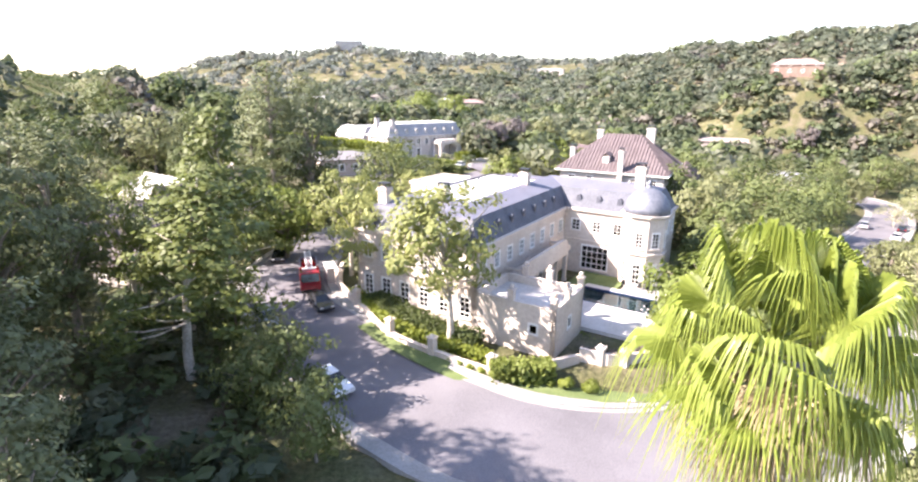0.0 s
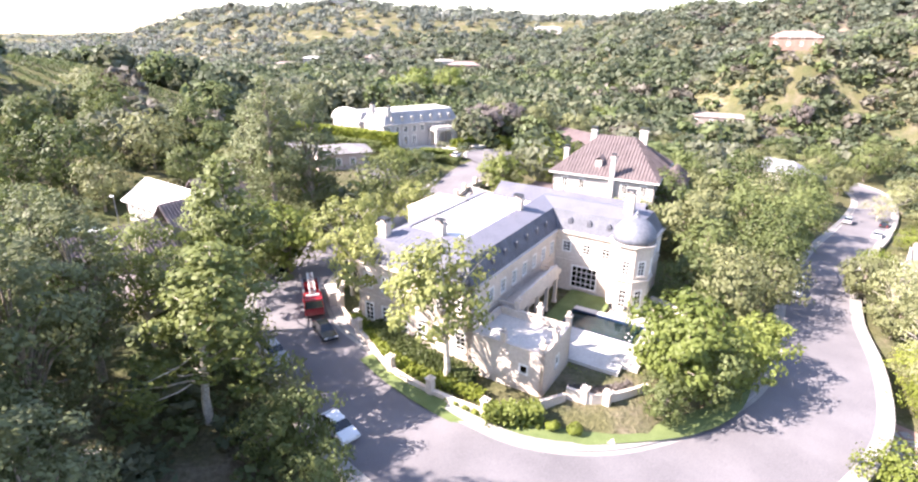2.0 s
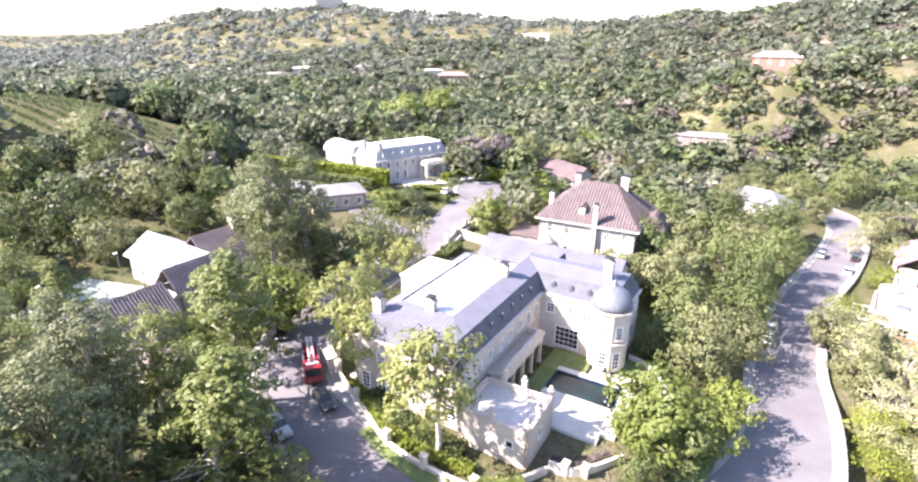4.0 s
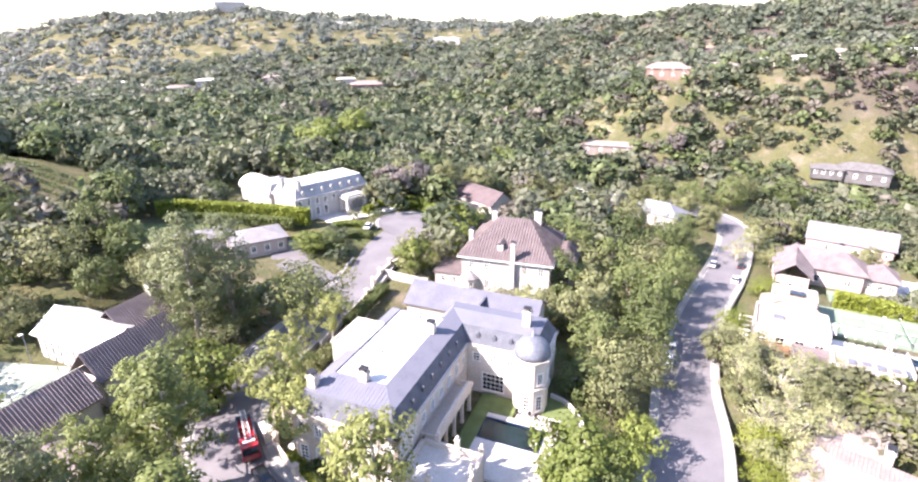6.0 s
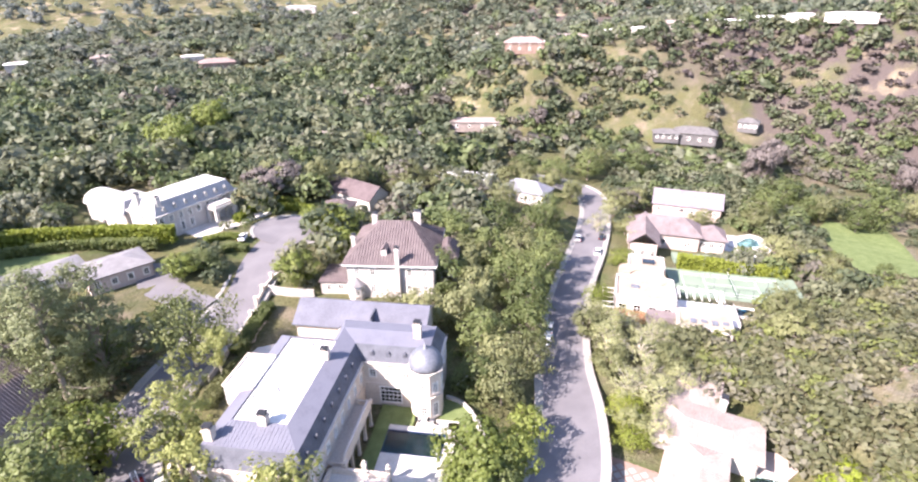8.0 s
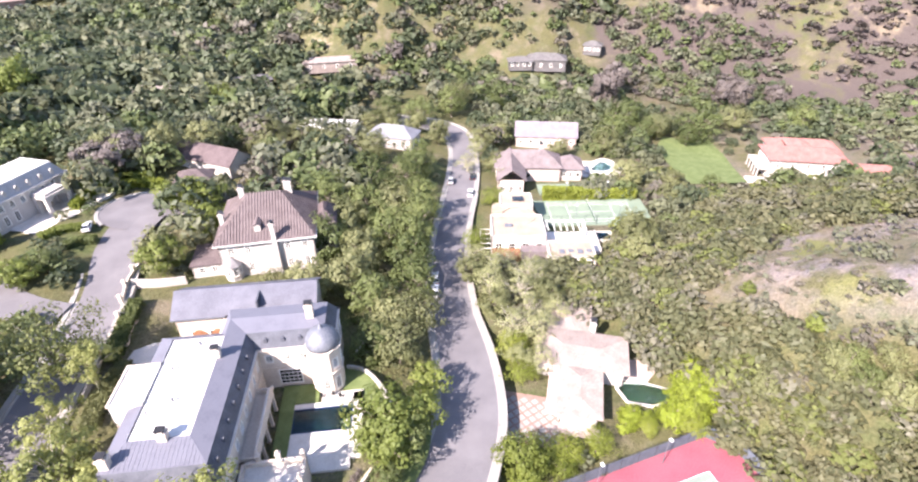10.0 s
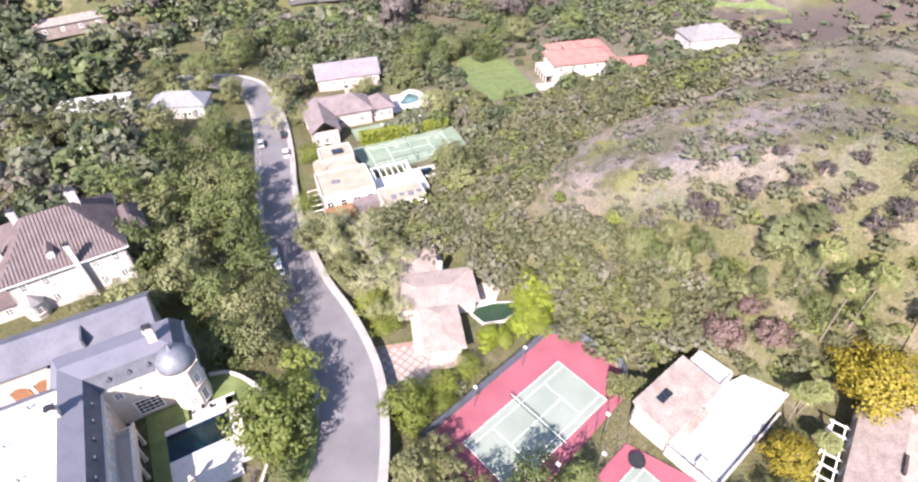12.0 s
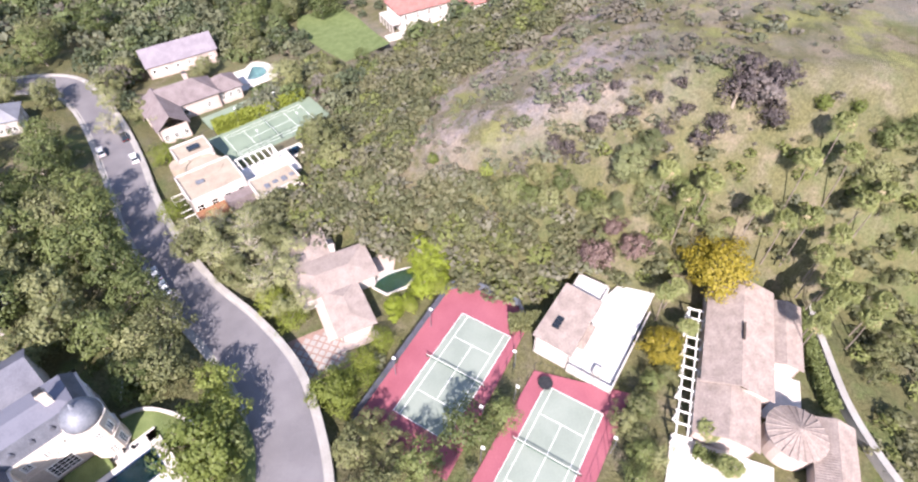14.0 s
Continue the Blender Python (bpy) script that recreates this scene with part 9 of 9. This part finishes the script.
keep = free(x, y) & ((y < -57) | (x > 72)) & (rough_noise(x, y, 9, 4.0) + 0.6 * rng.normal(size=n) > -0.25)
hh = 0.6 + 2.8 * rng.random(n) ** 1.5
woods("slope_bushes", [(a, b, h, h * 0.7, k) for a, b, h, k, q in zip(x, y, hh, rng.choice([0, 0, 1, 2], n), keep) if q], SMALL, CHAP_MATS + [WOOD_MATS[3]], "dark green and olive bushes on the slope behind the villa", 21)
# undergrowth on the shady bank and beside the houses
n = 800
x, y = np.where(rng.random(n) < 0.3, rng.uniform(-28, -8, n), rng.uniform(-95, -9, n)), rng.uniform(18, 150, n)
keep = free(x, y) & (street_distance(x, y) > 2.2) & ~(((x + 98) / 36) ** 2 + ((y - 166) / 26) ** 2 < 1)
hh = rng.uniform(1.0, 3.6, n)
mi = np.select([rng.random(n) < 0.45, rng.random(n) < 0.5], [2, 0], 1)
woods("undergrowth", [(a, b, h, h * 0.7, k) for a, b, h, k, q in zip(x, y, hh, mi, keep) if q], SMALL, WOOD_MATS, "shady green undergrowth beneath the tall conifers", 7)
n = 420
x, y = rng.uniform(18, 125, n), rng.uniform(-65, 135, n)
side = street_distance(x, y)
keep = free(x, y) & (side > 2.2) & (side < 26) & (rng.random(n) < 0.8)
hh = rng.uniform(0.8, 2.6, n)
mi = np.select([rng.random(n) < 0.4, rng.random(n) < 0.5, rng.random(n) < 0.4], [2, 1, 5], 4)
woods("garden_shrubs", [(a, b, h, h * 0.7, k) for a, b, h, k, q in zip(x, y, hh, mi, keep) if q], SMALL, WOOD_MATS, "mixed garden shrubs lining the street plots", 8)

n = 420
x, y = rng.uniform(122, 215, n), rng.uniform(52, 150, n)
keep = free(x, y) & (street_distance(x, y) > 3) & (rng.random(n) < 0.75)
hh = rng.uniform(3.5, 9.5, n) * np.where((x > 148) & (y < 92), 0.55, 1.0)
woods("canyon_garden_trees", [(a, b, h, h * 0.5, k) for a, b, h, k, q in zip(x, y, hh, pick(rng, x, y, n), keep) if q], NEAR, WOOD_MATS, "leafy garden trees between the canyon houses", 18)
n = 330
x, y = rng.uniform(-52, 26, n), rng.uniform(100, 172, n)
keep = free(x, y) & (street_distance(x, y) > 2.4) & ~((x > 2) & (y < 128) & (x < 26))
hh = rng.uniform(1.2, 4.6, n)
woods("street_end_shrubs", [(a, b, h, h * 0.65, k) for a, b, h, k, q in zip(x, y, hh, np.select([rng.random(n) < 0.4, rng.random(n) < 0.5], [0, 2], 1), keep) if q], SMALL, WOOD_MATS, "green garden shrubs round the houses at the street's end", 19)

# vineyard rows on the knoll
rows = []
for i in range(11):
    for j in range(52):
        x0, y0 = -130 + 1.15 * j + 2.7 * i, 198 - 0.55 * j - 6.0 * i
        if ((x0 + 98) / 34) ** 2 + ((y0 - 166) / 24) ** 2 < 1:
            rows.append((x0, y0, 1.8, 0.62, 2))
woods("vineyard", rows, VINE, WOOD_MATS, "green vineyard rows on the rounded knoll", 9)
